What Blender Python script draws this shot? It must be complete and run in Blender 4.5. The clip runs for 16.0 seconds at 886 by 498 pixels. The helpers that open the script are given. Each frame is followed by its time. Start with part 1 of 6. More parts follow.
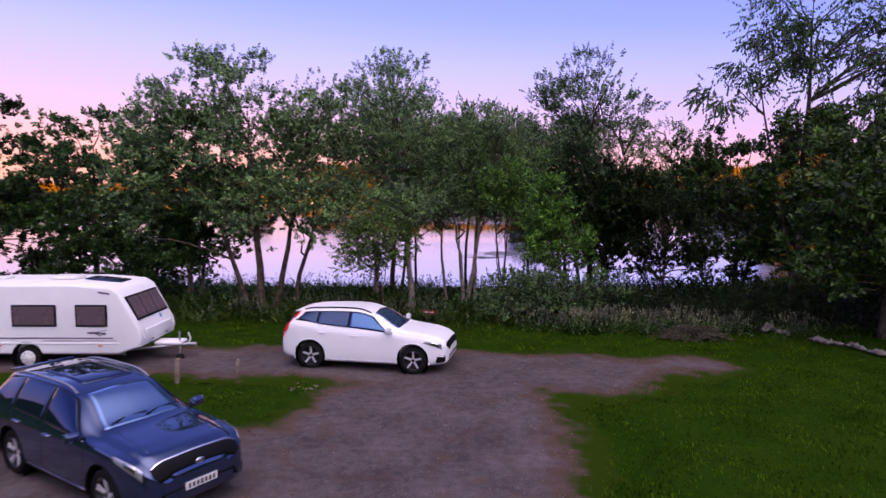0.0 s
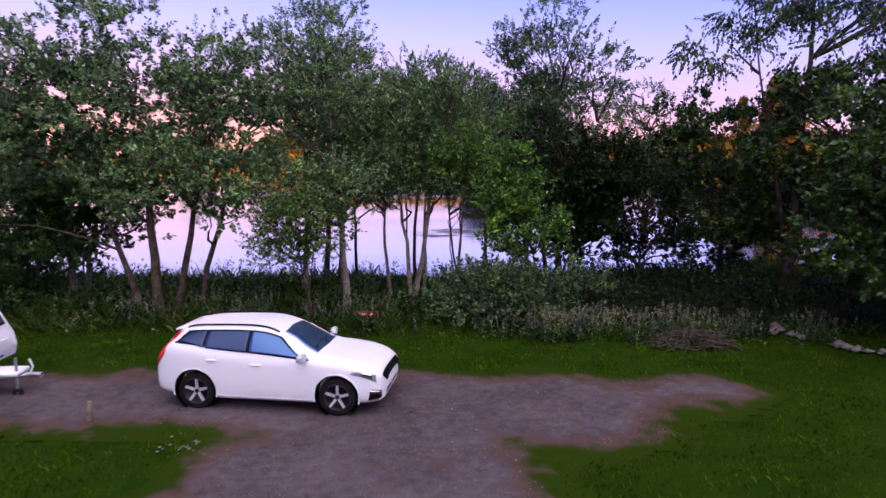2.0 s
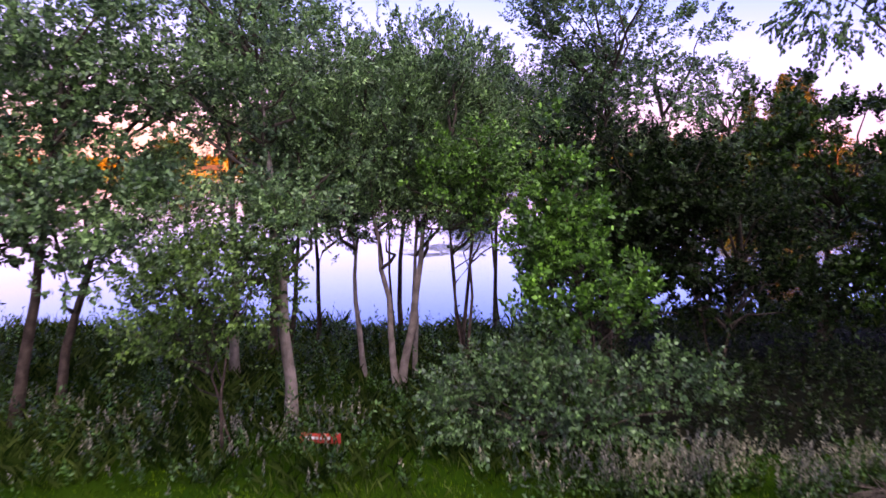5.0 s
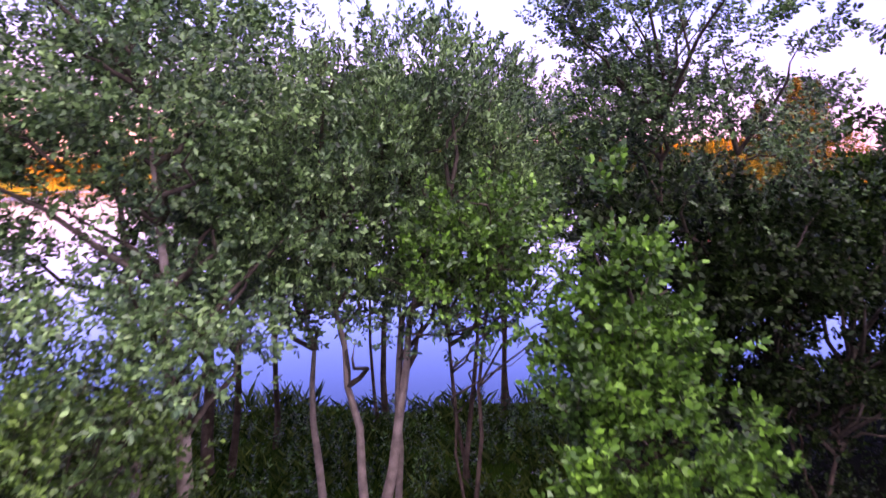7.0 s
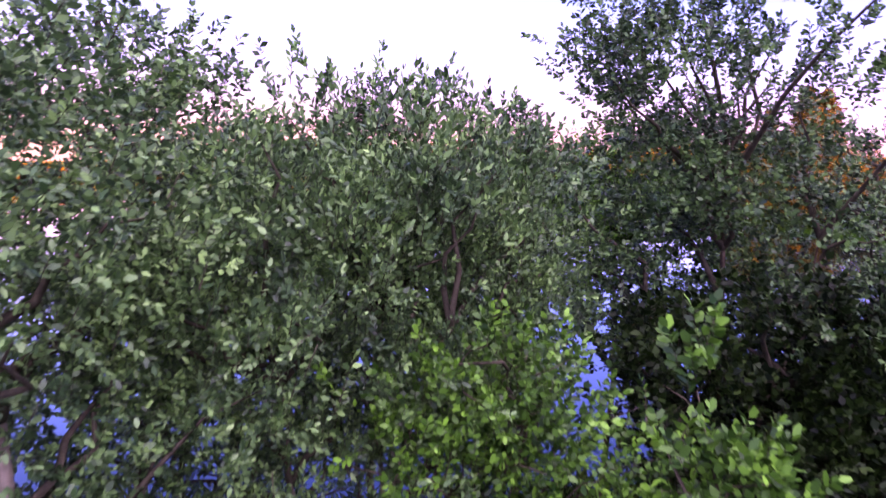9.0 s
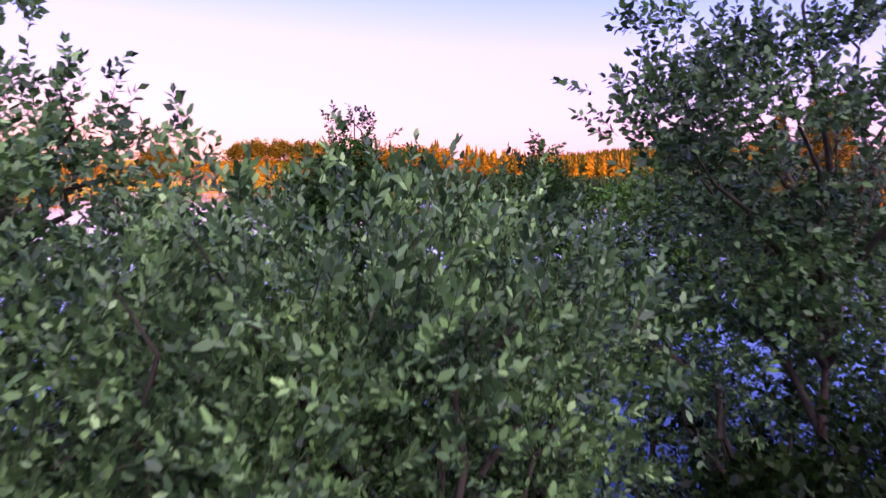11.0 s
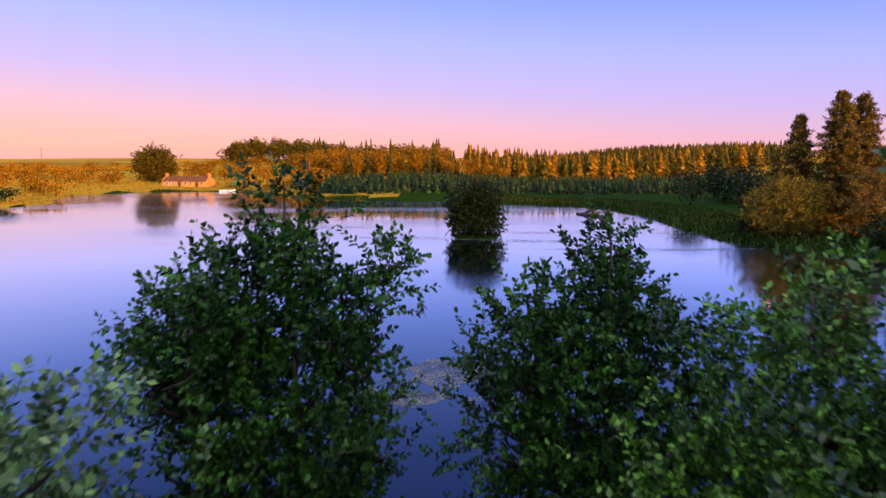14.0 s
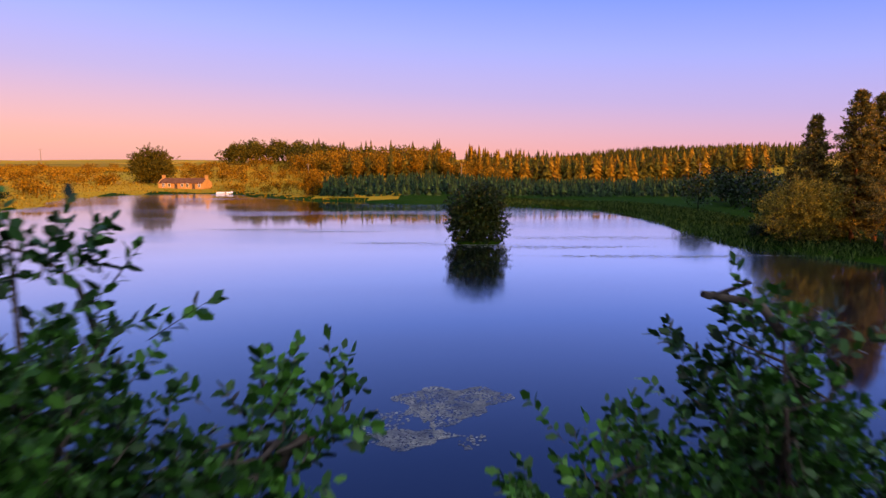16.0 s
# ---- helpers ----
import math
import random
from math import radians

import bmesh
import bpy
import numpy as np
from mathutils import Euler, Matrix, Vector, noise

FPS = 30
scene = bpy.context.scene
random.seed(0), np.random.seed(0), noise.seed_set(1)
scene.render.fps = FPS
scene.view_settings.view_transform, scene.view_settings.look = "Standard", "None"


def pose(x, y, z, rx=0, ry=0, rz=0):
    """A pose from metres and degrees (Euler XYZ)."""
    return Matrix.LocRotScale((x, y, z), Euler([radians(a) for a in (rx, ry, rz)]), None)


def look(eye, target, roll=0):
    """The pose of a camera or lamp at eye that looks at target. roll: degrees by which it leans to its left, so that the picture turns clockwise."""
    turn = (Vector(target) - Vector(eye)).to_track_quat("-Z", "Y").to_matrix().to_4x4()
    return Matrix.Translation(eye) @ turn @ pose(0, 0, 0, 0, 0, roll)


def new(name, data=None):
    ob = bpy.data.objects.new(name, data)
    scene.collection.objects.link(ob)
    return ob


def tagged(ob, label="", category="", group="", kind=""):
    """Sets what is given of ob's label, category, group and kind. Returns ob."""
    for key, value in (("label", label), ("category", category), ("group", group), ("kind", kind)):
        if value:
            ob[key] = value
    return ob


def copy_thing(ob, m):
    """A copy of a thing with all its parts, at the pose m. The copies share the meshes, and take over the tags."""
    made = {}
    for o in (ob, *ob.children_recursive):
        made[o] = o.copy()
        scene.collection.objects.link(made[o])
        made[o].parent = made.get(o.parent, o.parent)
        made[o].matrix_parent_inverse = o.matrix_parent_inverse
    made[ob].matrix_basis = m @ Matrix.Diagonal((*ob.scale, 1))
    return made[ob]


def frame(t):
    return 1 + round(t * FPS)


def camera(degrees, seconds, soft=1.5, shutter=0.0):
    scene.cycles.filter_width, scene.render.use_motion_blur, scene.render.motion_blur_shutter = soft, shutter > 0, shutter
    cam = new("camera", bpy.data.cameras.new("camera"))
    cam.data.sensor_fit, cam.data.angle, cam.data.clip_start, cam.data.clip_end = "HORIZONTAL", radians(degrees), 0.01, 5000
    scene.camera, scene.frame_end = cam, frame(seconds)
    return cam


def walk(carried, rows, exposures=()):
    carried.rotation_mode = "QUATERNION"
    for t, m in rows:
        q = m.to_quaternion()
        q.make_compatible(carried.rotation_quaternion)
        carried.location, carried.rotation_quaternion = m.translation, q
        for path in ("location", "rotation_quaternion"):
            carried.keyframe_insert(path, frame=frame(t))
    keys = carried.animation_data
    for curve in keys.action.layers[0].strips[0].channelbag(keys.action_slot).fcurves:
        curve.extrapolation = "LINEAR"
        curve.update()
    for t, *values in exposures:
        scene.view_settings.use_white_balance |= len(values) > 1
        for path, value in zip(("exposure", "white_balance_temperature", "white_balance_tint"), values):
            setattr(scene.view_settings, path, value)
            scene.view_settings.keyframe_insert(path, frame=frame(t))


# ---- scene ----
cam = camera(67.7, 16.0, 1.5, 0.6)
PATH = [
    (0, (0.000, 0.000, 4.737), (-0.182, 1.984, 4.557), 0.0),
    (0.5, (-0.034, 1.118, 4.735), (-0.177, 3.103, 4.534), 0.0),
    (1, (-0.047, 2.261, 4.738), (-0.153, 4.246, 4.516), 0.0),
    (1.5, (-0.055, 3.419, 4.725), (-0.125, 5.403, 4.482), 0.0),
    (2, (-0.063, 4.594, 4.740), (-0.103, 6.576, 4.477), 0.0),
    (2.5, (-0.065, 5.776, 4.740), (-0.101, 7.757, 4.470), 0.0),
    (3, (-0.054, 6.982, 4.738), (-0.090, 8.963, 4.464), 0.0),
    (5.5, (-0.642, 13.870, 5.275), (-0.626, 15.853, 5.014), 0.0),
    (6, (-0.617, 15.151, 5.518), (-0.598, 17.134, 5.257), 0.0),
    (6.5, (-0.580, 16.331, 5.796), (-0.561, 18.313, 5.534), 0.0),
    (7, (-0.550, 17.387, 6.111), (-0.531, 19.370, 5.849), 0.0),
    (7.5, (-0.522, 18.288, 6.432), (-0.506, 20.271, 6.171), 0.0),
    (8, (-0.495, 19.061, 6.756), (-0.479, 21.045, 6.498), 0.0),
    (8.5, (-0.482, 19.742, 7.071), (-0.466, 21.725, 6.816), 0.0),
    (11, (-0.419, 23.206, 8.285), (-0.405, 25.189, 8.027), 0.0),
    (11.5, (-0.406, 23.881, 8.451), (-0.392, 25.864, 8.194), 0.0),
    (12, (-0.391, 24.633, 8.580), (-0.377, 26.616, 8.323), 0.0),
    (12.5, (-0.368, 25.453, 8.746), (-0.354, 27.435, 8.482), 0.0),
    (13, (-0.361, 26.319, 8.915), (-0.351, 28.301, 8.651), 0.0),
    (13.5, (-0.355, 27.184, 9.075), (-0.345, 29.166, 8.810), 0.0),
    (14, (-0.349, 28.074, 9.223), (-0.339, 30.056, 8.958), 0.0),
    (14.5, (-0.316, 28.986, 9.331), (-0.309, 30.969, 9.070), 0.0),
    (15, (-0.291, 29.913, 9.338), (-0.284, 31.896, 9.077), 0.0),
    (15.5, (-0.249, 30.863, 9.323), (-0.242, 32.847, 9.065), 0.0),
    (16, (-0.215, 31.834, 9.324), (-0.208, 33.817, 9.063), 0.0),
]
EXPOSURES = [
    (0.0, 0.88, 7200, 28), (3.0, 1.2, 7000, 25), (5.5, 1.78, 7200, 35), (8.5, 2.05, 6800, 54), (11.0, 1.42, 6500, 44),
    (12.0, 1.2, 6500, 36), (13.0, 0.88, 6600, 20), (14.5, 0.55, 6500, 12), (16.0, 0.45, 6500, 11),
]
walk(cam, [(t, look(eye, target, roll)) for t, eye, target, roll in PATH], EXPOSURES)

# ---- world and sun ----
SUN_ELEVATION, SUN_FROM = radians(6.0), (0.62, -0.785)   # low evening sun behind the walk, to its right


def make_world():
    """Dusk sky: a clear Nishita sky with the sun low behind, and the pink to blue dusk gradient over it."""
    world = bpy.data.worlds.new("dusk")
    scene.world = world
    world.use_nodes = True
    nt = world.node_tree
    nt.nodes.clear()
    out = nt.nodes.new("ShaderNodeOutputWorld")
    sky = nt.nodes.new("ShaderNodeTexSky")
    sky.sky_type, sky.sun_disc = "NISHITA", False
    sky.sun_elevation = SUN_ELEVATION
    sky.sun_rotation = math.atan2(SUN_FROM[0], SUN_FROM[1])
    sky.air_density, sky.dust_density, sky.ozone_density = 1.0, 1.0, 2.0
    bg1 = nt.nodes.new("ShaderNodeBackground")
    bg1.inputs["Strength"].default_value = 0.03
    nt.links.new(sky.outputs[0], bg1.inputs["Color"])
    co = nt.nodes.new("ShaderNodeTexCoord")
    sep = nt.nodes.new("ShaderNodeSeparateXYZ")
    nt.links.new(co.outputs["Generated"], sep.inputs[0])
    # the east side is bluer towards +x
    lean = nt.nodes.new("ShaderNodeMath")
    lean.operation = "MULTIPLY_ADD"
    nt.links.new(sep.outputs["X"], lean.inputs[0])
    lean.inputs[1].default_value = 0.06
    nt.links.new(sep.outputs["Z"], lean.inputs[2])
    ramp = nt.nodes.new("ShaderNodeValToRGB")
    stops = ((0.0, (0.92, 0.41, 0.37)), (0.018, (0.90, 0.40, 0.41)), (0.05, (0.77, 0.39, 0.53)), (0.10, (0.54, 0.38, 0.74)),
             (0.17, (0.37, 0.38, 0.95)), (0.24, (0.21, 0.29, 0.93)), (0.42, (0.08, 0.13, 0.54)), (1.0, (0.07, 0.09, 0.24)))
    el = ramp.color_ramp.elements
    for k, (p, c) in enumerate(stops):
        e = el[k] if k < 2 else el.new(p)
        e.position, e.color = p, (*c, 1)
    nt.links.new(lean.outputs[0], ramp.inputs[0])
    bg2 = nt.nodes.new("ShaderNodeBackground")
    bg2.inputs["Strength"].default_value = 0.72
    nt.links.new(ramp.outputs[0], bg2.inputs["Color"])
    # the brighter high sky on the sun's side
    dot = nt.nodes.new("ShaderNodeVectorMath")
    dot.operation = "DOT_PRODUCT"
    nt.links.new(co.outputs["Generated"], dot.inputs[0])
    dot.inputs[1].default_value = (0.16, -0.42, 0.893)
    glow = nt.nodes.new("ShaderNodeMapRange")
    glow.interpolation_type = "SMOOTHSTEP"
    glow.inputs[1].default_value, glow.inputs[2].default_value, glow.inputs[3].default_value, glow.inputs[4].default_value = 0.45, 1.0, 0.0, 1.5
    nt.links.new(dot.outputs["Value"], glow.inputs[0])
    bg3 = nt.nodes.new("ShaderNodeBackground")
    bg3.inputs["Color"].default_value = (0.86, 0.83, 0.90, 1)
    nt.links.new(glow.outputs[0], bg3.inputs["Strength"])
    both = nt.nodes.new("ShaderNodeAddShader")
    nt.links.new(bg2.outputs[0], both.inputs[0])
    nt.links.new(bg3.outputs[0], both.inputs[1])
    add = nt.nodes.new("ShaderNodeAddShader")
    nt.links.new(bg1.outputs[0], add.inputs[0])
    nt.links.new(both.outputs[0], add.inputs[1])
    nt.links.new(add.outputs[0], out.inputs["Surface"])


make_world()
sun_data = bpy.data.lights.new("sun", "SUN")
sun_data.energy, sun_data.angle, sun_data.color = 5.0, radians(0.6), (1.0, 0.40, 0.05)
sun_ob = new("sun", sun_data)
sun_way = Vector((SUN_FROM[0] * math.cos(SUN_ELEVATION), SUN_FROM[1] * math.cos(SUN_ELEVATION), math.sin(SUN_ELEVATION)))
sun_ob.matrix_world = look(tuple(sun_way * 60), (0, 0, 0))


# ---- materials ----
def nodes_of(name):
    m = bpy.data.materials.new(name)
    m.use_nodes = True
    nt = m.node_tree
    bsdf = nt.nodes["Principled BSDF"]
    return m, nt, bsdf


def surface(name, c1, c2, scale=4.0, rough=0.7, metal=0.0, bump=0.15, fine=60.0, coat=0.0, c3=None, spec=0.03, dirt=0.35, mid=0.0):
    """Two-scale noise between colours, fine grain in colour, roughness and relief. Scales are per metre."""
    m, nt, bsdf = nodes_of(name)
    n, l = nt.nodes, nt.links
    co = n.new("ShaderNodeTexCoord")
    big = n.new("ShaderNodeTexNoise")
    big.inputs["Scale"].default_value, big.inputs["Detail"].default_value = scale, 6
    small = n.new("ShaderNodeTexNoise")
    small.inputs["Scale"].default_value, small.inputs["Detail"].default_value = fine, 4
    l.new(co.outputs["Object"], big.inputs["Vector"])
    l.new(co.outputs["Object"], small.inputs["Vector"])
    ramp = n.new("ShaderNodeValToRGB")
    ramp.color_ramp.elements[0].position, ramp.color_ramp.elements[1].position = 0.35, 0.65
    ramp.color_ramp.elements[0].color, ramp.color_ramp.elements[1].color = (*c1, 1), (*c2, 1)
    if c3:
        e = ramp.color_ramp.elements.new(0.72)
        e.color = (*c3, 1)
    blend = big.outputs["Fac"]
    if mid:
        patch = n.new("ShaderNodeTexNoise")
        patch.inputs["Scale"].default_value, patch.inputs["Detail"].default_value, patch.inputs["Roughness"].default_value = mid, 9, 0.68
        l.new(co.outputs["Object"], patch.inputs["Vector"])
        both = n.new("ShaderNodeMix")
        both.inputs[0].default_value = 0.55
        l.new(big.outputs["Fac"], both.inputs[2])
        l.new(patch.outputs["Fac"], both.inputs[3])
        blend = both.outputs[0]
    l.new(blend, ramp.inputs[0])
    mul = n.new("ShaderNodeMix")
    mul.data_type, mul.blend_type = "RGBA", "MULTIPLY"
    mul.inputs[0].default_value = dirt
    gr = n.new("ShaderNodeValToRGB")
    gr.color_ramp.elements[0].position, gr.color_ramp.elements[1].position = 0.3, 0.7
    gr.color_ramp.elements[0].color, gr.color_ramp.elements[1].color = (0.35, 0.35, 0.35, 1), (1, 1, 1, 1)
    l.new(small.outputs["Fac"], gr.inputs[0])
    l.new(ramp.outputs[0], mul.inputs[6])
    l.new(gr.outputs[0], mul.inputs[7])
    l.new(mul.outputs[2], bsdf.inputs["Base Color"])
    bsdf.inputs["Roughness"].default_value = rough
    bsdf.inputs["Metallic"].default_value = metal
    bsdf.inputs["Specular IOR Level"].default_value = spec
    bsdf.inputs["Coat Weight"].default_value = coat
    if bump:
        b = n.new("ShaderNodeBump")
        b.inputs["Strength"].default_value, b.inputs["Distance"].default_value = bump, 0.02
        l.new(small.outputs["Fac"], b.inputs["Height"])
        l.new(b.outputs[0], bsdf.inputs["Normal"])
    return m


def foliage(name, dark, light, rough=0.42, through_light=0.16, gloss=0.35):
    """Leaves: colour varies leaf by leaf, some light passes through them."""
    m, nt, bsdf = nodes_of(name)
    n, l = nt.nodes, nt.links
    geo = n.new("ShaderNodeNewGeometry")
    ramp = n.new("ShaderNodeValToRGB")
    ramp.color_ramp.elements[0].color, ramp.color_ramp.elements[1].color = (*[0.6 * c for c in dark], 1), (*[1.15 * c + 0.012 for c in light], 1)
    full = ramp.color_ramp.elements.new(0.86)
    full.color = (*light, 1)
    middle = ramp.color_ramp.elements.new(0.5)
    middle.color = (*[0.62 * a + 0.36 * b for a, b in zip(dark, light)], 1)
    l.new(geo.outputs["Random Per Island"], ramp.inputs[0])
    co = n.new("ShaderNodeTexCoord")
    patch = n.new("ShaderNodeTexNoise")
    patch.inputs["Scale"].default_value, patch.inputs["Detail"].default_value = 1.3, 3
    l.new(co.outputs["Object"], patch.inputs["Vector"])
    pr = n.new("ShaderNodeValToRGB")
    pr.color_ramp.elements[0].position, pr.color_ramp.elements[1].position = 0.35, 0.7
    pr.color_ramp.elements[0].color, pr.color_ramp.elements[1].color = (0.34, 0.40, 0.44, 1), (1.3, 1.33, 1.02, 1)
    l.new(patch.outputs["Fac"], pr.inputs[0])
    mul = n.new("ShaderNodeMix")
    mul.data_type, mul.blend_type = "RGBA", "MULTIPLY"
    mul.inputs[0].default_value = 1.0
    l.new(ramp.outputs[0], mul.inputs[6])
    l.new(pr.outputs[0], mul.inputs[7])
    l.new(mul.outputs[2], bsdf.inputs["Base Color"])
    bsdf.inputs["Roughness"].default_value = rough
    bsdf.inputs["Specular IOR Level"].default_value = gloss
    tr = n.new("ShaderNodeBsdfTranslucent")
    l.new(mul.outputs[2], tr.inputs["Color"])
    mix = n.new("ShaderNodeMixShader")
    mix.inputs[0].default_value = through_light
    l.new(bsdf.outputs[0], mix.inputs[1])
    l.new(tr.outputs[0], mix.inputs[2])
    l.new(mix.outputs[0], n["Material Output"].inputs["Surface"])
    return m


def plain(name, c, rough=0.5, metal=0.0, coat=0.0, emit=None, spec=0.5):
    m, nt, bsdf = nodes_of(name)
    bsdf.inputs["Base Color"].default_value = (*c, 1)
    bsdf.inputs["Roughness"].default_value, bsdf.inputs["Metallic"].default_value = rough, metal
    bsdf.inputs["Coat Weight"].default_value = coat
    bsdf.inputs["Specular IOR Level"].default_value = spec
    return m


def water_material():
    m, nt, bsdf = nodes_of("lake_water")
    n, l = nt.nodes, nt.links
    co = n.new("ShaderNodeTexCoord")
    mp = n.new("ShaderNodeMapping")
    mp.inputs["Scale"].default_value = (0.5, 1.6, 1.0)
    l.new(co.outputs["Object"], mp.inputs[0])
    w1 = n.new("ShaderNodeTexNoise")
    w1.inputs["Scale"].default_value, w1.inputs["Detail"].default_value = 1.6, 3
    l.new(mp.outputs[0], w1.inputs["Vector"])
    calm = n.new("ShaderNodeTexNoise")
    calm.inputs["Scale"].default_value, calm.inputs["Detail"].default_value = 0.035, 3
    l.new(mp.outputs[0], calm.inputs["Vector"])
    rr = n.new("ShaderNodeMapRange")
    rr.inputs[1].default_value, rr.inputs[2].default_value, rr.inputs[3].default_value, rr.inputs[4].default_value = 0.40, 0.65, 0.05, 0.14
    l.new(calm.outputs["Fac"], rr.inputs[0])
    l.new(rr.outputs[0], bsdf.inputs["Roughness"])
    b = n.new("ShaderNodeBump")
    b.inputs["Strength"].default_value, b.inputs["Distance"].default_value = 0.018, 0.02
    l.new(w1.outputs["Fac"], b.inputs["Height"])
    l.new(b.outputs[0], bsdf.inputs["Normal"])
    bsdf.inputs["Base Color"].default_value = (0.0012, 0.004, 0.014, 1)
    bsdf.inputs["Specular IOR Level"].default_value = 0.0
    # mirror of the sky that grows towards grazing view
    gl = n.new("ShaderNodeBsdfAnisotropic")
    gl.inputs["Color"].default_value = (0.80, 0.90, 1.0, 1)
    l.new(rr.outputs[0], gl.inputs["Roughness"])
    l.new(b.outputs[0], gl.inputs["Normal"])
    fr = n.new("ShaderNodeFresnel")
    fr.inputs["IOR"].default_value = 1.33
    gain = n.new("ShaderNodeMath")
    gain.operation, gain.use_clamp = "MULTIPLY", True
    gain.inputs[1].default_value = 2.3
    l.new(fr.outputs[0], gain.inputs[0])
    mix = n.new("ShaderNodeMixShader")
    l.new(gain.outputs[0], mix.inputs[0])
    l.new(bsdf.outputs[0], mix.inputs[1])
    l.new(gl.outputs[0], mix.inputs[2])
    l.new(mix.outputs[0], n["Material Output"].inputs["Surface"])
    return m


M_GROUND = surface("grass_ground", (0.007, 0.030, 0.001), (0.021, 0.050, 0.002), 0.6, 0.95, bump=0.6, fine=35, c3=(0.060, 0.058, 0.009), mid=3.0)
M_PEBBLE = surface("pebble", (0.14, 0.115, 0.11), (0.26, 0.215, 0.20), 14, 0.95, bump=0.3, fine=90)


def drive_material():
    """Gravel that gives way to thin turf where the turf attribute rises, broken up by noise."""
    m = surface("gravel", (0.062, 0.049, 0.051), (0.155, 0.126, 0.130), 0.7, 0.95, bump=0.9, fine=42, c3=(0.27, 0.23, 0.225), dirt=0.6, mid=5.0)
    n, l = m.node_tree.nodes, m.node_tree.links
    bsdf = n["Principled BSDF"]
    gravel = bsdf.inputs["Base Color"].links[0].from_socket
    at = n.new("ShaderNodeAttribute")
    at.attribute_name = "turf"
    co = n.new("ShaderNodeTexCoord")
    nz = n.new("ShaderNodeTexNoise")
    nz.inputs["Scale"].default_value, nz.inputs["Detail"].default_value = 2.2, 8
    l.new(co.outputs["Object"], nz.inputs["Vector"])
    add = n.new("ShaderNodeMath")
    l.new(at.outputs["Fac"], add.inputs[0])
    l.new(nz.outputs["Fac"], add.inputs[1])
    fac = n.new("ShaderNodeMapRange")
    fac.interpolation_type = "SMOOTHSTEP"
    fac.inputs[1].default_value, fac.inputs[2].default_value = 0.78, 1.25
    l.new(add.outputs[0], fac.inputs[0])
    soil = n.new("ShaderNodeMapRange")
    soil.interpolation_type = "SMOOTHSTEP"
    soil.inputs[1].default_value, soil.inputs[2].default_value = 0.45, 0.85
    l.new(add.outputs[0], soil.inputs[0])
    earth = n.new("ShaderNodeMix")
    earth.data_type = "RGBA"
    l.new(soil.outputs[0], earth.inputs[0])
    l.new(gravel, earth.inputs[6])
    earth.inputs[7].default_value = (0.085, 0.055, 0.045, 1)
    turf = n.new("ShaderNodeMix")
    turf.data_type = "RGBA"
    l.new(fac.outputs[0], turf.inputs[0])
    l.new(earth.outputs[2], turf.inputs[6])
    turf.inputs[7].default_value = (0.018, 0.038, 0.002, 1)
    l.new(turf.outputs[2], bsdf.inputs["Base Color"])
    return m


M_GRAVEL = drive_material()
M_STONE = surface("stone", (0.13, 0.115, 0.10), (0.27, 0.245, 0.21), 3, 0.9, bump=0.5, fine=40)
M_WATER = water_material()
M_BARK = surface("alder_bark", (0.055, 0.04, 0.03), (0.13, 0.095, 0.07), 5, 0.95, bump=0.8, fine=45, c3=(0.16, 0.13, 0.10))
M_BARK_PALE = surface("pale_bark", (0.18, 0.145, 0.115), (0.34, 0.275, 0.225), 5, 0.9, bump=0.6, fine=45)
M_BARK_PINE = surface("pine_bark", (0.16, 0.07, 0.035), (0.30, 0.13, 0.06), 4, 0.9, bump=0.6, fine=30)
M_TWIG = surface("twig_bark", (0.055, 0.045, 0.035), (0.11, 0.09, 0.065), 8, 0.9, bump=0.3)
M_LEAF = foliage("alder_leaf", (0.010, 0.040, 0.007), (0.075, 0.172, 0.034))
M_LEAF_LAKE = foliage("lakeside_leaf", (0.009, 0.042, 0.005), (0.062, 0.175, 0.020), gloss=0.25)
M_LEAF_SAGE = foliage("willow_leaf", (0.036, 0.098, 0.031), (0.25, 0.42, 0.155), gloss=0.5)
M_LEAF_BRIGHT = foliage("fresh_leaf", (0.020, 0.080, 0.010), (0.165, 0.37, 0.046))
# near-black copy of the leaf, deep shade put into its colour
M_LEAF_SHADED = foliage("shaded_leaf", (0.004, 0.013, 0.003), (0.026, 0.052, 0.011), gloss=0.15)
M_LEAF_MID = foliage("grey_alder_leaf", (0.020, 0.060, 0.019), (0.145, 0.27, 0.088), gloss=0.5)
# ground with the deep shade under the trees put into its colour
M_FLOOR_SHADE = surface("woodland_floor_shade", (0.004, 0.005, 0.003), (0.011, 0.012, 0.006), 1.5, 0.95, bump=0.8, fine=30)
# needles brightened to orange to carry the low sun in their colour
M_NEEDLE_SUNLIT = foliage("needle", (0.08, 0.068, 0.011), (0.30, 0.195, 0.028), 0.7, 0.15, 0.2)
# evening sunlight on the willow put into its leaf colour, all over
M_LEAF_WILLOW_SUNLIT = foliage("willow_leaf_sunlit", (0.13, 0.115, 0.013), (0.32, 0.235, 0.025), 0.6, 0.2, 0.15)
M_LEAF_SYC = foliage("sycamore_leaf", (0.010, 0.036, 0.003), (0.066, 0.145, 0.016))
M_LEAF_HAZEL = foliage("hazel_leaf", (0.026, 0.070, 0.012), (0.15, 0.265, 0.050))
M_NEEDLE_YOUNG = foliage("young_needle", (0.014, 0.036, 0.008), (0.045, 0.085, 0.018), 0.7, 0.15, 0.2)
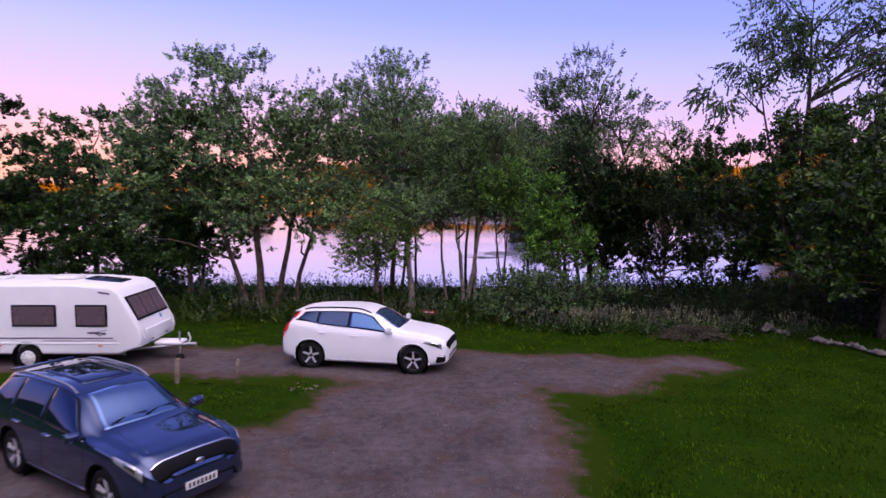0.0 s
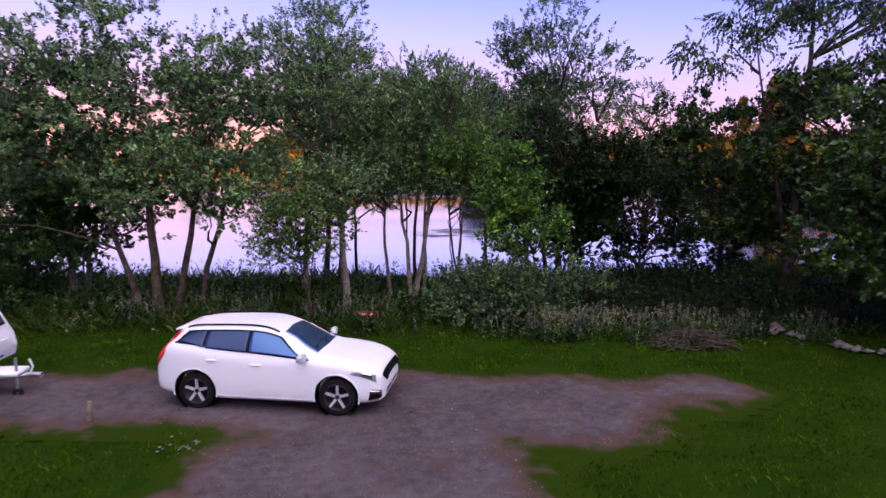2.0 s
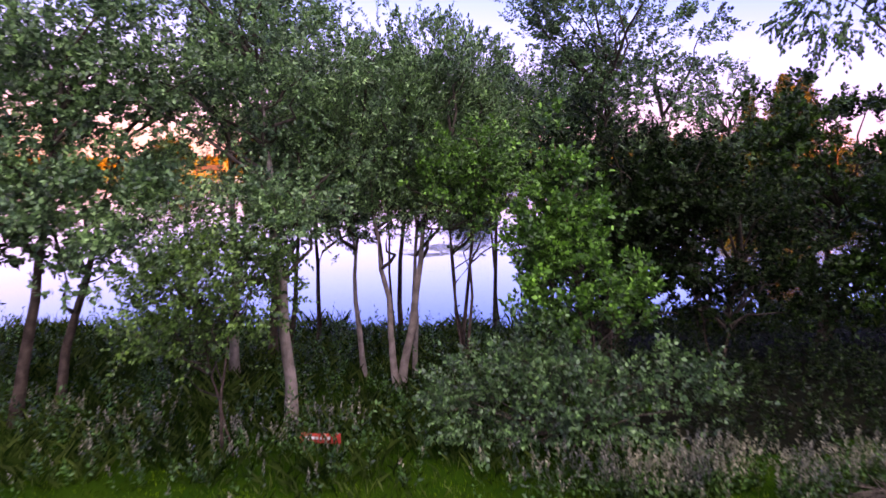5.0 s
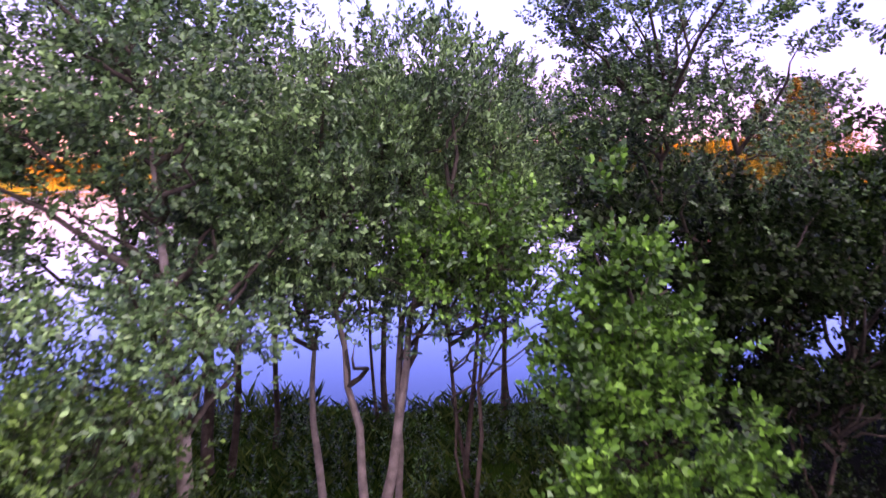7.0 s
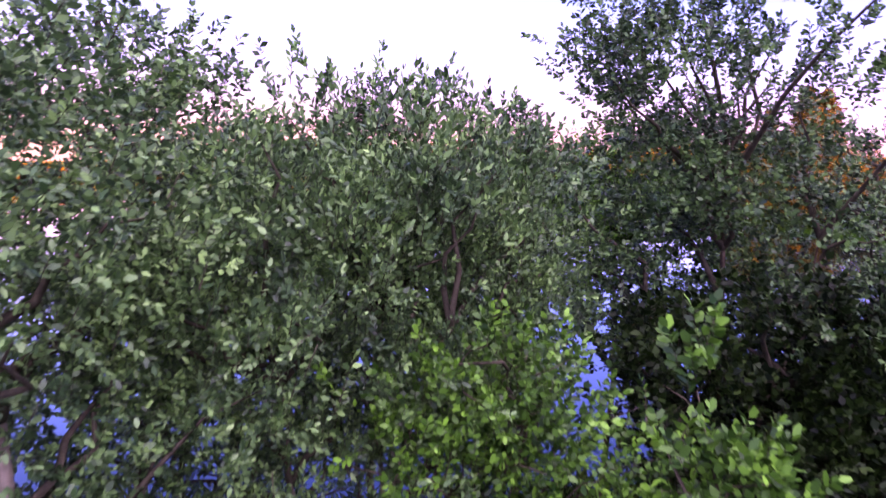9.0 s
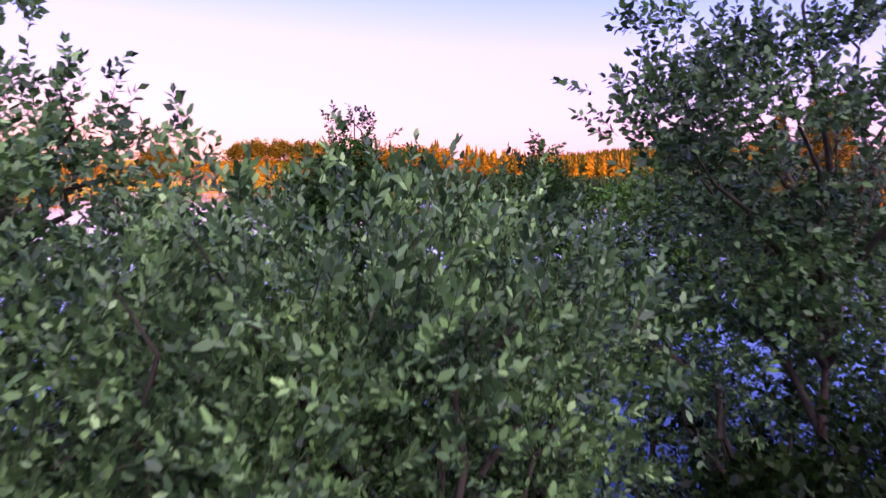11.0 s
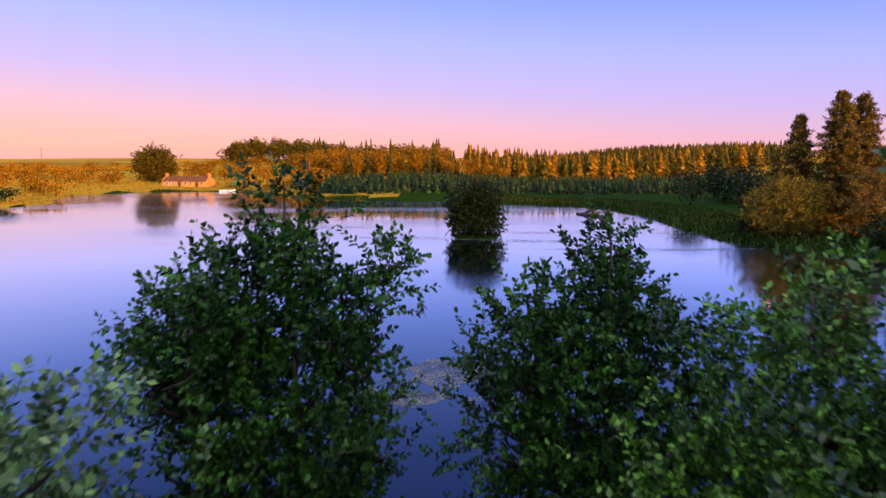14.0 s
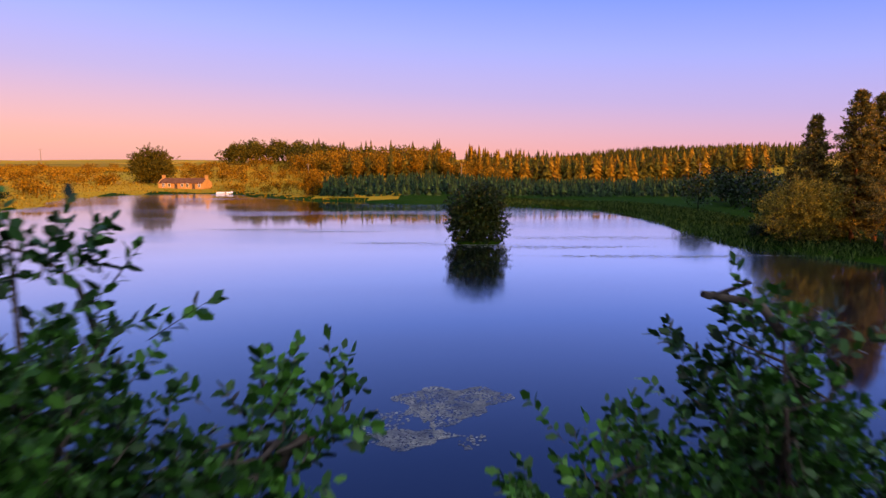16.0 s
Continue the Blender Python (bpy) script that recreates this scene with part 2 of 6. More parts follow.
# low sun's gold put into both far leaf colours, less in the darker
M_FAR_LEAF_SUNLIT = foliage("far_leaf_sunlit", (0.20, 0.105, 0.004), (0.46, 0.225, 0.007), 0.7, 0.2, 0.1)
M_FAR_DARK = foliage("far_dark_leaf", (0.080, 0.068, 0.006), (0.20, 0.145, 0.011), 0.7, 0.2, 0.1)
M_GRASS = foliage("grass_blade", (0.026, 0.066, 0.002), (0.085, 0.15, 0.006), 0.8, 0.3, 0.02)
M_LONG_GRASS = foliage("long_grass", (0.015, 0.042, 0.005), (0.09, 0.125, 0.028), 0.8, 0.3, 0.03)
M_SEED = foliage("seed_head", (0.16, 0.15, 0.11), (0.32, 0.29, 0.24), 0.9, 0.3, 0.1)


def field_material():
    """Rough pasture in large plots: straw, green and ochre over a base with low-sun orange put in, with patchy growth.
    """
    m = surface("field_grass", (0.40, 0.23, 0.015), (0.54, 0.31, 0.020), 0.02, 0.95, bump=0, fine=0.3, c3=(0.34, 0.25, 0.015))
    n, l = m.node_tree.nodes, m.node_tree.links
    bsdf = n["Principled BSDF"]
    grass = bsdf.inputs["Base Color"].links[0].from_socket
    co = n.new("ShaderNodeTexCoord")
    mp = n.new("ShaderNodeMapping")
    mp.inputs["Scale"].default_value, mp.inputs["Rotation"].default_value = (0.0085, 0.0042, 0.0), (0, 0, 0.35)
    l.new(co.outputs["Object"], mp.inputs[0])
    plots = n.new("ShaderNodeTexVoronoi")
    plots.inputs["Scale"].default_value = 1.0
    l.new(mp.outputs[0], plots.inputs["Vector"])
    ramp = n.new("ShaderNodeValToRGB")
    ramp.color_ramp.interpolation = "CONSTANT"
    for k, (p, c) in enumerate(((0.0, (1.0, 1.0, 1.0)), (0.35, (0.78, 0.88, 0.9)), (0.55, (1.2, 1.1, 1.0)), (0.7, (0.62, 0.64, 0.8)), (0.85, (1.1, 0.95, 0.9)))):
        e = ramp.color_ramp.elements[k] if k < 2 else ramp.color_ramp.elements.new(p)
        e.position, e.color = p, (*c, 1)
    l.new(plots.outputs["Color"], ramp.inputs[0])
    mul = n.new("ShaderNodeMix")
    mul.data_type, mul.blend_type = "RGBA", "MULTIPLY"
    mul.inputs[0].default_value = 1.0
    l.new(grass, mul.inputs[6])
    l.new(ramp.outputs[0], mul.inputs[7])
    l.new(mul.outputs[2], bsdf.inputs["Base Color"])
    return m


M_FIELD = field_material()
# dry blades whose colour also holds the gold of the low sun
M_FIELD_BLADE = foliage("dry_grass_sunlit", (0.27, 0.15, 0.006), (0.48, 0.26, 0.010), 0.8, 0.2, 0.1)
M_LILY = foliage("lily_pad", (0.13, 0.13, 0.14), (0.24, 0.23, 0.22), 0.4, 0.1, 0.4)
M_WHITE = surface("white_car_paint", (0.88, 0.88, 0.89), (0.90, 0.90, 0.90), 2, 0.3, bump=0, coat=0.5, dirt=0.03, spec=0.4)
M_NAVY = surface("dark_blue_car_paint", (0.024, 0.056, 0.15), (0.030, 0.068, 0.18), 2, 0.07, metal=0.85, bump=0, coat=1.0, dirt=0.03, spec=0.2)
M_NAVY.node_tree.nodes["Principled BSDF"].inputs["Coat IOR"].default_value = 1.75
M_CARAVAN = surface("caravan_shell", (0.82, 0.81, 0.82), (0.87, 0.86, 0.86), 1.2, 0.4, bump=0.02, dirt=0.1)
M_GLASS = plain("tinted_glass", (0.020, 0.042, 0.10), 0.04, 0.85, 0.3, spec=0.5)
# screen and front side glass: reflected sky's blue put into the colour
M_SCREEN = plain("windscreen_glass", (0.10, 0.20, 0.40), 0.05, 0.75, 0.6, spec=1.0)
M_GLASS_SKYBLUE = plain("sky_blue_glass", (0.055, 0.12, 0.25), 0.05, 0.9, 0.1, spec=0.5)
M_PERSPEX = plain("caravan_window", (0.13, 0.09, 0.105), 0.12, 0.0, 0.3)
M_CURTAIN = surface("curtain", (0.10, 0.07, 0.08), (0.17, 0.12, 0.13), 9, 0.95, bump=0.2)
M_TYRE = surface("tyre_rubber", (0.012, 0.012, 0.012), (0.02, 0.02, 0.02), 8, 0.85, bump=0.3)
M_ALLOY = plain("alloy", (0.66, 0.66, 0.68), 0.4, 0.35)
M_ALLOY_DARK = plain("dark_alloy", (0.035, 0.035, 0.04), 0.4, 0.6)
M_CHROME = plain("chrome", (0.75, 0.75, 0.78), 0.12, 1.0)
M_BLACK = plain("black_plastic", (0.006, 0.006, 0.007), 0.55, spec=0.1)
M_LAMP = plain("headlamp_lens", (0.50, 0.52, 0.56), 0.08, 0.6, 1.0)
M_RED = plain("red_lens", (0.85, 0.02, 0.03), 0.15, 0.0, 0.6)
M_ORANGE = plain("orange_lens", (0.75, 0.2, 0.03), 0.2)
M_PLATE = plain("plate_white", (0.75, 0.75, 0.70), 0.4)
M_INK = plain("ink_black", (0.02, 0.02, 0.025), 0.5)
M_STRIPE = plain("purple_stripe", (0.12, 0.08, 0.14), 0.5)
M_BLUE = plain("blue_badge", (0.03, 0.22, 0.62), 0.4)
M_GALV = plain("galvanised_steel", (0.42, 0.43, 0.45), 0.45, 0.8)
M_SIGN = surface("red_sign_paint", (0.42, 0.05, 0.035), (0.55, 0.08, 0.05), 6, 0.6, bump=0.05)
M_POST = surface("weathered_post", (0.20, 0.15, 0.10), (0.34, 0.27, 0.20), 7, 0.9, bump=0.5)
# cottage walls and roof, the evening sun's orange mixed into their base colours
M_RENDER_SUNLIT = surface("house_render_sunlit", (0.50, 0.26, 0.075), (0.58, 0.31, 0.095), 0.8, 0.9, bump=0.1, fine=12)
M_ROOF_SUNLIT = surface("slate_roof_sunlit", (0.13, 0.058, 0.028), (0.20, 0.09, 0.045), 0.7, 0.8, bump=0.2, fine=10)
M_FLOAT = plain("red_float", (0.6, 0.06, 0.04), 0.4)


# ---- mesh helpers ----
def mesh_from(name, verts, faces):
    """A mesh from arrays; faces is an (n, k) array of one size."""
    verts, faces = np.asarray(verts, np.float32).reshape(-1, 3), np.asarray(faces, np.int32)
    me = bpy.data.meshes.new(name)
    k = faces.shape[1]
    me.vertices.add(len(verts))
    me.vertices.foreach_set("co", verts.ravel())
    me.loops.add(faces.size)
    me.loops.foreach_set("vertex_index", faces.ravel())
    me.polygons.add(len(faces))
    me.polygons.foreach_set("loop_start", np.arange(0, faces.size, k, dtype=np.int32))
    me.update(calc_edges=True)
    return me


def thing(name, label, category, m=None, group="", kind=""):
    """A top-level thing: an Empty at its base, which parents its parts."""
    ob = tagged(new(name), label, category, group, kind)
    ob.empty_display_size = 0.2
    if m is not None:
        ob.matrix_world = m
    return ob


def part(name, shape, material, parent=None, label="", smooth=True, m=None):
    """Links a bmesh or a mesh as ONE mesh object under a thing or a part."""
    if isinstance(shape, bmesh.types.BMesh):
        me = bpy.data.meshes.new(name)
        shape.to_mesh(me)
        shape.free()
    else:
        me = shape
    if not me.materials:
        me.materials.append(material)
    if smooth:
        me.polygons.foreach_set("use_smooth", [True] * len(me.polygons))
    ob = new(name, me)
    if parent is not None:
        ob.parent = parent
    if m is not None:
        ob.matrix_basis = m
    if label:
        ob["label"] = label
    return ob


def box_bm(sx, sy, sz, at=(0, 0, 0), bevel=0.0, bm=None, turn=None, segments=2):
    """A bevelled box with its centre at `at`, into bm."""
    own = bmesh.new()
    bmesh.ops.create_cube(own, size=1.0)
    bmesh.ops.scale(own, vec=(sx, sy, sz), verts=own.verts)
    if bevel:
        bmesh.ops.bevel(own, geom=own.edges[:], offset=bevel, segments=segments, affect="EDGES", profile=0.5)
    if turn is not None:
        own.transform(turn)
    bmesh.ops.translate(own, vec=at, verts=own.verts)
    if bm is None:
        return own
    tmp = bpy.data.meshes.new("tmp")
    own.to_mesh(tmp)
    own.free()
    bm.from_mesh(tmp)
    bpy.data.meshes.remove(tmp)
    return bm


def tube_arrays(points, radii, sides=8):
    """Vertices and quads of a tapered tube along points."""
    p, r = np.asarray(points, float), np.asarray(radii, float)
    d = np.gradient(p, axis=0)
    d /= np.linalg.norm(d, axis=1, keepdims=True) + 1e-9
    ref = np.where(np.abs(d[:, 2:3]) > 0.9, [[1.0, 0, 0]], [[0, 0, 1.0]])
    a = np.cross(d, ref)
    a /= np.linalg.norm(a, axis=1, keepdims=True) + 1e-9
    b = np.cross(d, a)
    ang = np.linspace(0, 2 * np.pi, sides, endpoint=False)
    v = p[:, None] + r[:, None, None] * (np.cos(ang)[None, :, None] * a[:, None] + np.sin(ang)[None, :, None] * b[:, None])
    i, j = np.meshgrid(np.arange(len(p) - 1), np.arange(sides), indexing="ij")
    k = (j + 1) % sides
    f = np.stack([i * sides + j, i * sides + k, (i + 1) * sides + k, (i + 1) * sides + j], -1).reshape(-1, 4)
    return v.reshape(-1, 3), f


def join_arrays(pieces):
    vs, fs, n = [], [], 0
    for v, f in pieces:
        vs.append(v)
        fs.append(np.asarray(f) + n)
        n += len(v)
    return np.concatenate(vs), np.concatenate(fs)


def lathe(profile, sides=32, axis="y"):
    """Vertices and quads of a profile of (radius, offset) turned round an axis, closed into a ring."""
    pr = np.asarray(profile, float)
    ang = np.linspace(0, 2 * np.pi, sides, endpoint=False)
    c, s = np.cos(ang), np.sin(ang)
    r, o = pr[:, 0][:, None], pr[:, 1][:, None] + 0 * c
    v = np.stack([r * c, o, r * s], -1) if axis == "y" else np.stack([r * c, r * s, o], -1)
    i, j = np.meshgrid(np.arange(len(pr) - 1), np.arange(sides), indexing="ij")
    k = (j + 1) % sides
    f = np.stack([i * sides + j, (i + 1) * sides + j, (i + 1) * sides + k, i * sides + k], -1).reshape(-1, 4)
    return v.reshape(-1, 3), f


def unit(v):
    return v / (np.linalg.norm(v, axis=-1, keepdims=True) + 1e-9)


def leaf_arrays(rng, base, way, size, wide=0.62, fine=False, droop=0.25, flat=0.45, face=None):
    """One leaf at each base, pointing along way. fine: five corners with a blunt tip and a fold, else four."""
    n = len(base)
    d = unit(way + np.c_[np.zeros((n, 2)), -droop * np.ones(n)])
    nrm = rng.normal(size=(n, 3)) * (1 - flat) + (np.array([0.03, -0.25, 0.97]) if face is None else face) * flat   # leaves turn up to the sky
    s = unit(np.cross(d, nrm))
    up = np.cross(s, d)
    L = (size * rng.uniform(0.65, 1.25, n))[:, None]
    W = L * wide * 0.5
    if fine:
        v = np.stack([base, base + 0.42 * L * d + W * s + 0.22 * W * up, base + 0.9 * L * d + 0.5 * W * s + 0.06 * W * up,
                      base + 0.95 * L * d - 0.38 * W * s + 0.06 * W * up, base + 0.42 * L * d - W * s + 0.22 * W * up], 1)
    else:
        v = np.stack([base, base + 0.5 * L * d + W * s + 0.25 * W * up, base + L * d, base + 0.5 * L * d - W * s + 0.25 * W * up], 1)
    k = v.shape[1]
    return v.reshape(-1, 3), np.arange(n * k).reshape(-1, k)


def shoots(rng, c, way, length, per, size, fine, wide=0.62, droop=0.25, flat=0.45, face=None):
    """Leaves set along twigs that start at c and run along way."""
    n = len(c)
    t = np.tile(np.linspace(0.12, 1.0, per), (n, 1)) + rng.uniform(-0.06, 0.06, (n, per))
    bend = rng.normal(size=(n, 3)) * 0.05
    p = c[:, None] + way[:, None] * (length[:, None] * t)[..., None] + bend[:, None] * (length[:, None] * t**2)[..., None]
    side = unit(np.cross(way, rng.normal(size=(n, 3))))
    side2 = np.cross(way, side)
    ang = np.arange(per) * 2.4 + rng.uniform(0, 6.28, (n, 1))
    out = side[:, None] * np.cos(ang)[..., None] + side2[:, None] * np.sin(ang)[..., None]
    tip = (t > 0.9)[..., None]
    lw = np.where(tip, way[:, None] + 0.3 * out, 0.75 * out + 0.65 * way[:, None])
    return leaf_arrays(rng, p.reshape(-1, 3), unit(lw).reshape(-1, 3), size, wide, fine, droop, flat, None if face is None else np.repeat(face, per, 0))


def twig_arrays(c, way, length, r=0.006):
    """Thin tapered twigs, a folded strip each."""
    n = len(c)
    a = unit(np.cross(way, np.array([0.3, 0.2, 0.9])))
    e = c + way * length[:, None] * 0.95
    v = np.stack([c - r * a, c + r * a, e + 0.3 * r * a, e - 0.3 * r * a], 1).reshape(-1, 3)
    return v, np.arange(4 * n).reshape(-1, 4)


def in_lobes(rng, lobes, n, shell=0.4, gap=0.0, gap_scale=0.6):
    """Random places in a crown built of ellipsoid lobes (cx, cy, cz, rx, ry, rz), and the way out from each lobe's middle."""
    lob = np.asarray(lobes, float)
    w = (lob[:, 3] * lob[:, 4] * lob[:, 5]) ** 0.72
    k = rng.choice(len(lob), n, p=w / w.sum())
    u = unit(rng.normal(size=(n, 3)))
    r = rng.uniform(0, 1, n) ** shell
    wob = np.array([1 + 0.22 * noise.noise(Vector(x * 2.1 + i)) for x, i in zip(u, k * 3.7)])
    c = lob[k, :3] + u * (r * wob)[:, None] * lob[k, 3:]
    out = unit(u / lob[k, 3:] * lob[k, 3:].min(1, keepdims=True))
    if gap:
        keep = np.array([noise.noise(Vector(x * gap_scale)) > -0.5 + gap for x in c])
        c, out = c[keep], out[keep]
    return c, out


# ---- the land ----
WATER_Z = -1.0
LAKE = np.array([(-30, 35), (-12, 35.5), (-3, 36.2), (6, 37), (14, 39), (24, 45), (36, 58), (46, 76), (45, 95), (40, 106), (37, 115), (37, 134), (38, 158),
                 (34, 178), (16, 188), (3, 199), (-7, 194), (-21, 204), (-36, 209), (-48, 220), (-64, 239), (-76, 252), (-96, 245), (-109, 228),
                 (-92, 182), (-97, 172), (-104, 120), (-80, 70), (-52, 42)], float)


def lake_distance(x, y):
    """Metres to the shore, positive on land."""
    p = np.stack([np.ravel(x), np.ravel(y)], 1)
    a, b = LAKE, np.roll(LAKE, -1, 0)
    best, inside = np.full(len(p), 1e9), np.zeros(len(p), bool)
    for s, e in zip(a, b):
        d = e - s
        t = np.clip(((p - s) @ d) / (d @ d), 0, 1)
        best = np.minimum(best, np.linalg.norm(p - s - t[:, None] * d, axis=1))
        cross = (s[1] > p[:, 1]) != (e[1] > p[:, 1])
        inside ^= cross & (p[:, 0] < (e[0] - s[0]) * (p[:, 1] - s[1]) / (e[1] - s[1] + 1e-12) + s[0])
    return np.where(inside, -best, best).reshape(np.shape(x))


def smooth(v):
    v = np.clip(v, 0, 1)
    return v * v * (3 - 2 * v)


def land(x, y):
    """Height of the ground."""
    x, y = np.asarray(x, float), np.asarray(y, float)
    d = lake_distance(x, y)
    d = d + 0.8 * np.sin(x * 0.31 + 1.3 * np.sin(y * 0.17)) * smooth((y - 50) / 40)
    bed = WATER_Z - 0.08 - np.minimum(1.6, 0.3 * np.abs(d))
    near = WATER_Z + 1.0 * smooth(d / 9.0) + 0.05 * np.sin(x * 0.9) * np.sin(y * 0.7 + 1) * smooth((y - 21) / 4)
    far = WATER_Z + 0.5 * (1 - np.exp(-np.abs(d) / 1.5)) + 0.05 * (1 - 0.85 * smooth((x + 5) / 40)) * np.maximum(d - 2, 0)
    hills = 1.6 * np.sin(x * 0.006 + 0.5) + 1.2 * np.sin(x * 0.0131 + y * 0.004)
    far = np.minimum(far, 6.0 + hills + 0.004 * np.maximum(d - 200, 0)) + 0 * x
    far = far + 4.2 * np.exp(-((x + 84) / 36) ** 2 - ((y - 374) / 30) ** 2)                      # knoll under the tall wood
    far = far + 3.2 * np.sin(x * 0.0075 + 1.0) * np.sin(y * 0.004) * smooth((y - 450) / 300)     # rolling moor
    right = smooth((x - 35) / 110) * smooth((d - 70) / 150) * 8.0
    far = far + right
    mix = smooth((y - 48) / 30)
    ground = near * (1 - mix) + far * mix
    # ridge out of view behind the start, added to block the low sun
    ridge = 25.0 * smooth((-26 - y) / 50) * (1 - 0.5 * smooth((-90 - y) / 120))
    # unseen hill on the left, added to darken what the cars reflect
    hill = 15.0 * smooth((-52 - x) / 36) * (1 - smooth((y - 8) / 34))
    ridge = np.maximum(ridge, hill)
    ground = np.where((y < 45) & (x < -50), np.maximum(ground, hill), ground)
    ground = np.where(y < 0, ridge + 0.05 * np.sin(x * 0.5), ground)
    return np.where(d < 0, np.maximum(bed, -2.6), ground)


def spaced(fine_from, fine_to, step, out_to, grow=1.09):
    mid = np.arange(fine_from, fine_to + step / 2, step)
    right, s = [mid[-1]], step
    while right[-1] < out_to:
        s *= grow
        right.append(right[-1] + s)
    return mid, np.array(right[1:])


def build_ground():
    mid, right = spaced(-24, 24, 0.9, 1800, 1.11)
    xs = np.concatenate([-right[::-1], mid, right])
    mid, right = spaced(8, 46, 0.7, 2400, 1.04)
    _, left = spaced(-8, 0, 1.0, 420, 1.12)
    ys = np.concatenate([-left[::-1] + 8, mid, right])
    X, Y = np.meshgrid(xs, ys)
    Z = land(X, Y)
    v = np.stack([X, Y, Z], -1).reshape(-1, 3)
    n, m = len(xs), len(ys)
    i, j = np.meshgrid(np.arange(m - 1), np.arange(n - 1), indexing="ij")
    f = np.stack([i * n + j, i * n + j + 1, (i + 1) * n + j + 1, (i + 1) * n + j], -1).reshape(-1, 4)
    me = mesh_from("ground", v, f)
    me.materials.append(M_GROUND)
    me.materials.append(M_FIELD)
    me.materials.append(M_FLOOR_SHADE)
    cy = Y[:-1, :-1][...].ravel()
    cx = X[:-1, :-1].ravel()
    dist = lake_distance(cx, cy)
    field = (dist > 1.0) & (((cy > 170) & (cx < -12)) | (cy > 262))
    # shade below the right-hand trees, painted as a near-black patch of floor
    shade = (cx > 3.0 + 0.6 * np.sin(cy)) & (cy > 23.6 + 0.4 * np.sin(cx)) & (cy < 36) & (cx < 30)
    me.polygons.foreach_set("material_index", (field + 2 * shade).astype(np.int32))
    ob = part("ground", me, M_GROUND)
    tagged(ob, "rough grassy ground sloping down to the lake", "ground", kind="structure")


build_ground()


def build_water():
    bm = bmesh.new()
    vs = [bm.verts.new((x, y, WATER_Z)) for x, y in ((-125, 30), (62, 30), (62, 262), (-125, 262))]
    bm.faces.new(vs)
    ob = part("water", bm, M_WATER, smooth=False)
    tagged(ob, "calm blue lake mirroring the dusk sky", "water", kind="structure")


build_water()

# the drive: strips with round ends (x1, y1, x2, y2, half width), less the grass patch
DRIVE = [(-1.6, 2, -1.5, 13.5, 2.75), (-9, 8.5, -3, 9.5, 3.0), (-16, 17.0, -3, 17.3, 1.45), (-3, 17.0, 2.2, 16.9, 1.75), (1.5, 17.0, 5.2, 18.0, 0.75), (-1.8, 13, -1.0, 16.5, 2.3)]
GRASS_PATCH = [(-9.8, 14.1, -6.2, 13.6, 1.6)]


def strip_distance(x, y, strips):
    best = np.full(np.shape(x), 1e9)
    for x1, y1, x2, y2, w in strips:
        dx, dy = x2 - x1, y2 - y1
        t = np.clip(((x - x1) * dx + (y - y1) * dy) / (dx * dx + dy * dy), 0, 1)
        best = np.minimum(best, np.hypot(x - x1 - t * dx, y - y1 - t * dy) - w)
    return best


def drive_distance(x, y):
    """Metres to the edge of the gravel, negative on it."""
    wob = 0.12 * np.sin(2.1 * x + 1.1 * np.sin(1.7 * y)) + 0.10 * np.sin(3.7 * y + x * 1.3) + 0.08 * np.sin(9 * x + 7 * y)
    return np.maximum(strip_distance(x, y, DRIVE), -strip_distance(x, y, GRASS_PATCH)) + wob


def build_drive():
    xs, ys = np.arange(-17.6, 8, 0.16), np.arange(-2.6, 21, 0.16)
    X, Y = np.meshgrid(xs, ys)
    D = drive_distance(X, Y)
    reach = 0.75
    inside = D < reach
    ok = inside[:-1, :-1] & inside[1:, :-1] & inside[:-1, 1:] & inside[1:, 1:]
    bump = 0.012 * np.sin(X * 1.3 + Y * 0.6) * np.sin(Y * 1.1) + 0.006 * np.sin(X * 4.1 - Y * 3.3)
    ruts = -0.018 * np.exp(-((X + 1.0 + 0.1 * np.sin(Y)) / 0.25) ** 2) - 0.018 * np.exp(-((X + 2.6 + 0.1 * np.sin(Y)) / 0.25) ** 2)
    Z = 0.006 + (0.05 + bump + ruts) * smooth((reach - D) / 0.6)
    n = len(xs)
    i, j = np.nonzero(ok)
    f = np.stack([i * n + j, i * n + j + 1, (i + 1) * n + j + 1, (i + 1) * n + j], -1)
    used, inv = np.unique(f, return_inverse=True)
    v = np.stack([X, Y, Z], -1).reshape(-1, 3)[used]
    me = mesh_from("gravel_drive", v, inv.reshape(f.shape))
    turf = me.attributes.new("turf", "FLOAT", "POINT")
    turf.data.foreach_set("value", np.clip((D + 0.55) / 1.2, 0, 1).ravel()[used].astype(np.float32))
    ob = part("gravel_drive", me, M_GRAVEL)
    tagged(ob, "worn grey-brown gravel drive with ragged grassy edges", "road", kind="structure")


build_drive()


def rock_arrays(rng, at, size):
    """A small rough stone."""
    u = np.array([(0, 0, 1), (0.9, 0, 0.3), (0.3, 0.85, 0.3), (-0.7, 0.5, 0.3), (-0.7, -0.5, 0.3), (0.3, -0.85, 0.3), (0, 0, -0.4)])
    v = u * rng.uniform(0.7, 1.25, (7, 1)) * np.asarray(size) * rng.uniform(0.8, 1.2, 3)
    a = rng.uniform(0, 6.28)
    R = np.array([[math.cos(a), -math.sin(a), 0], [math.sin(a), math.cos(a), 0], [0, 0, 1]])
    f = [(0, 1, 2), (0, 2, 3), (0, 3, 4), (0, 4, 5), (0, 5, 1), (6, 2, 1), (6, 3, 2), (6, 4, 3), (6, 5, 4), (6, 1, 5)]
    return v @ R.T + at, np.array(f)


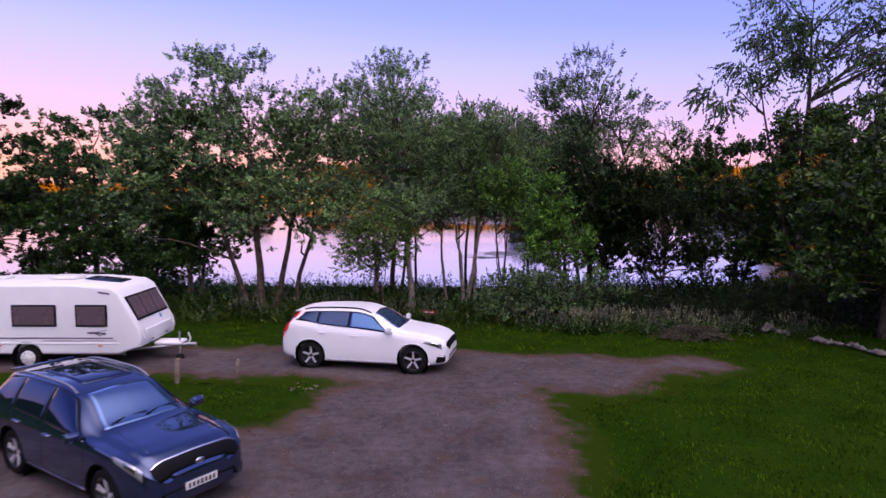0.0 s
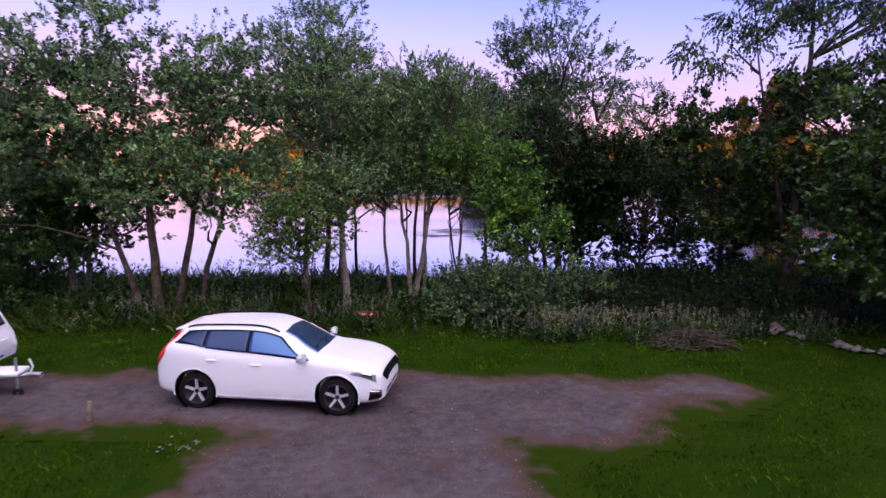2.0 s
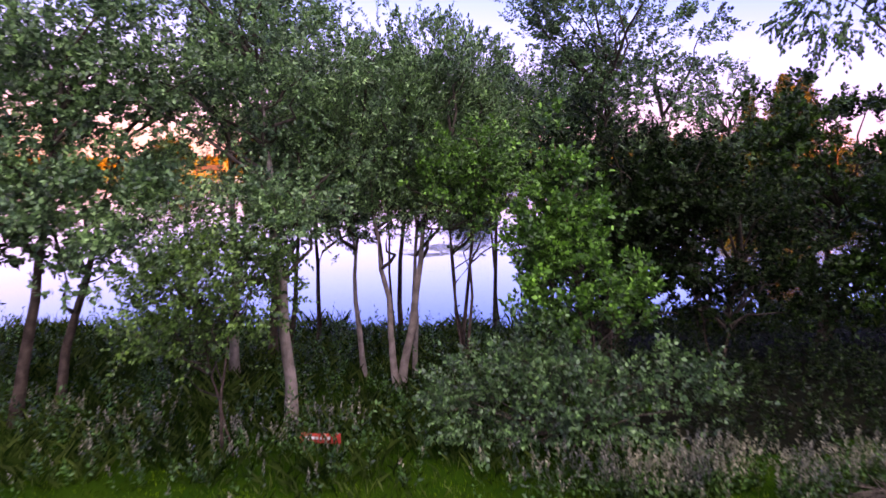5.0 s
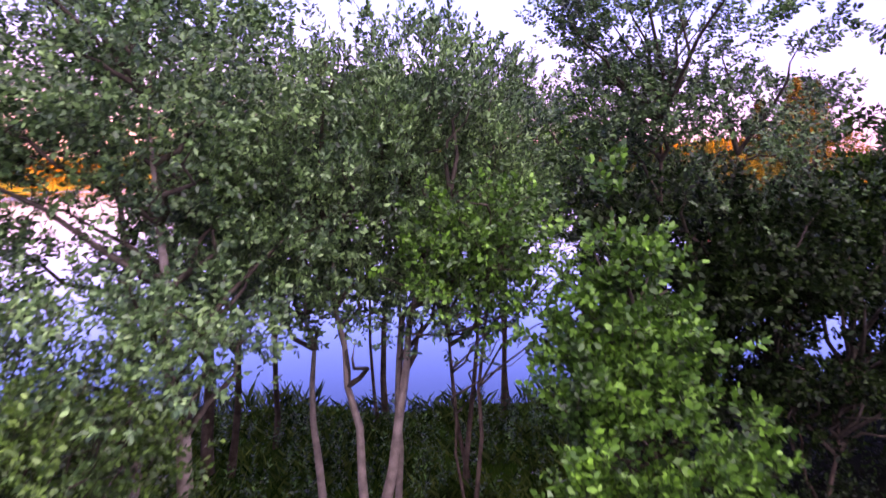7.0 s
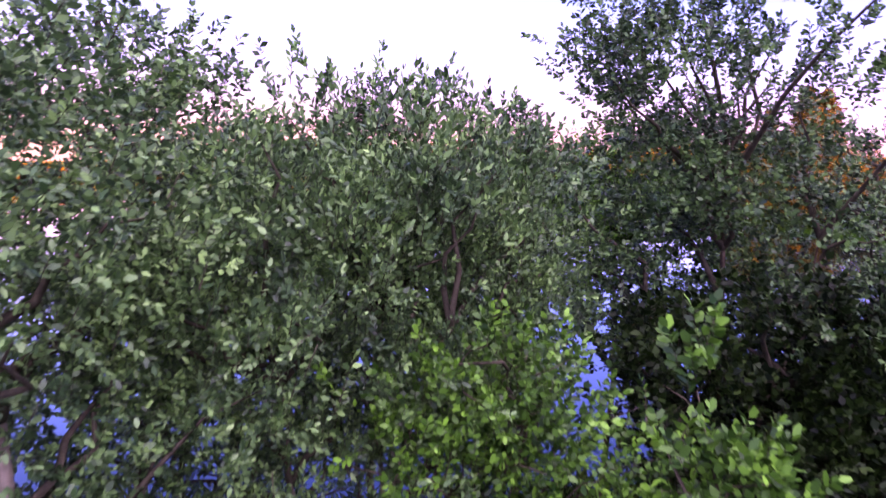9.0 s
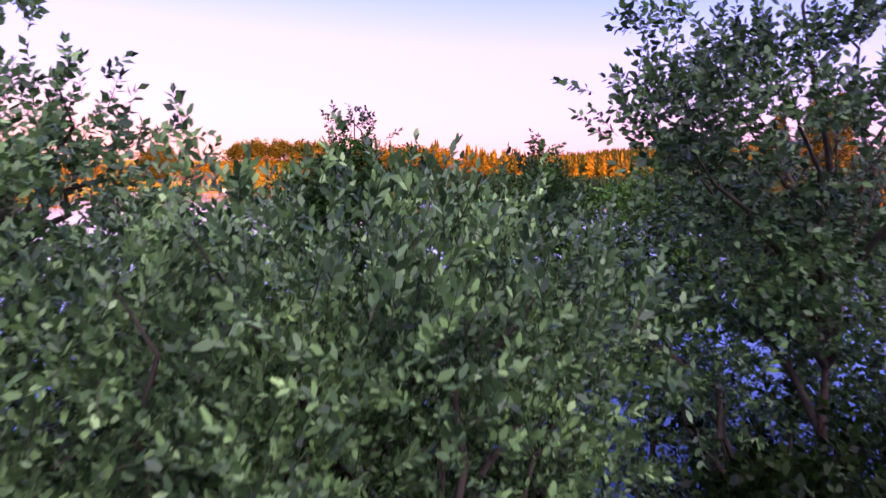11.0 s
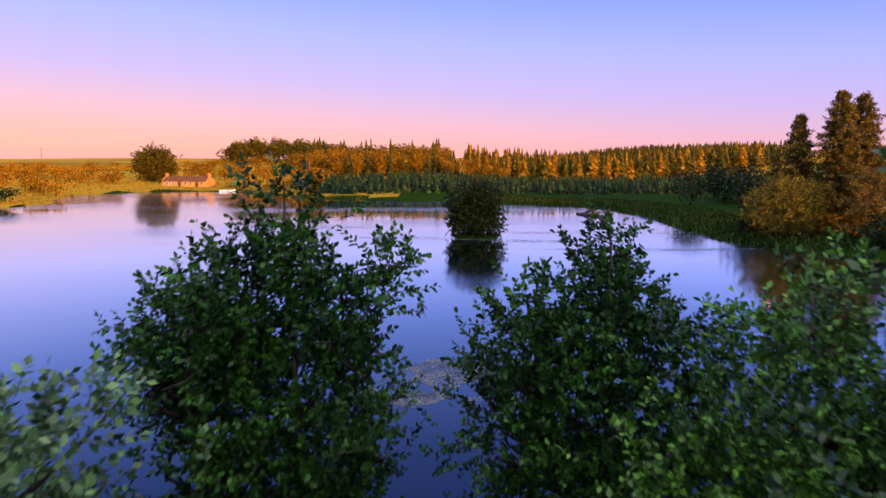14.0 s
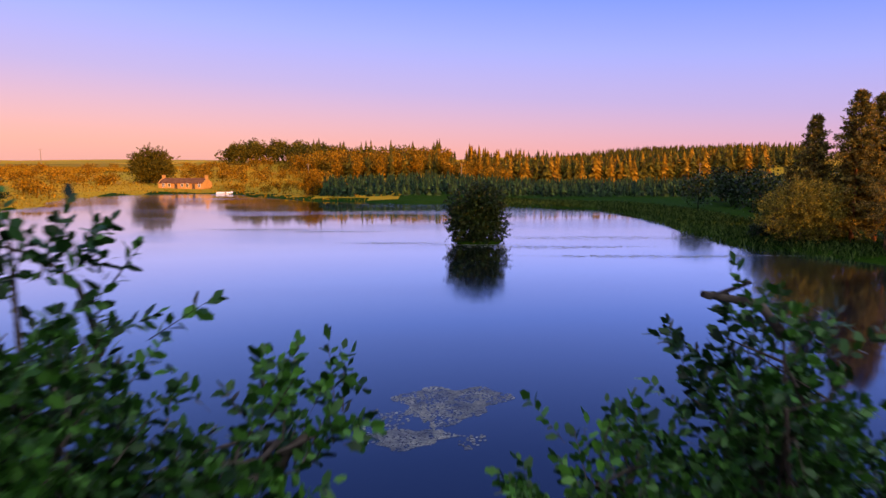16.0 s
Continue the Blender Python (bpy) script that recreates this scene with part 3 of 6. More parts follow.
def build_pebbles():
    rng = np.random.default_rng(5)
    pieces = []
    while len(pieces) < 3000:
        x, y = rng.uniform(-6, 5), 8 + 11 * rng.uniform() ** 1.2
        d = drive_distance(x, y)
        if d < 0.15:
            s = rng.uniform(0.007, 0.02) * (1.8 if rng.uniform() < 0.06 else 1)
            pieces.append(rock_arrays(rng, (x, y, 0.055), (s, s, s * 0.7)))
    v, f = join_arrays(pieces)
    tagged(part("pebbles", mesh_from("pebbles", v, f), M_PEBBLE, smooth=False), "loose pale stones scattered on the gravel drive", "gravel", kind="stuff")


build_pebbles()


# ---- trees ----
def bent(rng, a, b, n=7, sway=0.12):
    """Points of a crooked line from a to b."""
    a, b = np.asarray(a, float), np.asarray(b, float)
    t = np.linspace(0, 1, n)[:, None]
    off = np.cumsum(rng.normal(size=(n, 3)) * sway / n**0.5, 0)
    off = (off - off[0]) - t * (off[-1] - off[0])
    return a + (b - a) * t + off * np.array([1, 1, 0.4]) + np.array([0, 0, 0.06]) * np.linalg.norm(b - a) * np.sin(t * np.pi)


def broadleaf(name, at, label, stems, lobes, count, leaf=0.10, per=14, seed=1, material=None, bark=None, fine=False, gap=0.25,
              category="tree", group="trees along the bank", tips=0, droop=0.25, shell=0.42, twig=0.34, girth=0.12, wide=0.6, up=0.5, limbs=40, flat=0.55, clump=0.30, share=15):
    """A tree or bush: bent stems, branching limbs and a crown of leafy shoots in lobes. All places are from its base."""
    rng = np.random.default_rng(seed)
    z = float(land(at[0], at[1]))
    tree = thing(name, label, category, pose(at[0], at[1], z), group)
    bark = bark or M_BARK
    tops = []
    for k, (bx, by, tx, ty, tz, r) in enumerate(stems):
        line = bent(rng, (bx, by, -0.25), (tx, ty, tz), 9, 0.16)
        rad = r * np.linspace(1.0, 0.07, 9) ** 0.9
        rad[0] *= 1.25
        v, f = tube_arrays(line, rad, 10)
        part("trunk", mesh_from("trunk", v, f), bark, tree)
        tops.append(line)
    n = max(30, int(count / per))
    c0, out0 = in_lobes(rng, lobes, max(40, int(n / share * (1 + gap))), shell, gap)
    k = rng.integers(0, len(c0), n)
    c = c0[k] + rng.normal(size=(n, 3)) * np.array([1, 1, 0.5]) * clump * rng.uniform(0.6, 1.3, len(c0))[k][:, None]
    out = unit(out0[k] * 0.7 + (c - c0[k]) / clump * 0.4)
    way = unit(out * 0.6 + np.array([0, 0, up]) + rng.normal(size=c.shape) * 0.4)
    face = unit(rng.normal(size=c0.shape) * 0.6 + np.array([0, -0.2, 0.8]))[k]      # the leaves of a spray face one way
    length = rng.uniform(0.6, 1.3, len(c)) * twig
    if tips:
        top = np.asarray(lobes, float)
        k = rng.integers(0, len(top), tips)
        u = unit(rng.normal(size=(tips, 3)) + np.array([0, 0, 1.3]))
        c2 = top[k, :3] + u * top[k, 3:] * 0.97
        c = np.concatenate([c, c2])
        face = np.concatenate([face, unit(rng.normal(size=c2.shape) * 0.6 + np.array([0, -0.2, 0.8]))])
        way = np.concatenate([way, unit(u * 0.5 + np.array([0, 0, 0.7]) + rng.normal(size=u.shape) * 0.35)])
        length = np.concatenate([length, rng.uniform(0.6, 1.3, tips) * twig])
    low = c[:, 2] > 0.05
    c, way, length, face = c[low], way[low], length[low], face[low]
    v, f = shoots(rng, c, way, length, per, leaf, fine, wide, droop, flat, face)
    crown = part("crown", mesh_from("crown", v, f), material or M_LEAF, tree, smooth=False)
    pieces = [twig_arrays(c, way, length, 0.005)]
    pick = rng.choice(len(c), min(len(c), limbs), replace=False)
    for i in pick:
        line = tops[int(np.argmin([np.linalg.norm(t[-1] - c[i]) for t in tops]))]
        j = int(np.clip(np.argmin(np.abs(line[:, 2] - (c[i, 2] - 0.5 * np.linalg.norm(c[i, :2] - line[-1, :2]) - 0.4))), 3, 8))
        path = bent(rng, line[j], c[i] + way[i] * 0.2, 6, 0.35)
        pieces.append(tube_arrays(path, girth * 0.42 * np.linspace(1, 0.15, 6), 5))
    v, f = join_arrays(pieces)
    tagged(part("branching", mesh_from("branching", v, f), M_TWIG, tree), kind="stuff")
    return tree


def conifer(name, at, label, height, spread, seed, material=None, bark=None, bare=0.12, per_m=5, group="trees on the far bank", leaf=0.33):
    """A spruce or pine: a straight trunk with whorls of drooping boughs set with needle sprays."""
    rng = np.random.default_rng(seed)
    z = float(land(at[0], at[1]))
    tree = thing(name, label, "tree", pose(at[0], at[1], z), group)
    line = bent(rng, (0, 0, -0.3), (rng.normal() * 0.1, rng.normal() * 0.1, height), 8, 0.25)
    v, f = tube_arrays(line, height * 0.017 * np.linspace(1, 0.08, 8), 8)
    part("trunk", mesh_from("trunk", v, f), bark or M_BARK_PINE, tree)
    c, way, length, sticks = [], [], [], []
    zz = height * bare
    while zz < height * 0.985:
        t = (zz - height * bare) / (height * (1 - bare))
        reach = spread * (1 - t) ** 0.75 * rng.uniform(0.6, 1.2) + 0.12
        for _ in range(per_m):
            a = rng.uniform(0, 6.28)
            d = np.array([math.cos(a), math.sin(a), 0.25 - 0.5 * (1 - t)])
            r = reach * rng.uniform(0.6, 1.15)
            sticks.append(tube_arrays(np.array([[0, 0, zz], d * r * 0.5 + [0, 0, zz], d * r + [0, 0, zz + 0.05 * r]]), [0.03, 0.02, 0.006], 4))
            for q in np.linspace(0.2, 1.0, max(3, int(r / 0.22))):
                c.append(d * r * q + [0, 0, zz])
                way.append(d * 0.7 + rng.normal(size=3) * 0.45)
                length.append(0.4 * (1.15 - 0.5 * q))
        zz += rng.uniform(0.25, 0.45) * (0.7 + 0.5 * (1 - t))
    c, way, length = np.array(c), unit(np.array(way)), np.array(length)
    v, f = shoots(rng, c, way, length, 6, leaf, False, 0.35, 0.15, 0.5)
    part("crown", mesh_from("crown", v, f), material or M_NEEDLE_SUNLIT, tree, smooth=False)
    v, f = join_arrays(sticks)
    part("bough_frame", mesh_from("bough_frame", v, f), M_TWIG, tree)
    return tree


# the belt of trees between the drive and the lake
broadleaf("alder_tree", (-9.2, 24.4), "tall many-stemmed alder with dense grey-green crown on the bank",
          [(0, 0, -0.6, 0.4, 6.5, 0.17), (0.35, 0.3, 1.6, 0.6, 6.0, 0.13), (-0.5, 0.2, -2.4, 0.2, 5.0, 0.12), (0.9, 0.7, 2.2, 1.2, 5.2, 0.11)],
          [(-1.8, 0.6, 6.8, 3.9, 2.8, 3.3), (1.4, 0.7, 6.3, 2.3, 2.0, 2.8), (-4.2, 0.2, 5.3, 2.0, 2.0, 2.5), (0.0, 0.5, 4.3, 4.0, 2.0, 1.3), (2.2, -0.4, 3.8, 1.5, 1.1, 1.2), (2.2, 1.2, 6.9, 1.8, 1.6, 2.4)],
          60000, 0.12, seed=11, tips=60, gap=0.24, material=M_LEAF_SAGE, bark=M_BARK)
broadleaf("alder_tree", (-13.2, 26.5), "leafy alder beside the caravan", [(0, 0, 0.2, 0, 5.6, 0.14), (0.4, 0.1, 1.5, 0.4, 5.0, 0.10)],
          [(0, 0, 5.1, 2.9, 2.4, 3.2), (1.6, -0.8, 3.4, 2.0, 1.6, 2.2), (-0.5, -0.5, 2.2, 2.6, 1.6, 1.8), (-0.8, -0.6, 0.9, 3.0, 1.6, 1.1)], 42000, 0.15, seed=12, tips=90, material=M_LEAF, bark=M_BARK_PALE)
broadleaf("alder_tree", (-18.0, 27.5), "leafy alder behind the caravan", [(0, 0, 0.2, 0, 5.6, 0.14), (-0.4, 0.1, -1.5, 0.4, 5.0, 0.10)],
          [(0, 0, 5.4, 3.2, 2.6, 3.5), (-2.2, 0, 3.6, 2.2, 2.0, 2.8), (1, 0, 2.4, 2.8, 2.0, 2.0), (0, -0.5, 0.9, 3.6, 1.8, 1.1)], 30000, 0.17, seed=13, tips=60, material=M_LEAF)
broadleaf("alder_tree", (-24.0, 27.0), "leafy alder behind the caravan", [(0, 0, 0.2, 0, 5.6, 0.14)],
          [(0, 0, 5.0, 3.6, 2.6, 4.0), (-3.2, 0, 3.6, 2.6, 2.0, 3.0), (2.4, -0.4, 1.8, 3.4, 2.0, 1.8)], 26000, 0.18, seed=14, tips=60, material=M_LEAF_SHADED)
broadleaf("willow_tree", (-4.2, 25.2), "slender tall willow with pale straight trunk and grey-green leaves",
          [(0.7, -0.4, 0.1, 0.5, 6.8, 0.13), (-1.2, 2.2, -0.9, 2.0, 7.0, 0.12)],
          [(-0.1, 0.6, 7.2, 1.9, 1.9, 2.6), (-2.0, 0.8, 6.6, 1.5, 1.5, 2.0), (0.0, 1.2, 4.8, 2.4, 2.0, 1.9), (-0.7, -1.2, 3.7, 1.5, 1.0, 1.2), (0.9, -0.9, 4.0, 1.0, 0.9, 1.0)],
          44000, 0.09, seed=21, tips=40, fine=True, wide=0.52, material=M_LEAF_SAGE, bark=M_BARK_PALE, gap=0.28)
broadleaf("alder_tree", (-5.1, 29.8), "tall alder with upright feathery crown near the lake", [(0, 0, 0.2, 0.2, 7.5, 0.13), (0.3, 0.4, 1.1, 0.8, 6.2, 0.08)],
          [(0, 0, 7.6, 2.3, 2.0, 3.4), (1.2, 0.4, 5.0, 1.9, 1.7, 2.0), (2.1, -0.2, 6.6, 1.4, 1.1, 1.1)], 36000, 0.11, seed=22, tips=50, material=M_LEAF_SAGE, gap=0.28)
broadleaf("alder_tree", (-1.5, 27.0), "forked alder with rounded crown in the middle of the bank",
          [(0, 0, 0.9, 0.6, 5.2, 0.11), (-0.05, 0, -0.7, 0.5, 5.0, 0.09), (-0.9, 0.9, -1.3, 1.2, 4.6, 0.08), (0.3, 0.8, 0.2, 1.3, 5.4, 0.07)],
          [(-0.1, 0.6, 5.8, 2.5, 2.0, 2.2), (0.6, 0.9, 6.6, 1.6, 1.6, 1.6), (-1.3, 0.8, 5.8, 1.6, 1.6, 2.0), (1.6, 0.6, 5.0, 0.9, 1.1, 1.4), (0.1, 0.8, 4.0, 2.2, 1.6, 0.9)],
          48000, 0.088, seed=31, tips=30, fine=True, material=M_LEAF_SAGE, gap=0.33, wide=0.46, droop=-0.2, bark=M_BARK_PALE)
broadleaf("alder_tree", (3.9, 29.9), "tall dark alder with broad crown above the lake",
          [(0, 0, -0.2, 0.2, 7.0, 0.15), (0.4, 0.2, 1.4, 0.4, 6.4, 0.11), (-0.4, 0, -1.4, -0.2, 5.6, 0.10)],
          [(0, 0, 7.6, 2.7, 2.4, 3.3), (-1.0, 0.8, 6.2, 1.6, 1.4, 1.9), (2.2, 0.6, 4.6, 1.8, 1.6, 1.8), (-1.7, -0.1, 8.0, 1.5, 1.4, 1.7), (1.4, 0.4, 3.2, 2.2, 1.6, 1.5)],
          50000, 0.092, seed=41, tips=0, fine=True, wide=0.56, material=M_LEAF_MID, gap=0.26)
broadleaf("young_alder", (2.2, 24.0), "young leaning alder with fresh green leaves at the wood's edge",
          [(0, 0, -0.6, 1.5, 5.6, 0.06), (0.3, 0.5, -0.1, 1.2, 3.6, 0.035)],
          [(-0.45, 1.1, 3.6, 0.95, 0.95, 0.9), (-0.55, 1.3, 4.55, 0.5, 0.5, 0.75), (-0.6, 1.4, 5.45, 0.2, 0.2, 0.65), (-0.2, 0.9, 2.6, 1.4, 1.2, 0.9)],
          15000, 0.11, up=0.9, seed=42, tips=30, clump=0.13, share=4, twig=0.3, fine=True, material=M_LEAF_BRIGHT, gap=0.15, girth=0.06)
broadleaf("young_alder", (-0.1, 26.4), "young alder with bright green leaves among the trunks",
          [(0, 0, 0.3, 0.2, 5.4, 0.045), (0.2, 0.1, -0.5, 0.3, 4.6, 0.03)],
          [(0.4, 0.1, 5.1, 0.8, 0.7, 0.7), (-0.2, 0.1, 4.6, 0.9, 0.7, 0.6), (0.9, 0, 4.4, 0.7, 0.6, 0.6)],
          6000, 0.09, seed=48, tips=20, fine=True, material=M_LEAF_BRIGHT, gap=0.2, girth=0.05, clump=0.22, share=6, twig=0.36)
broadleaf("hazel_bush", (1.6, 23.4), "bushy green shrub growing at the wood's edge", [(0, 0, 0.5, 0.2, 1.3, 0.03), (0.1, 0.1, -0.6, 0.1, 1.2, 0.03)],
          [(0, 0.1, 1.2, 1.8, 1.1, 1.2), (1.3, 0.1, 0.8, 1.3, 1.0, 0.9), (-1.2, 0.3, 0.9, 1.1, 1.0, 1.0)], 14000, 0.09, seed=43, fine=True, material=M_LEAF_MID, gap=0.1, category="bush", group="bushes under the trees", girth=0.05)
broadleaf("hazel_bush", (-4.3, 23.4), "yellow-green hazel growing up between the trunks", [(0, 0, 0.3, 0.1, 3.0, 0.035), (0.1, 0.1, -0.5, 0.2, 2.8, 0.03)],
          [(0, 0, 3.0, 1.2, 0.9, 1.0), (-0.8, 0.1, 2.6, 0.9, 0.8, 0.9)], 12000, 0.078, seed=47, fine=True, material=M_LEAF_HAZEL, gap=0.1, category="bush", group="bushes under the trees", girth=0.05)
broadleaf("birch_tree", (7.6, 32.5), "thin birch sapling with sparse leaves in a gap", [(0, 0, 0.3, 0, 7.2, 0.06)],
          [(0.2, 0, 5.8, 1.2, 1.2, 2.6)], 5000, 0.085, seed=44, tips=40, material=M_LEAF_SAGE, gap=0.35)
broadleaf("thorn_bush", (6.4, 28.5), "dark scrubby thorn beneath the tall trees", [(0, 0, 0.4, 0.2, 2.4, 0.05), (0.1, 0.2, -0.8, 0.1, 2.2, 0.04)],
          [(0, 0, 3.4, 1.6, 1.4, 1.6), (1.0, 0.3, 1.6, 1.5, 1.3, 1.4)], 14000, 0.115, seed=45, material=M_LEAF_SHADED, gap=0.3, category="bush", group="bushes under the trees")
broadleaf("sycamore_tree", (10.6, 31.5), "broad dense dark green sycamore reaching to the ground", [(0, 0, 0.3, 0, 4.0, 0.16), (0.4, 0.2, 1.2, 0.4, 3.4, 0.12)],
          [(0, 0, 4.4, 3.0, 2.4, 2.9), (2.2, -0.6, 2.8, 2.4, 2.0, 2.4), (-0.6, -0.4, 1.6, 2.4, 1.8, 1.6), (-1.7, -0.3, 5.7, 1.7, 1.6, 1.9)], 30000, 0.16, seed=51, tips=30, material=M_LEAF_SYC, gap=0.12)
broadleaf("sycamore_tree", (12.2, 22.0), "huge dark sycamore overhanging the grass", [(0, 0, 0.2, 0, 5.0, 0.22), (0.4, 0.2, -1.2, -0.4, 4.0, 0.14)],
          [(0, 0, 4.6, 3.4, 3.2, 2.9), (-1.2, -0.8, 3.2, 2.6, 2.2, 2.4), (1.5, 1, 2.8, 3.0, 3.0, 2.8)], 30000, 0.17, seed=52, tips=30, material=M_LEAF_SYC, gap=0.1)
broadleaf("sycamore_tree", (13.4, 27.8), "tall dark sycamore in deep shade", [(0, 0, 0.2, 0, 5.0, 0.2)],
          [(0, 0, 5.0, 3.4, 3.0, 3.6), (2.5, 0, 3.0, 3.0, 2.6, 2.8)], 24000, 0.18, seed=53, material=M_LEAF_SYC, gap=0.1)
broadleaf("silver_birch", (12.3, 29.3), "tall drooping silver birch above the dark trees", [(0, 0, 0.4, 0.1, 12.5, 0.18), (0.2, 0, -1.8, -0.2, 10.0, 0.1)],
          [(-2.8, 0, 8.9, 1.3, 1.2, 1.7), (-1.5, 0, 10.8, 1.9, 1.6, 1.8), (0.6, 0, 12.2, 2.8, 2.2, 2.6), (2.2, 0, 9.6, 2.8, 2.2, 2.8), (4.5, 0, 11.5, 2.6, 2.2, 2.6)], 32000, 0.12, seed=54, droop=1.1, material=M_LEAF, gap=0.36, up=-0.4, twig=0.7)
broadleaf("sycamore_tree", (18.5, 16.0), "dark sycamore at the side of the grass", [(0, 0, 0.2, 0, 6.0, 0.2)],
          [(0, 0, 5.0, 3.8, 3.4, 4.4)], 14000, 0.22, seed=55, material=M_LEAF_SHADED, gap=0.1)

# added trees, mostly out of view, to block light from the right
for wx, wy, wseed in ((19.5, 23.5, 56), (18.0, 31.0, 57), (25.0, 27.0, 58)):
    broadleaf("sycamore_tree", (wx, wy), "dark sycamore added past the wood's edge to deepen its shade", [(0, 0, 0.2, 0, 6.0, 0.2)],
              [(0, 0, 5.2, 3.8, 3.4, 4.2), (-0.5, -0.4, 2.4, 3.2, 2.8, 2.3)], 9000, 0.28, seed=wseed, material=M_LEAF_SHADED, gap=0.05)

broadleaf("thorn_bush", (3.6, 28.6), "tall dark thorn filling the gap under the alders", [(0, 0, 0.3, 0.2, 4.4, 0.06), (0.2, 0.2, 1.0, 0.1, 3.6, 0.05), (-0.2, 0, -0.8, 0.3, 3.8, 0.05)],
          [(0, 0, 4.3, 1.7, 1.3, 1.6), (0.8, 0.2, 2.6, 1.8, 1.3, 1.5), (2.0, 0.4, 4.3, 1.4, 1.2, 1.6)], 22000, 0.13, seed=46, tips=0, material=M_LEAF_SHADED, gap=0.18, category="bush", group="bushes under the trees")
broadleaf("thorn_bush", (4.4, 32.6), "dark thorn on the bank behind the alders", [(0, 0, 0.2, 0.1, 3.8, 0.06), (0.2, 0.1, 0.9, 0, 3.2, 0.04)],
          [(0, 0, 3.9, 1.7, 1.2, 1.4), (0.8, 0.1, 2.5, 1.5, 1.1, 1.2)], 9000, 0.13, seed=49, material=M_LEAF_SHADED, gap=0.1, category="bush", group="bushes under the trees")
# alders and bushes on the water's edge
broadleaf("lakeside_alder", (-1.9, 34.3), "young pointed alder on the water's edge", [(0, 0, 0.1, -0.05, 9.9, 0.09), (0.2, 0.1, 1.0, 0.1, 8.9, 0.05), (-0.2, 0, -0.9, 0, 8.4, 0.05)],
          [(0.1, 0, 9.6, 0.2, 0.22, 0.45), (0.1, 0, 9.1, 0.5, 0.45, 0.42), (-0.35, 0, 8.7, 0.85, 0.6, 0.5), (-0.8, 0, 8.3, 0.75, 0.65, 0.6), (1.0, 0, 8.98, 0.3, 0.32, 0.3), (0.55, 0, 8.45, 0.45, 0.45, 0.35), (-0.1, 0, 7.6, 1.3, 0.95, 0.8), (0, 0, 6.5, 1.2, 0.9, 0.9)],
          37000, 0.07, per=14, seed=61, tips=0, fine=True, clump=0.12, share=3, material=M_LEAF_LAKE, gap=0.24, group="alders on the water's edge", twig=0.26, girth=0.07, limbs=80)
broadleaf("lakeside_alder", (1.3, 34.9), "leafy young alder on the water's edge", [(0, 0, 0.12, 0, 9.4, 0.08), (0.2, 0.1, -0.7, -0.1, 8.5, 0.05)],
          [(0.12, 0, 9.15, 0.2, 0.25, 0.4), (0.15, 0, 8.65, 0.5, 0.45, 0.4), (-0.75, -0.2, 8.6, 0.33, 0.36, 0.3), (0.35, 0, 8.15, 0.95, 0.7, 0.42), (-0.7, -0.2, 8.05, 0.65, 0.55, 0.4), (0, 0, 7.3, 1.45, 1.0, 0.65), (0, 0, 6.3, 1.3, 0.9, 0.9)],
          33000, 0.07, per=14, seed=62, tips=0, fine=True, clump=0.12, share=3, material=M_LEAF_LAKE, gap=0.24, group="alders on the water's edge", twig=0.26, girth=0.07, limbs=70)
broadleaf("lakeside_alder", (3.1, 33.9), "bushy fresh green alder on the water's edge", [(0, 0, 0.1, 0, 8.2, 0.08)],
          [(0, 0, 8.2, 0.6, 0.6, 0.8), (0, 0, 7.3, 1.2, 1.1, 1.0), (-0.9, -0.3, 7.3, 0.8, 0.7, 0.7), (0.2, 0, 6.1, 2.0, 1.4, 1.4), (1.2, -0.3, 7.2, 1.0, 0.9, 0.8)],
          34000, 0.08, per=14, seed=63, tips=0, fine=False, clump=0.24, share=3, material=M_LEAF_BRIGHT, gap=0.2, group="alders on the water's edge", twig=0.34, girth=0.07, limbs=40)
broadleaf("lakeside_alder", (-4.4, 32.4), "rounded bushy alder near the lake", [(0, 0, 0.2, 0, 6.4, 0.08)],
          [(0.4, 0, 7.1, 1.5, 1.2, 1.3), (0.3, 0, 5.2, 1.9, 1.4, 1.7)], 30000, 0.098, seed=64, tips=0, material=M_LEAF_SAGE, gap=0.15, group="alders on the water's edge")
broadleaf("willow_bush", (0.0, 29.0), "dense grey-green willow bush under the tall trees", [(0, 0, 0.4, 0, 5.6, 0.06), (0.2, 0, -0.8, 0.2, 5.2, 0.05)],
          [(-0.2, 0, 6.7, 1.3, 0.9, 1.4), (0.7, 0.2, 6.2, 0.9, 0.8, 1.2), (-1.6, 0, 6.3, 1.3, 0.9, 1.5), (-0.5, 0, 5.0, 1.7, 1.2, 1.4)], 36000, 0.085, seed=65, tips=14, wide=0.5, droop=-0.2, fine=True, material=M_LEAF_SAGE, gap=0.3, group="alders on the water's edge", twig=0.38)


# ---- the far side of the lake ----
def place_on(rng, n, area):
    """Random places on land inside a box x0, x1, y0, y1."""
    x0, x1, y0, y1 = area
    x, y = rng.uniform(x0, x1, n), rng.uniform(y0, y1, n)
    ok = lake_distance(x, y) > 3
    return x[ok], y[ok]


def stand(rng, x0, x1, y0, y1, step):
    """Places of a planted stand: a grid with each tree moved a little."""
    x, y = np.meshgrid(np.arange(x0, x1, step), np.arange(y0, y1, step))
    x, y = x.ravel() + rng.normal(size=x.size) * step * 0.35, y.ravel() + rng.normal(size=y.size) * step * 0.35
    ok = lake_distance(x, y) > 3
    return x[ok], y[ok]


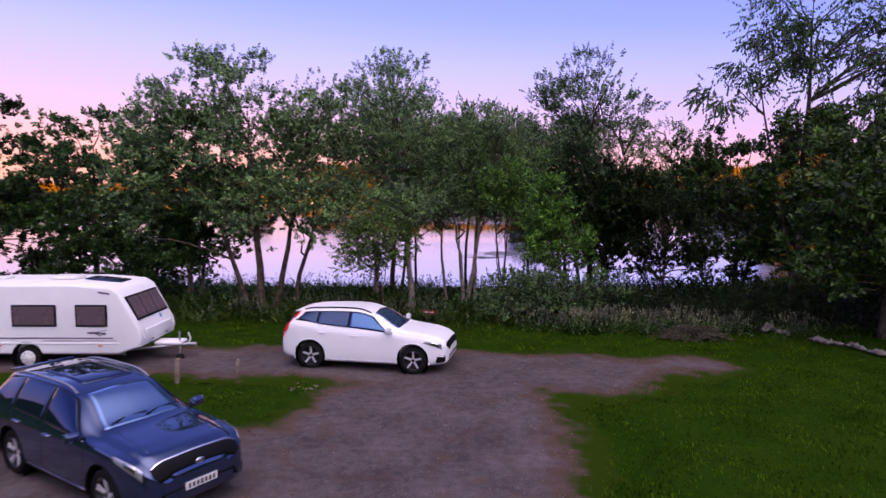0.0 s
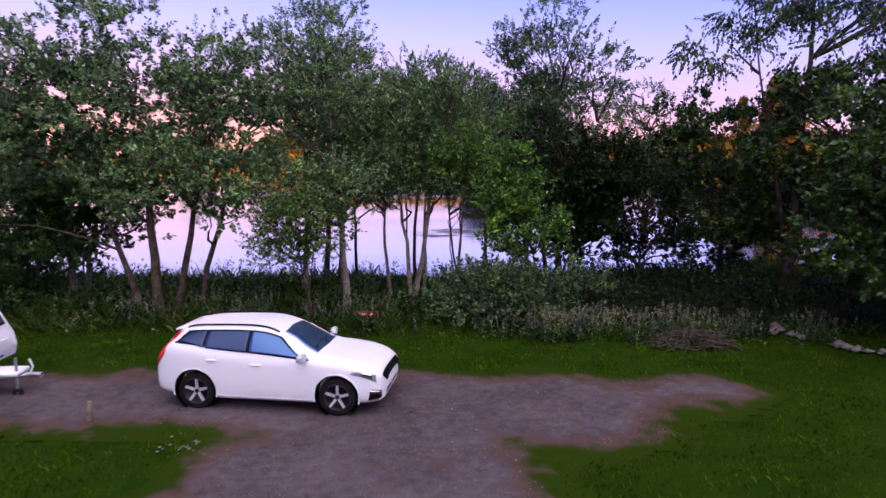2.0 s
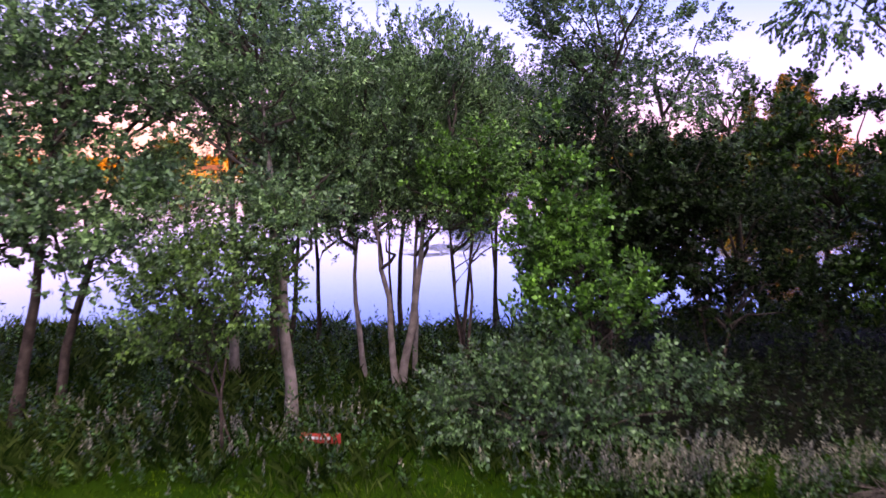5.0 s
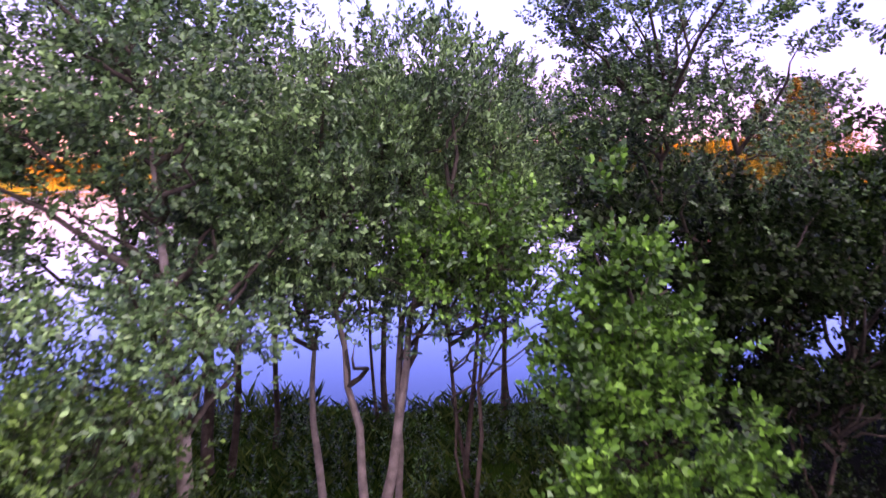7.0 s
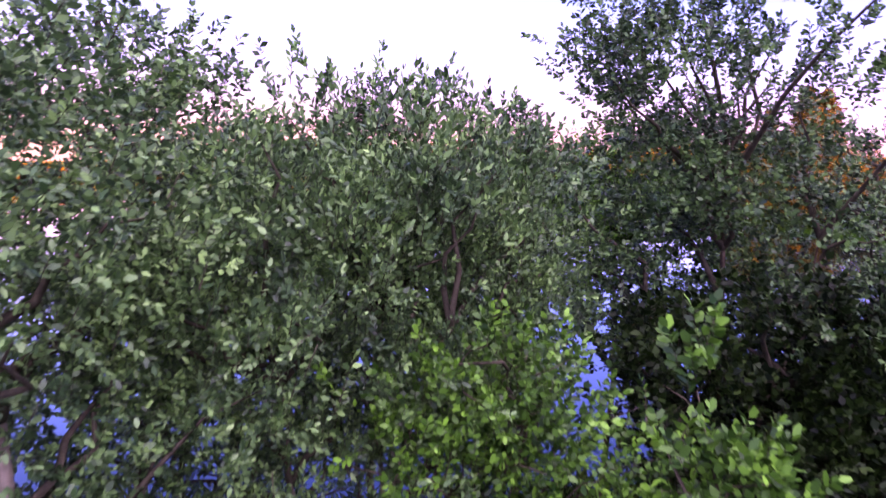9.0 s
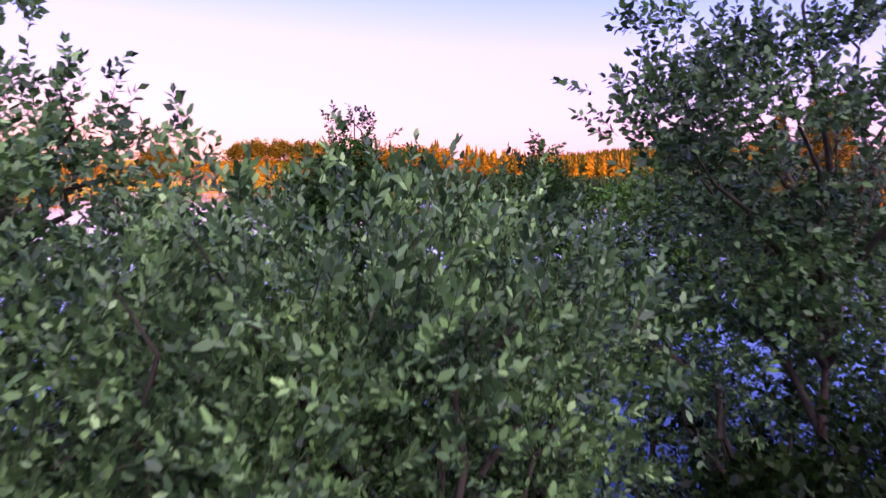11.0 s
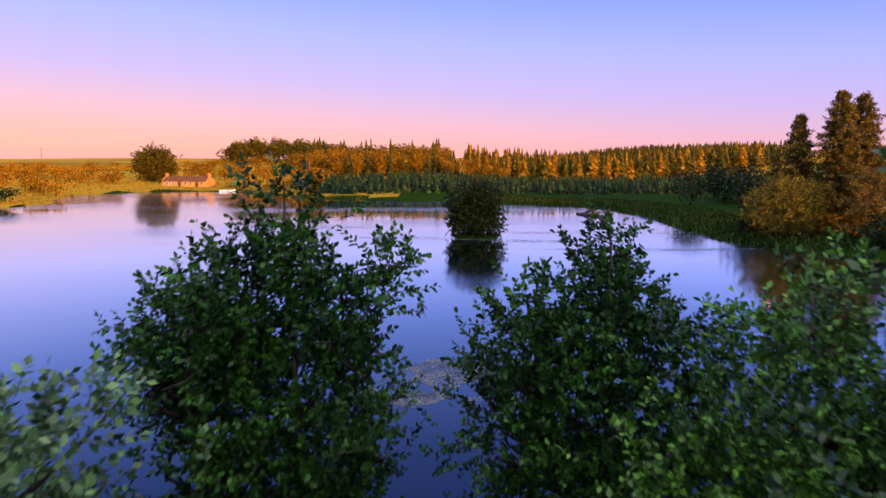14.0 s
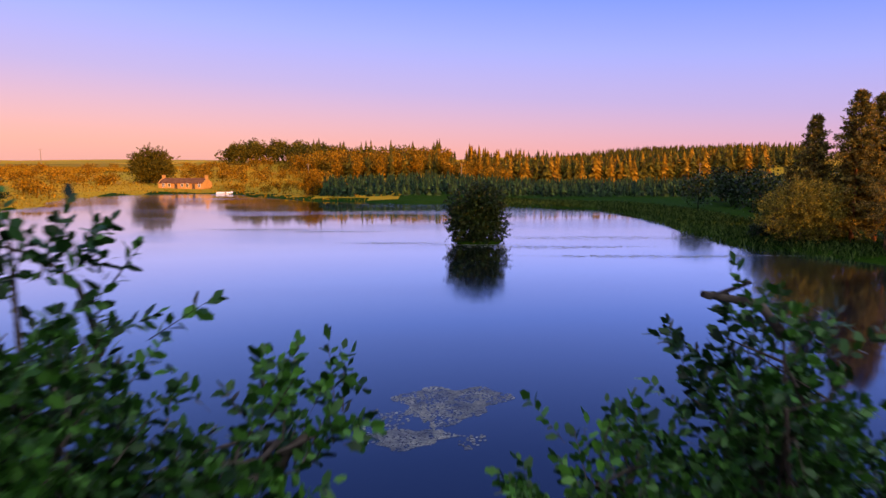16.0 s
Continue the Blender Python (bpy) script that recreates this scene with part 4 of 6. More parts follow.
def far_conifers(name, label, xs, ys, height, spread, material, seed, tiers=8, boughs=8):
    """Many far conifers as one stuff: ragged tiers of drooping boughs on each stem. height: one for all, or one each."""
    rng = np.random.default_rng(seed)
    zs = land(xs, ys)
    n = len(xs)
    h = (np.asarray(height) + np.zeros(n)) * rng.uniform(0.78, 1.14, n)
    s = spread * rng.uniform(0.8, 1.2, n)
    t = np.linspace(0.04, 0.92, tiers)[None, :, None]
    ang = np.linspace(0, 2 * np.pi, boughs, endpoint=False)[None, None] + rng.uniform(0, 6.28, (n, tiers, 1))
    r = s[:, None, None] * (1 - t) ** 0.72 * rng.uniform(0.6, 1.45, (n, tiers, boughs)) + 0.12
    drop = -0.22 * r - rng.uniform(0, 0.3, r.shape)
    x, y, z, hh = xs[:, None, None], ys[:, None, None], zs[:, None, None], h[:, None, None]
    w = 2.1 / boughs * 2
    base = np.stack([x + 0 * r, y + 0 * r, z + hh * (t + 1.25 / tiers) + 0 * r], -1)
    tip = np.stack([x + r * np.cos(ang), y + r * np.sin(ang), z + hh * t + drop], -1)
    l = np.stack([x + 0.62 * r * np.cos(ang - w), y + 0.62 * r * np.sin(ang - w), z + hh * t + 0.15 * drop], -1)
    q = np.stack([x + 0.62 * r * np.cos(ang + w), y + 0.62 * r * np.sin(ang + w), z + hh * t + 0.15 * drop], -1)
    v = np.stack([base, l, tip, q], 3).reshape(-1, 3)
    lead = np.stack([np.stack([xs - 0.14, ys, zs + h * 0.86], -1), np.stack([xs + 0.18, ys, zs + h * 0.86], -1), np.stack([xs, ys, zs + h * 1.0], -1), np.stack([xs, ys + 0.1, zs + h * 0.9], -1)], 1).reshape(-1, 3)
    v = np.concatenate([v, lead])
    tagged(part(name, mesh_from(name, v, np.arange(len(v)).reshape(-1, 4)), material, smooth=False), label, "forest", kind="stuff")


def far_broadleaves(name, label, xs, ys, height, spread, material, seed, count=320, leaf=0.55, low=0.35):
    """Many far round-headed trees and bushes as one stuff of leaf clumps on stems."""
    rng = np.random.default_rng(seed)
    zs = land(xs, ys)
    pieces = []
    for x, y, z in zip(xs, ys, zs):
        h, s = height * rng.uniform(0.75, 1.12), spread * rng.uniform(0.75, 1.25)
        lob = [(x + rng.normal() * s * 0.35, y + rng.normal() * s * 0.3, z + h * rng.uniform(0.5, 0.76), s * rng.uniform(0.5, 0.75), s * 0.7, h * rng.uniform(0.17, 0.26)) for _ in range(5)]
        lob.append((x, y, z + h * (low + 0.1), s * 0.8, s * 0.8, h * low))
        c, out = in_lobes(rng, lob, count, 0.22)
        keep = c[:, 2] > z
        c, out = c[keep], out[keep]
        pieces.append(leaf_arrays(rng, c, unit(rng.normal(size=c.shape) + 0.5 * out), leaf, 0.95, False, 0.1, 0.25))
        pieces.append(tube_arrays(np.array([[x, y, z - 0.3], [x + 0.1, y, z + h * 0.3], [x, y, z + h * 0.6]]), [0.2, 0.15, 0.05], 5))
    v, f = join_arrays(pieces)
    tagged(part(name, mesh_from(name, v, f), material, smooth=False), label, "forest", kind="stuff")


def build_far_woods():
    rng = np.random.default_rng(71)
    # the orange of these woods is partly sunlight painted into the leaf colour
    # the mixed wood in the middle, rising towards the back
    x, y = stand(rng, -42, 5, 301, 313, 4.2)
    far_broadleaves("far_wood", "sunlit birches along the foot of the wood", x[::2], y[::2], 10.0, 2.9, M_FAR_LEAF_SUNLIT, 73, 380, 0.65)
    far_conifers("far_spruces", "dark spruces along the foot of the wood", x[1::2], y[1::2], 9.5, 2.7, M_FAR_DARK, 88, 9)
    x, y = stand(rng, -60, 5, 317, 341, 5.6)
    far_broadleaves("far_wood", "orange sunlit birches on the rise beyond the lake", x, y, 11.0, 3.7, M_FAR_LEAF_SUNLIT, 84, 380, 0.75)
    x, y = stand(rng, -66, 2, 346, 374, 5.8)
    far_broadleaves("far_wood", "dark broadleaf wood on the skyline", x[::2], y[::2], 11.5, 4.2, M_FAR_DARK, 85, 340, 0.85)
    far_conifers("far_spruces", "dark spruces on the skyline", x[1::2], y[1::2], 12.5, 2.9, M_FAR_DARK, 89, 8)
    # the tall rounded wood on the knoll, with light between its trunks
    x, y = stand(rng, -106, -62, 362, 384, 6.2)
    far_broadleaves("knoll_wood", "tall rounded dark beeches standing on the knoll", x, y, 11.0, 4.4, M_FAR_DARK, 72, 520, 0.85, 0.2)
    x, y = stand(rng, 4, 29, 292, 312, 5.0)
    far_broadleaves("far_wood", "low orange sunlit trees in the gap of the wood", x, y, 7.6, 3.0, M_FAR_LEAF_SUNLIT, 90, 320, 0.6)
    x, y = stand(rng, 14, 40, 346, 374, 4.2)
    far_conifers("far_spruces", "tall skyline conifers with the low sun's orange painted in", x, y, 12.5, 2.6, M_FAR_LEAF_SUNLIT, 74, 9)
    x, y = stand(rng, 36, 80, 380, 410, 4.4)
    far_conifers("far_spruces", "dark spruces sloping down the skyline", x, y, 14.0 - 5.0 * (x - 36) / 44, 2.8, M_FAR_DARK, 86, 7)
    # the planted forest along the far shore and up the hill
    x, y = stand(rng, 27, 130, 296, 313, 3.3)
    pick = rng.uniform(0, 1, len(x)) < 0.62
    far_conifers("far_spruces", "even sunlit spruce forest along the far shore", x[pick], y[pick], 10.4, 3.3, M_FAR_LEAF_SUNLIT, 75, 10, 7)
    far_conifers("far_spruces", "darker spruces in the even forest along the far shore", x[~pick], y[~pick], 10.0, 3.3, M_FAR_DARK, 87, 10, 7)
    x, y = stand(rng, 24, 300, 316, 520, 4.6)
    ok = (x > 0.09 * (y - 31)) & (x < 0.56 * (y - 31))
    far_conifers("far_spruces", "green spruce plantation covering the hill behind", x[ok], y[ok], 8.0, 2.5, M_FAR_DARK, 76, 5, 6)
    # young plantation before the wood
    x, y = stand(rng, -38, 125, 216, 258, 2.5)
    ok = (lake_distance(x, y) > 9) & (rng.uniform(0, 1, len(x)) < 0.9)
    far_conifers("young_plantation", "young dark green spruce plantation by the lake", x[ok], y[ok], 3.7, 1.25, M_NEEDLE_YOUNG, 77, 5, 6)
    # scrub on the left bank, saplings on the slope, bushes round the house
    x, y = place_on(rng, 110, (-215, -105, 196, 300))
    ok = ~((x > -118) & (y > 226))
    far_broadleaves("bank_scrub", "rough orange-lit scrub along the lake's far bank", x[ok], y[ok], 4.4, 3.0, M_FAR_LEAF_SUNLIT, 78, 170, 0.6)
    # near side of the bank: its shade comes from the near-black leaf colour
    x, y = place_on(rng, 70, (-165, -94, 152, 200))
    far_broadleaves("bank_scrub", "dark shaded scrub on the near side of the lake's far bank", x, y, 3.4, 2.8, M_LEAF_SHADED, 83, 200, 0.55)
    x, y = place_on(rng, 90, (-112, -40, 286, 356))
    far_broadleaves("slope_saplings", "scattered saplings and scrub on the slope beyond the house", x, y, 4.6, 2.2, M_FAR_LEAF_SUNLIT, 79, 130, 0.55)
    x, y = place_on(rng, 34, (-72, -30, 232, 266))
    far_broadleaves("shore_bushes", "orange sunlit bushes on the far shore", x, y, 2.6, 1.8, M_FAR_LEAF_SUNLIT, 80, 130, 0.45)
    # belt of trees along the right-hand shore, shade put into their dark leaf colour
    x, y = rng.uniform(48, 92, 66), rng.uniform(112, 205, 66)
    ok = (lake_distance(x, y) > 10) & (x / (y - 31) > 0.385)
    far_broadleaves("bank_wood", "shaded dark broadleaf belt along the shore", x[ok], y[ok], 8.6, 3.8, M_LEAF_SHADED, 81, 560, 0.5)
    x, y = rng.uniform(-330, -120, 26), rng.uniform(430, 700, 26)
    far_broadleaves("field_trees", "far hedgerow trees on the moor", x, y, 5.0, 4.5, M_FAR_LEAF_SUNLIT, 82, 120, 0.9)


build_far_woods()
conifer("spruce_tree", (50.0, 112), "tall dark spruce with low-sun orange painted into its needles", 18.3, 4.6, 91, per_m=9, leaf=0.42)
conifer("spruce_tree", (46.5, 115), "tall dark spruce with low-sun orange painted into its needles", 15.5, 3.8, 92, per_m=9, leaf=0.42)
conifer("spruce_tree", (53.5, 113), "tall dark spruce with low-sun orange painted into its needles", 18.0, 4.8, 93, per_m=9, leaf=0.42)
conifer("spruce_tree", (44.2, 116), "narrow young spruce beside taller ones", 9.5, 2.4, 94)
conifer("scots_pine", (49.5, 105), "scots pine with bare red trunk on the shore", 9.0, 3.0, 95, M_NEEDLE_SUNLIT, bare=0.45, per_m=4)
conifer("scots_pine", (53.8, 104), "scots pine with bare red trunk on the shore", 10.5, 3.2, 96, M_NEEDLE_SUNLIT, bare=0.45, per_m=4)
broadleaf("round_willow", (43.0, 111), "rounded willow bush with the low sun's gold painted in", [(0, 0, 0.3, 0, 3.0, 0.12)], [(0, 0, 3.6, 4.2, 3.6, 3.4), (1.5, 0, 5.2, 2.8, 2.6, 2.2)],
          32000, 0.21, seed=97, clump=0.6, share=3, material=M_LEAF_WILLOW_SUNLIT, gap=0.1, group="trees on the far bank", twig=0.9, per=10)
broadleaf("bank_bush", (50.0, 101), "low dark bush on the shady shore", [(0, 0, 0.3, 0, 1.5, 0.08)], [(0, 0, 1.6, 3.0, 2.4, 1.8)],
          5000, 0.28, seed=98, clump=0.5, share=2, material=M_LEAF_SHADED, gap=0.1, group="trees on the far bank", twig=0.7, per=10, category="bush")
broadleaf("bank_bush", (41.5, 117), "low dark bush on the grassy shore", [(0, 0, 0.3, 0, 1.0, 0.06)], [(0, 0, 0.9, 1.3, 1.2, 1.1)],
          2000, 0.22, seed=99, clump=0.3, share=2, material=M_LEAF_SHADED, gap=0.05, group="trees on the far bank", twig=0.5, per=10, category="bush")
broadleaf("field_tree", (-110, 285), "large round tree beside the cottage", [(0, 0, 0.3, 0, 6.0, 0.4)], [(0, 0, 7.0, 7.0, 6.0, 5.6), (0, 0, 4.5, 7.0, 6.0, 4.0)],
          22000, 0.6, seed=101, clump=0.9, share=2, limbs=8, material=M_FAR_DARK, gap=0.05, group="trees on the far bank", twig=1.4, per=10)
broadleaf("field_tree", (-37, 222), "round orange-lit bush on the spit", [(0, 0, 0.3, 0, 2.4, 0.15)], [(0, 0, 3.0, 2.8, 2.4, 2.6), (-0.3, 0, 4.8, 1.7, 1.7, 1.6)],
          7000, 0.4, seed=102, clump=0.5, share=2, material=M_FAR_LEAF_SUNLIT, gap=0.05, group="trees on the far bank", twig=0.8, per=10, category="bush")


def build_island():
    rng = np.random.default_rng(111)
    at = (4.6, 118.0)
    isle = thing("island", "small round island overgrown by one dense willow bush", "island", pose(at[0], at[1], WATER_Z))
    v, f = lathe([(3.6, -1.2), (3.4, 0.02), (2.6, 0.22), (0.02, 0.3)], 28, "z")
    v = v * (1 + 0.06 * np.sin(np.arctan2(v[:, 1], v[:, 0]) * 5))[:, None] * np.array([1, 1, 1])
    part("bank", mesh_from("bank", v, f), M_GROUND, isle)
    lob = [(0, 0, 2.6, 3.7, 3.2, 2.4), (-0.5, 0, 4.4, 3.2, 2.8, 2.5), (0.9, 0.2, 5.2, 2.4, 2.4, 2.0), (0, -0.6, 1.4, 3.6, 2.8, 1.4)]
    c, out = in_lobes(rng, lob, 2200, 0.3)
    c, out = c[c[:, 2] > 0.1], out[c[:, 2] > 0.1]
    way = unit(out + rng.normal(size=c.shape) * 0.4 + np.array([0, 0, 0.2]))
    v, f = shoots(rng, c, way, rng.uniform(0.5, 1.0, len(c)), 12, 0.27, False)
    # the bush's shaded side is put into one near-black leaf colour
    part("crown", mesh_from("crown", v, f), M_LEAF_SHADED, isle, smooth=False)
    pieces = []
    for a in np.linspace(0, 6.28, 8)[:-1]:
        pieces.append(tube_arrays(bent(rng, (0.6 * math.cos(a), 0.6 * math.sin(a), 0.1), (2.2 * math.cos(a), 2.2 * math.sin(a), 4.0), 6, 0.4), 0.09 * np.linspace(1, 0.3, 6), 6))
    v, f = join_arrays(pieces)
    part("stem_cluster", mesh_from("stem_cluster", v, f), M_BARK, isle)


build_island()


def build_house():
    """A long low cottage with gable chimneys."""
    L, D, H, R = 16.5, 6.5, 2.3, 1.6
    x, y = -90.2, 266.0
    z = float(land(x, y - 3)) - 0.35
    house = thing("cottage", "long low cream cottage with slate roof and gable chimneys", "house", pose(x, y, z, 0, 0, -6))
    bm = bmesh.new()
    pts = [(-D / 2, -0.6), (D / 2, -0.6), (D / 2, H), (0, H + R), (-D / 2, H)]
    ends = [[bm.verts.new((sx * L / 2, py, pz)) for py, pz in pts] for sx in (-1, 1)]
    bm.faces.new(ends[0][::-1])
    bm.faces.new(ends[1])
    for k in range(5):
        bm.faces.new((ends[0][k], ends[0][(k + 1) % 5], ends[1][(k + 1) % 5], ends[1][k]))
    bmesh.ops.recalc_face_normals(bm, faces=bm.faces)
    part("wall", bm, M_RENDER_SUNLIT, house, smooth=False)
    slope, a = math.hypot(D / 2 + 0.3, R * (D / 2 + 0.3) / (D / 2)), math.degrees(math.atan2(R, D / 2))
    for s in (-1, 1):
        roof = box_bm(L - 0.5, slope, 0.14, (0, s * (D / 4 + 0.13), H + R / 2 - 0.02), 0.02, turn=pose(0, 0, 0, -s * a))
        part("roof", roof, M_ROOF_SUNLIT, house, smooth=False)
        part("skew", box_bm(0.35, slope, 0.3, (s * (L / 2 - 0.1), -(D / 4 + 0.13), H + R / 2), 0.02, turn=pose(0, 0, 0, a)), M_RENDER_SUNLIT, house, smooth=False)
        part("chimney", box_bm(0.8, 1.1, 1.5, (s * (L / 2 - 0.42), 0, H + R + 0.35), 0.03), M_RENDER_SUNLIT, house, smooth=False)
    for k, (wx, kind) in enumerate(((-6.3, "w"), (-4.2, "w"), (-1.8, "d"), (0.4, "w"), (2.4, "w"), (4.6, "d"), (6.6, "w"))):
        if kind == "w":
            win = part("window", box_bm(1.0, 0.12, 1.2, (wx, -D / 2 - 0.03, 1.55), 0.02), M_CARAVAN, house, smooth=False)
            for px in (-0.22, 0.22):
                for pz in (-0.27, 0.27):
                    part("pane", box_bm(0.36, 0.03, 0.46, (wx + px, -D / 2 - 0.1, 1.55 + pz), 0), M_GLASS, win, smooth=False)
        else:
            door = part("door", box_bm(1.0, 0.14, 2.05, (wx, -D / 2 - 0.03, 1.05), 0.02), M_BARK, house, "dark wooden door", smooth=False)
            part("handle", box_bm(0.06, 0.06, 0.16, (wx + 0.35, -D / 2 - 0.13, 1.05), 0.01), M_CHROME, door, smooth=False)
    return house


build_house()


def build_boat():
    """A small white rowing boat by the shore."""
    x, y = -70.5, 247.5
    boat = thing("rowing_boat", "small white rowing boat moored by the far shore", "boat", pose(x, y, WATER_Z + 0.02, 0, 0, 8))
    st = np.linspace(-1, 1, 13)
    rows = []
    for s in st:
        w = 0.85 * (1 - abs(s) ** 2.6) + (0.35 if s < -0.9 else 0.02)
        top = 0.62 + 0.22 * max(s, 0) ** 2
        rows.append([(2.6 * s, -w, top), (2.6 * s, -w * 0.8, 0.1), (2.6 * s, 0, -0.15), (2.6 * s, w * 0.8, 0.1), (2.6 * s, w, top), (2.6 * s, w * 0.88, top - 0.02), (2.6 * s, w * 0.6, 0.16), (2.6 * s, -w * 0.6, 0.16), (2.6 * s, -w * 0.88, top - 0.02)])
    v = np.array(rows).reshape(-1, 3)
    n = 9
    i, j = np.meshgrid(np.arange(12), np.arange(n), indexing="ij")
    f = np.stack([i * n + j, i * n + (j + 1) % n, (i + 1) * n + (j + 1) % n, (i + 1) * n + j], -1).reshape(-1, 4)
    part("hull", mesh_from("hull", v, f), M_CARAVAN, boat)
    for sx in (-1.2, 0.3, 1.4):
        part("thwart", box_bm(0.28, 1.3, 0.04, (sx, 0, 0.45), 0.01), M_POST, boat, smooth=False)


build_boat()


def build_poles():
    pole = None
    for x, y, h in ((-46, 262, 8.0), (7, 262, 7.0), (88, 258, 8.5), (-418, 730, 18.0)):
        z = float(land(x, y))
        if pole is None:
            pole = thing("utility_pole", "thin weathered wooden utility pole", "pole", pose(x, y, z), "poles across the lake")
            v, f = tube_arrays(np.array([[0, 0, -0.4], [0, 0, 4], [0, 0, 8]]), [0.16, 0.14, 0.11], 8)
            part("shaft", mesh_from("shaft", v, f), M_POST, pole)
            part("crossarm", box_bm(1.6, 0.12, 0.14, (0, 0, 7.6), 0.01), M_POST, pole, smooth=False)
        else:
            copy_thing(pole, pose(x, y, z) @ Matrix.Scale(h / 8.0, 4))


build_poles()


def build_lilies():
    """Rafts of floating leaves."""
    rng = np.random.default_rng(131)
    rafts = [(0.2, 59.3, 2.0, 1.9, 2200), (-1.4, 55.6, 1.3, 0.8, 900), (-2.6, 57.0, 0.9, 1.4, 160), (0.9, 55.4, 0.5, 0.6, 50), (-27, 133, 8, 2.6, 420), (-17, 130, 8, 1.8, 330), (-20, 172, 16, 3, 420),
             (24, 104, 12, 2.6, 520), (14, 112, 9, 3, 380), (22, 122, 14, 5, 520), (-6, 116, 6, 2, 200), (16, 168, 14, 4, 320), (44, 84, 3, 6, 200), (3, 114.2, 5, 0.6, 180)]
    vs, fs, n = [], [], 0
    ang = np.linspace(0.3, 6.0, 8)
    ring = np.stack([np.cos(ang), np.sin(ang), 0 * ang], 1)
    for x, y, a, b, k in rafts:
        q, w = np.sqrt(rng.uniform(0, 1, k)), rng.uniform(0, 6.28, k)
        p = np.stack([q * np.cos(w), q * np.sin(w)], 1) * (0.8 + 0.15 * np.sin(3 * w) + 0.1 * np.sin(7 * w))[:, None] * np.array([1.0, 1.0 if y < 70 else 0.4])
        r = rng.uniform(0.03, 0.07, len(p)) * (1.0 if y < 70 else 2.0)
        spin = rng.uniform(0, 6.28, len(p))
        c = np.stack([x + p[:, 0] * a * 1.4 + 0.25 * p[:, 1] * a, y + p[:, 1] * b * 1.4, WATER_Z + rng.uniform(0.004, 0.012, len(p))], 1)
        R = np.stack([np.stack([np.cos(spin), -np.sin(spin)], -1), np.stack([np.sin(spin), np.cos(spin)], -1)], 1)
        xy = np.einsum("nij,kj->nki", R, ring[:, :2]) * r[:, None, None]
        v = np.concatenate([xy, np.zeros((*xy.shape[:2], 1))], -1) + c[:, None]
        vs.append(v.reshape(-1, 3))
        fs.append(np.arange(len(p) * 8).reshape(-1, 8) + n)
        n += len(p) * 8
    tagged(part("lily_pads", mesh_from("lily_pads", np.concatenate(vs), np.concatenate(fs)), M_LILY, smooth=False), "rafts of floating water-lily leaves on the lake", "lily pads", kind="stuff")


build_lilies()


def build_float():
    buoy = thing("marker_buoy", "small red round marker float on the water", "buoy", pose(23.3, 74.6, WATER_Z))
    v, f = lathe([(0.01, -0.1), (0.16, -0.02), (0.2, 0.1), (0.16, 0.22), (0.05, 0.3), (0.045, 0.38), (0.005, 0.39)], 16, "z")
    part("float_body", mesh_from("float_body", v, f), M_FLOAT, buoy)
    v, f = lathe([(0.205, 0.07), (0.21, 0.1), (0.205, 0.13)], 16, "z")
    part("band", mesh_from("band", v, f), M_PLATE, buoy)


build_float()


def build_wood_behind():
    """Spruces added out of view on the ridge behind the start, which keeps the drive in shade."""
    rng = np.random.default_rng(141)
    x, y = rng.uniform(-120, 120, 260), rng.uniform(-110, -62, 260)
    far_conifers("ridge_spruces", "unseen dark spruces added on the ridge behind the drive", x, y, 4.5, 2.4, M_NEEDLE_SUNLIT, 142)


build_wood_behind()


# ---- vehicles ----
def spline(t, keys):
    """Smooth curve through rows of keys (t, values...)."""
    k = np.asarray(keys, float)
    k = k[np.argsort(k[:, 0])]
    t = np.atleast_1d(np.asarray(t, float))
    m = np.gradient(k[:, 1:], k[:, 0], axis=0)
    d = np.diff(k[:, 1:], axis=0) / np.diff(k[:, 0])[:, None]
    for i in range(1, len(k) - 1):                       # no overshoot
        flat = d[i - 1] * d[i] <= 0
        m[i] = np.where(flat, 0, np.sign(d[i]) * np.minimum(np.abs(m[i]), 2.5 * np.minimum(np.abs(d[i - 1]), np.abs(d[i]))))
    i = np.clip(np.searchsorted(k[:, 0], t) - 1, 0, len(k) - 2)
    h = (k[i + 1, 0] - k[i, 0])[:, None]
    s = ((t - k[i, 0])[:, None] / h).clip(0, 1)
    return (2 * s**3 - 3 * s**2 + 1) * k[i, 1:] + (s**3 - 2 * s**2 + s) * h * m[i] + (-2 * s**3 + 3 * s**2) * k[i + 1, 1:] + (s**3 - s**2) * h * m[i + 1]


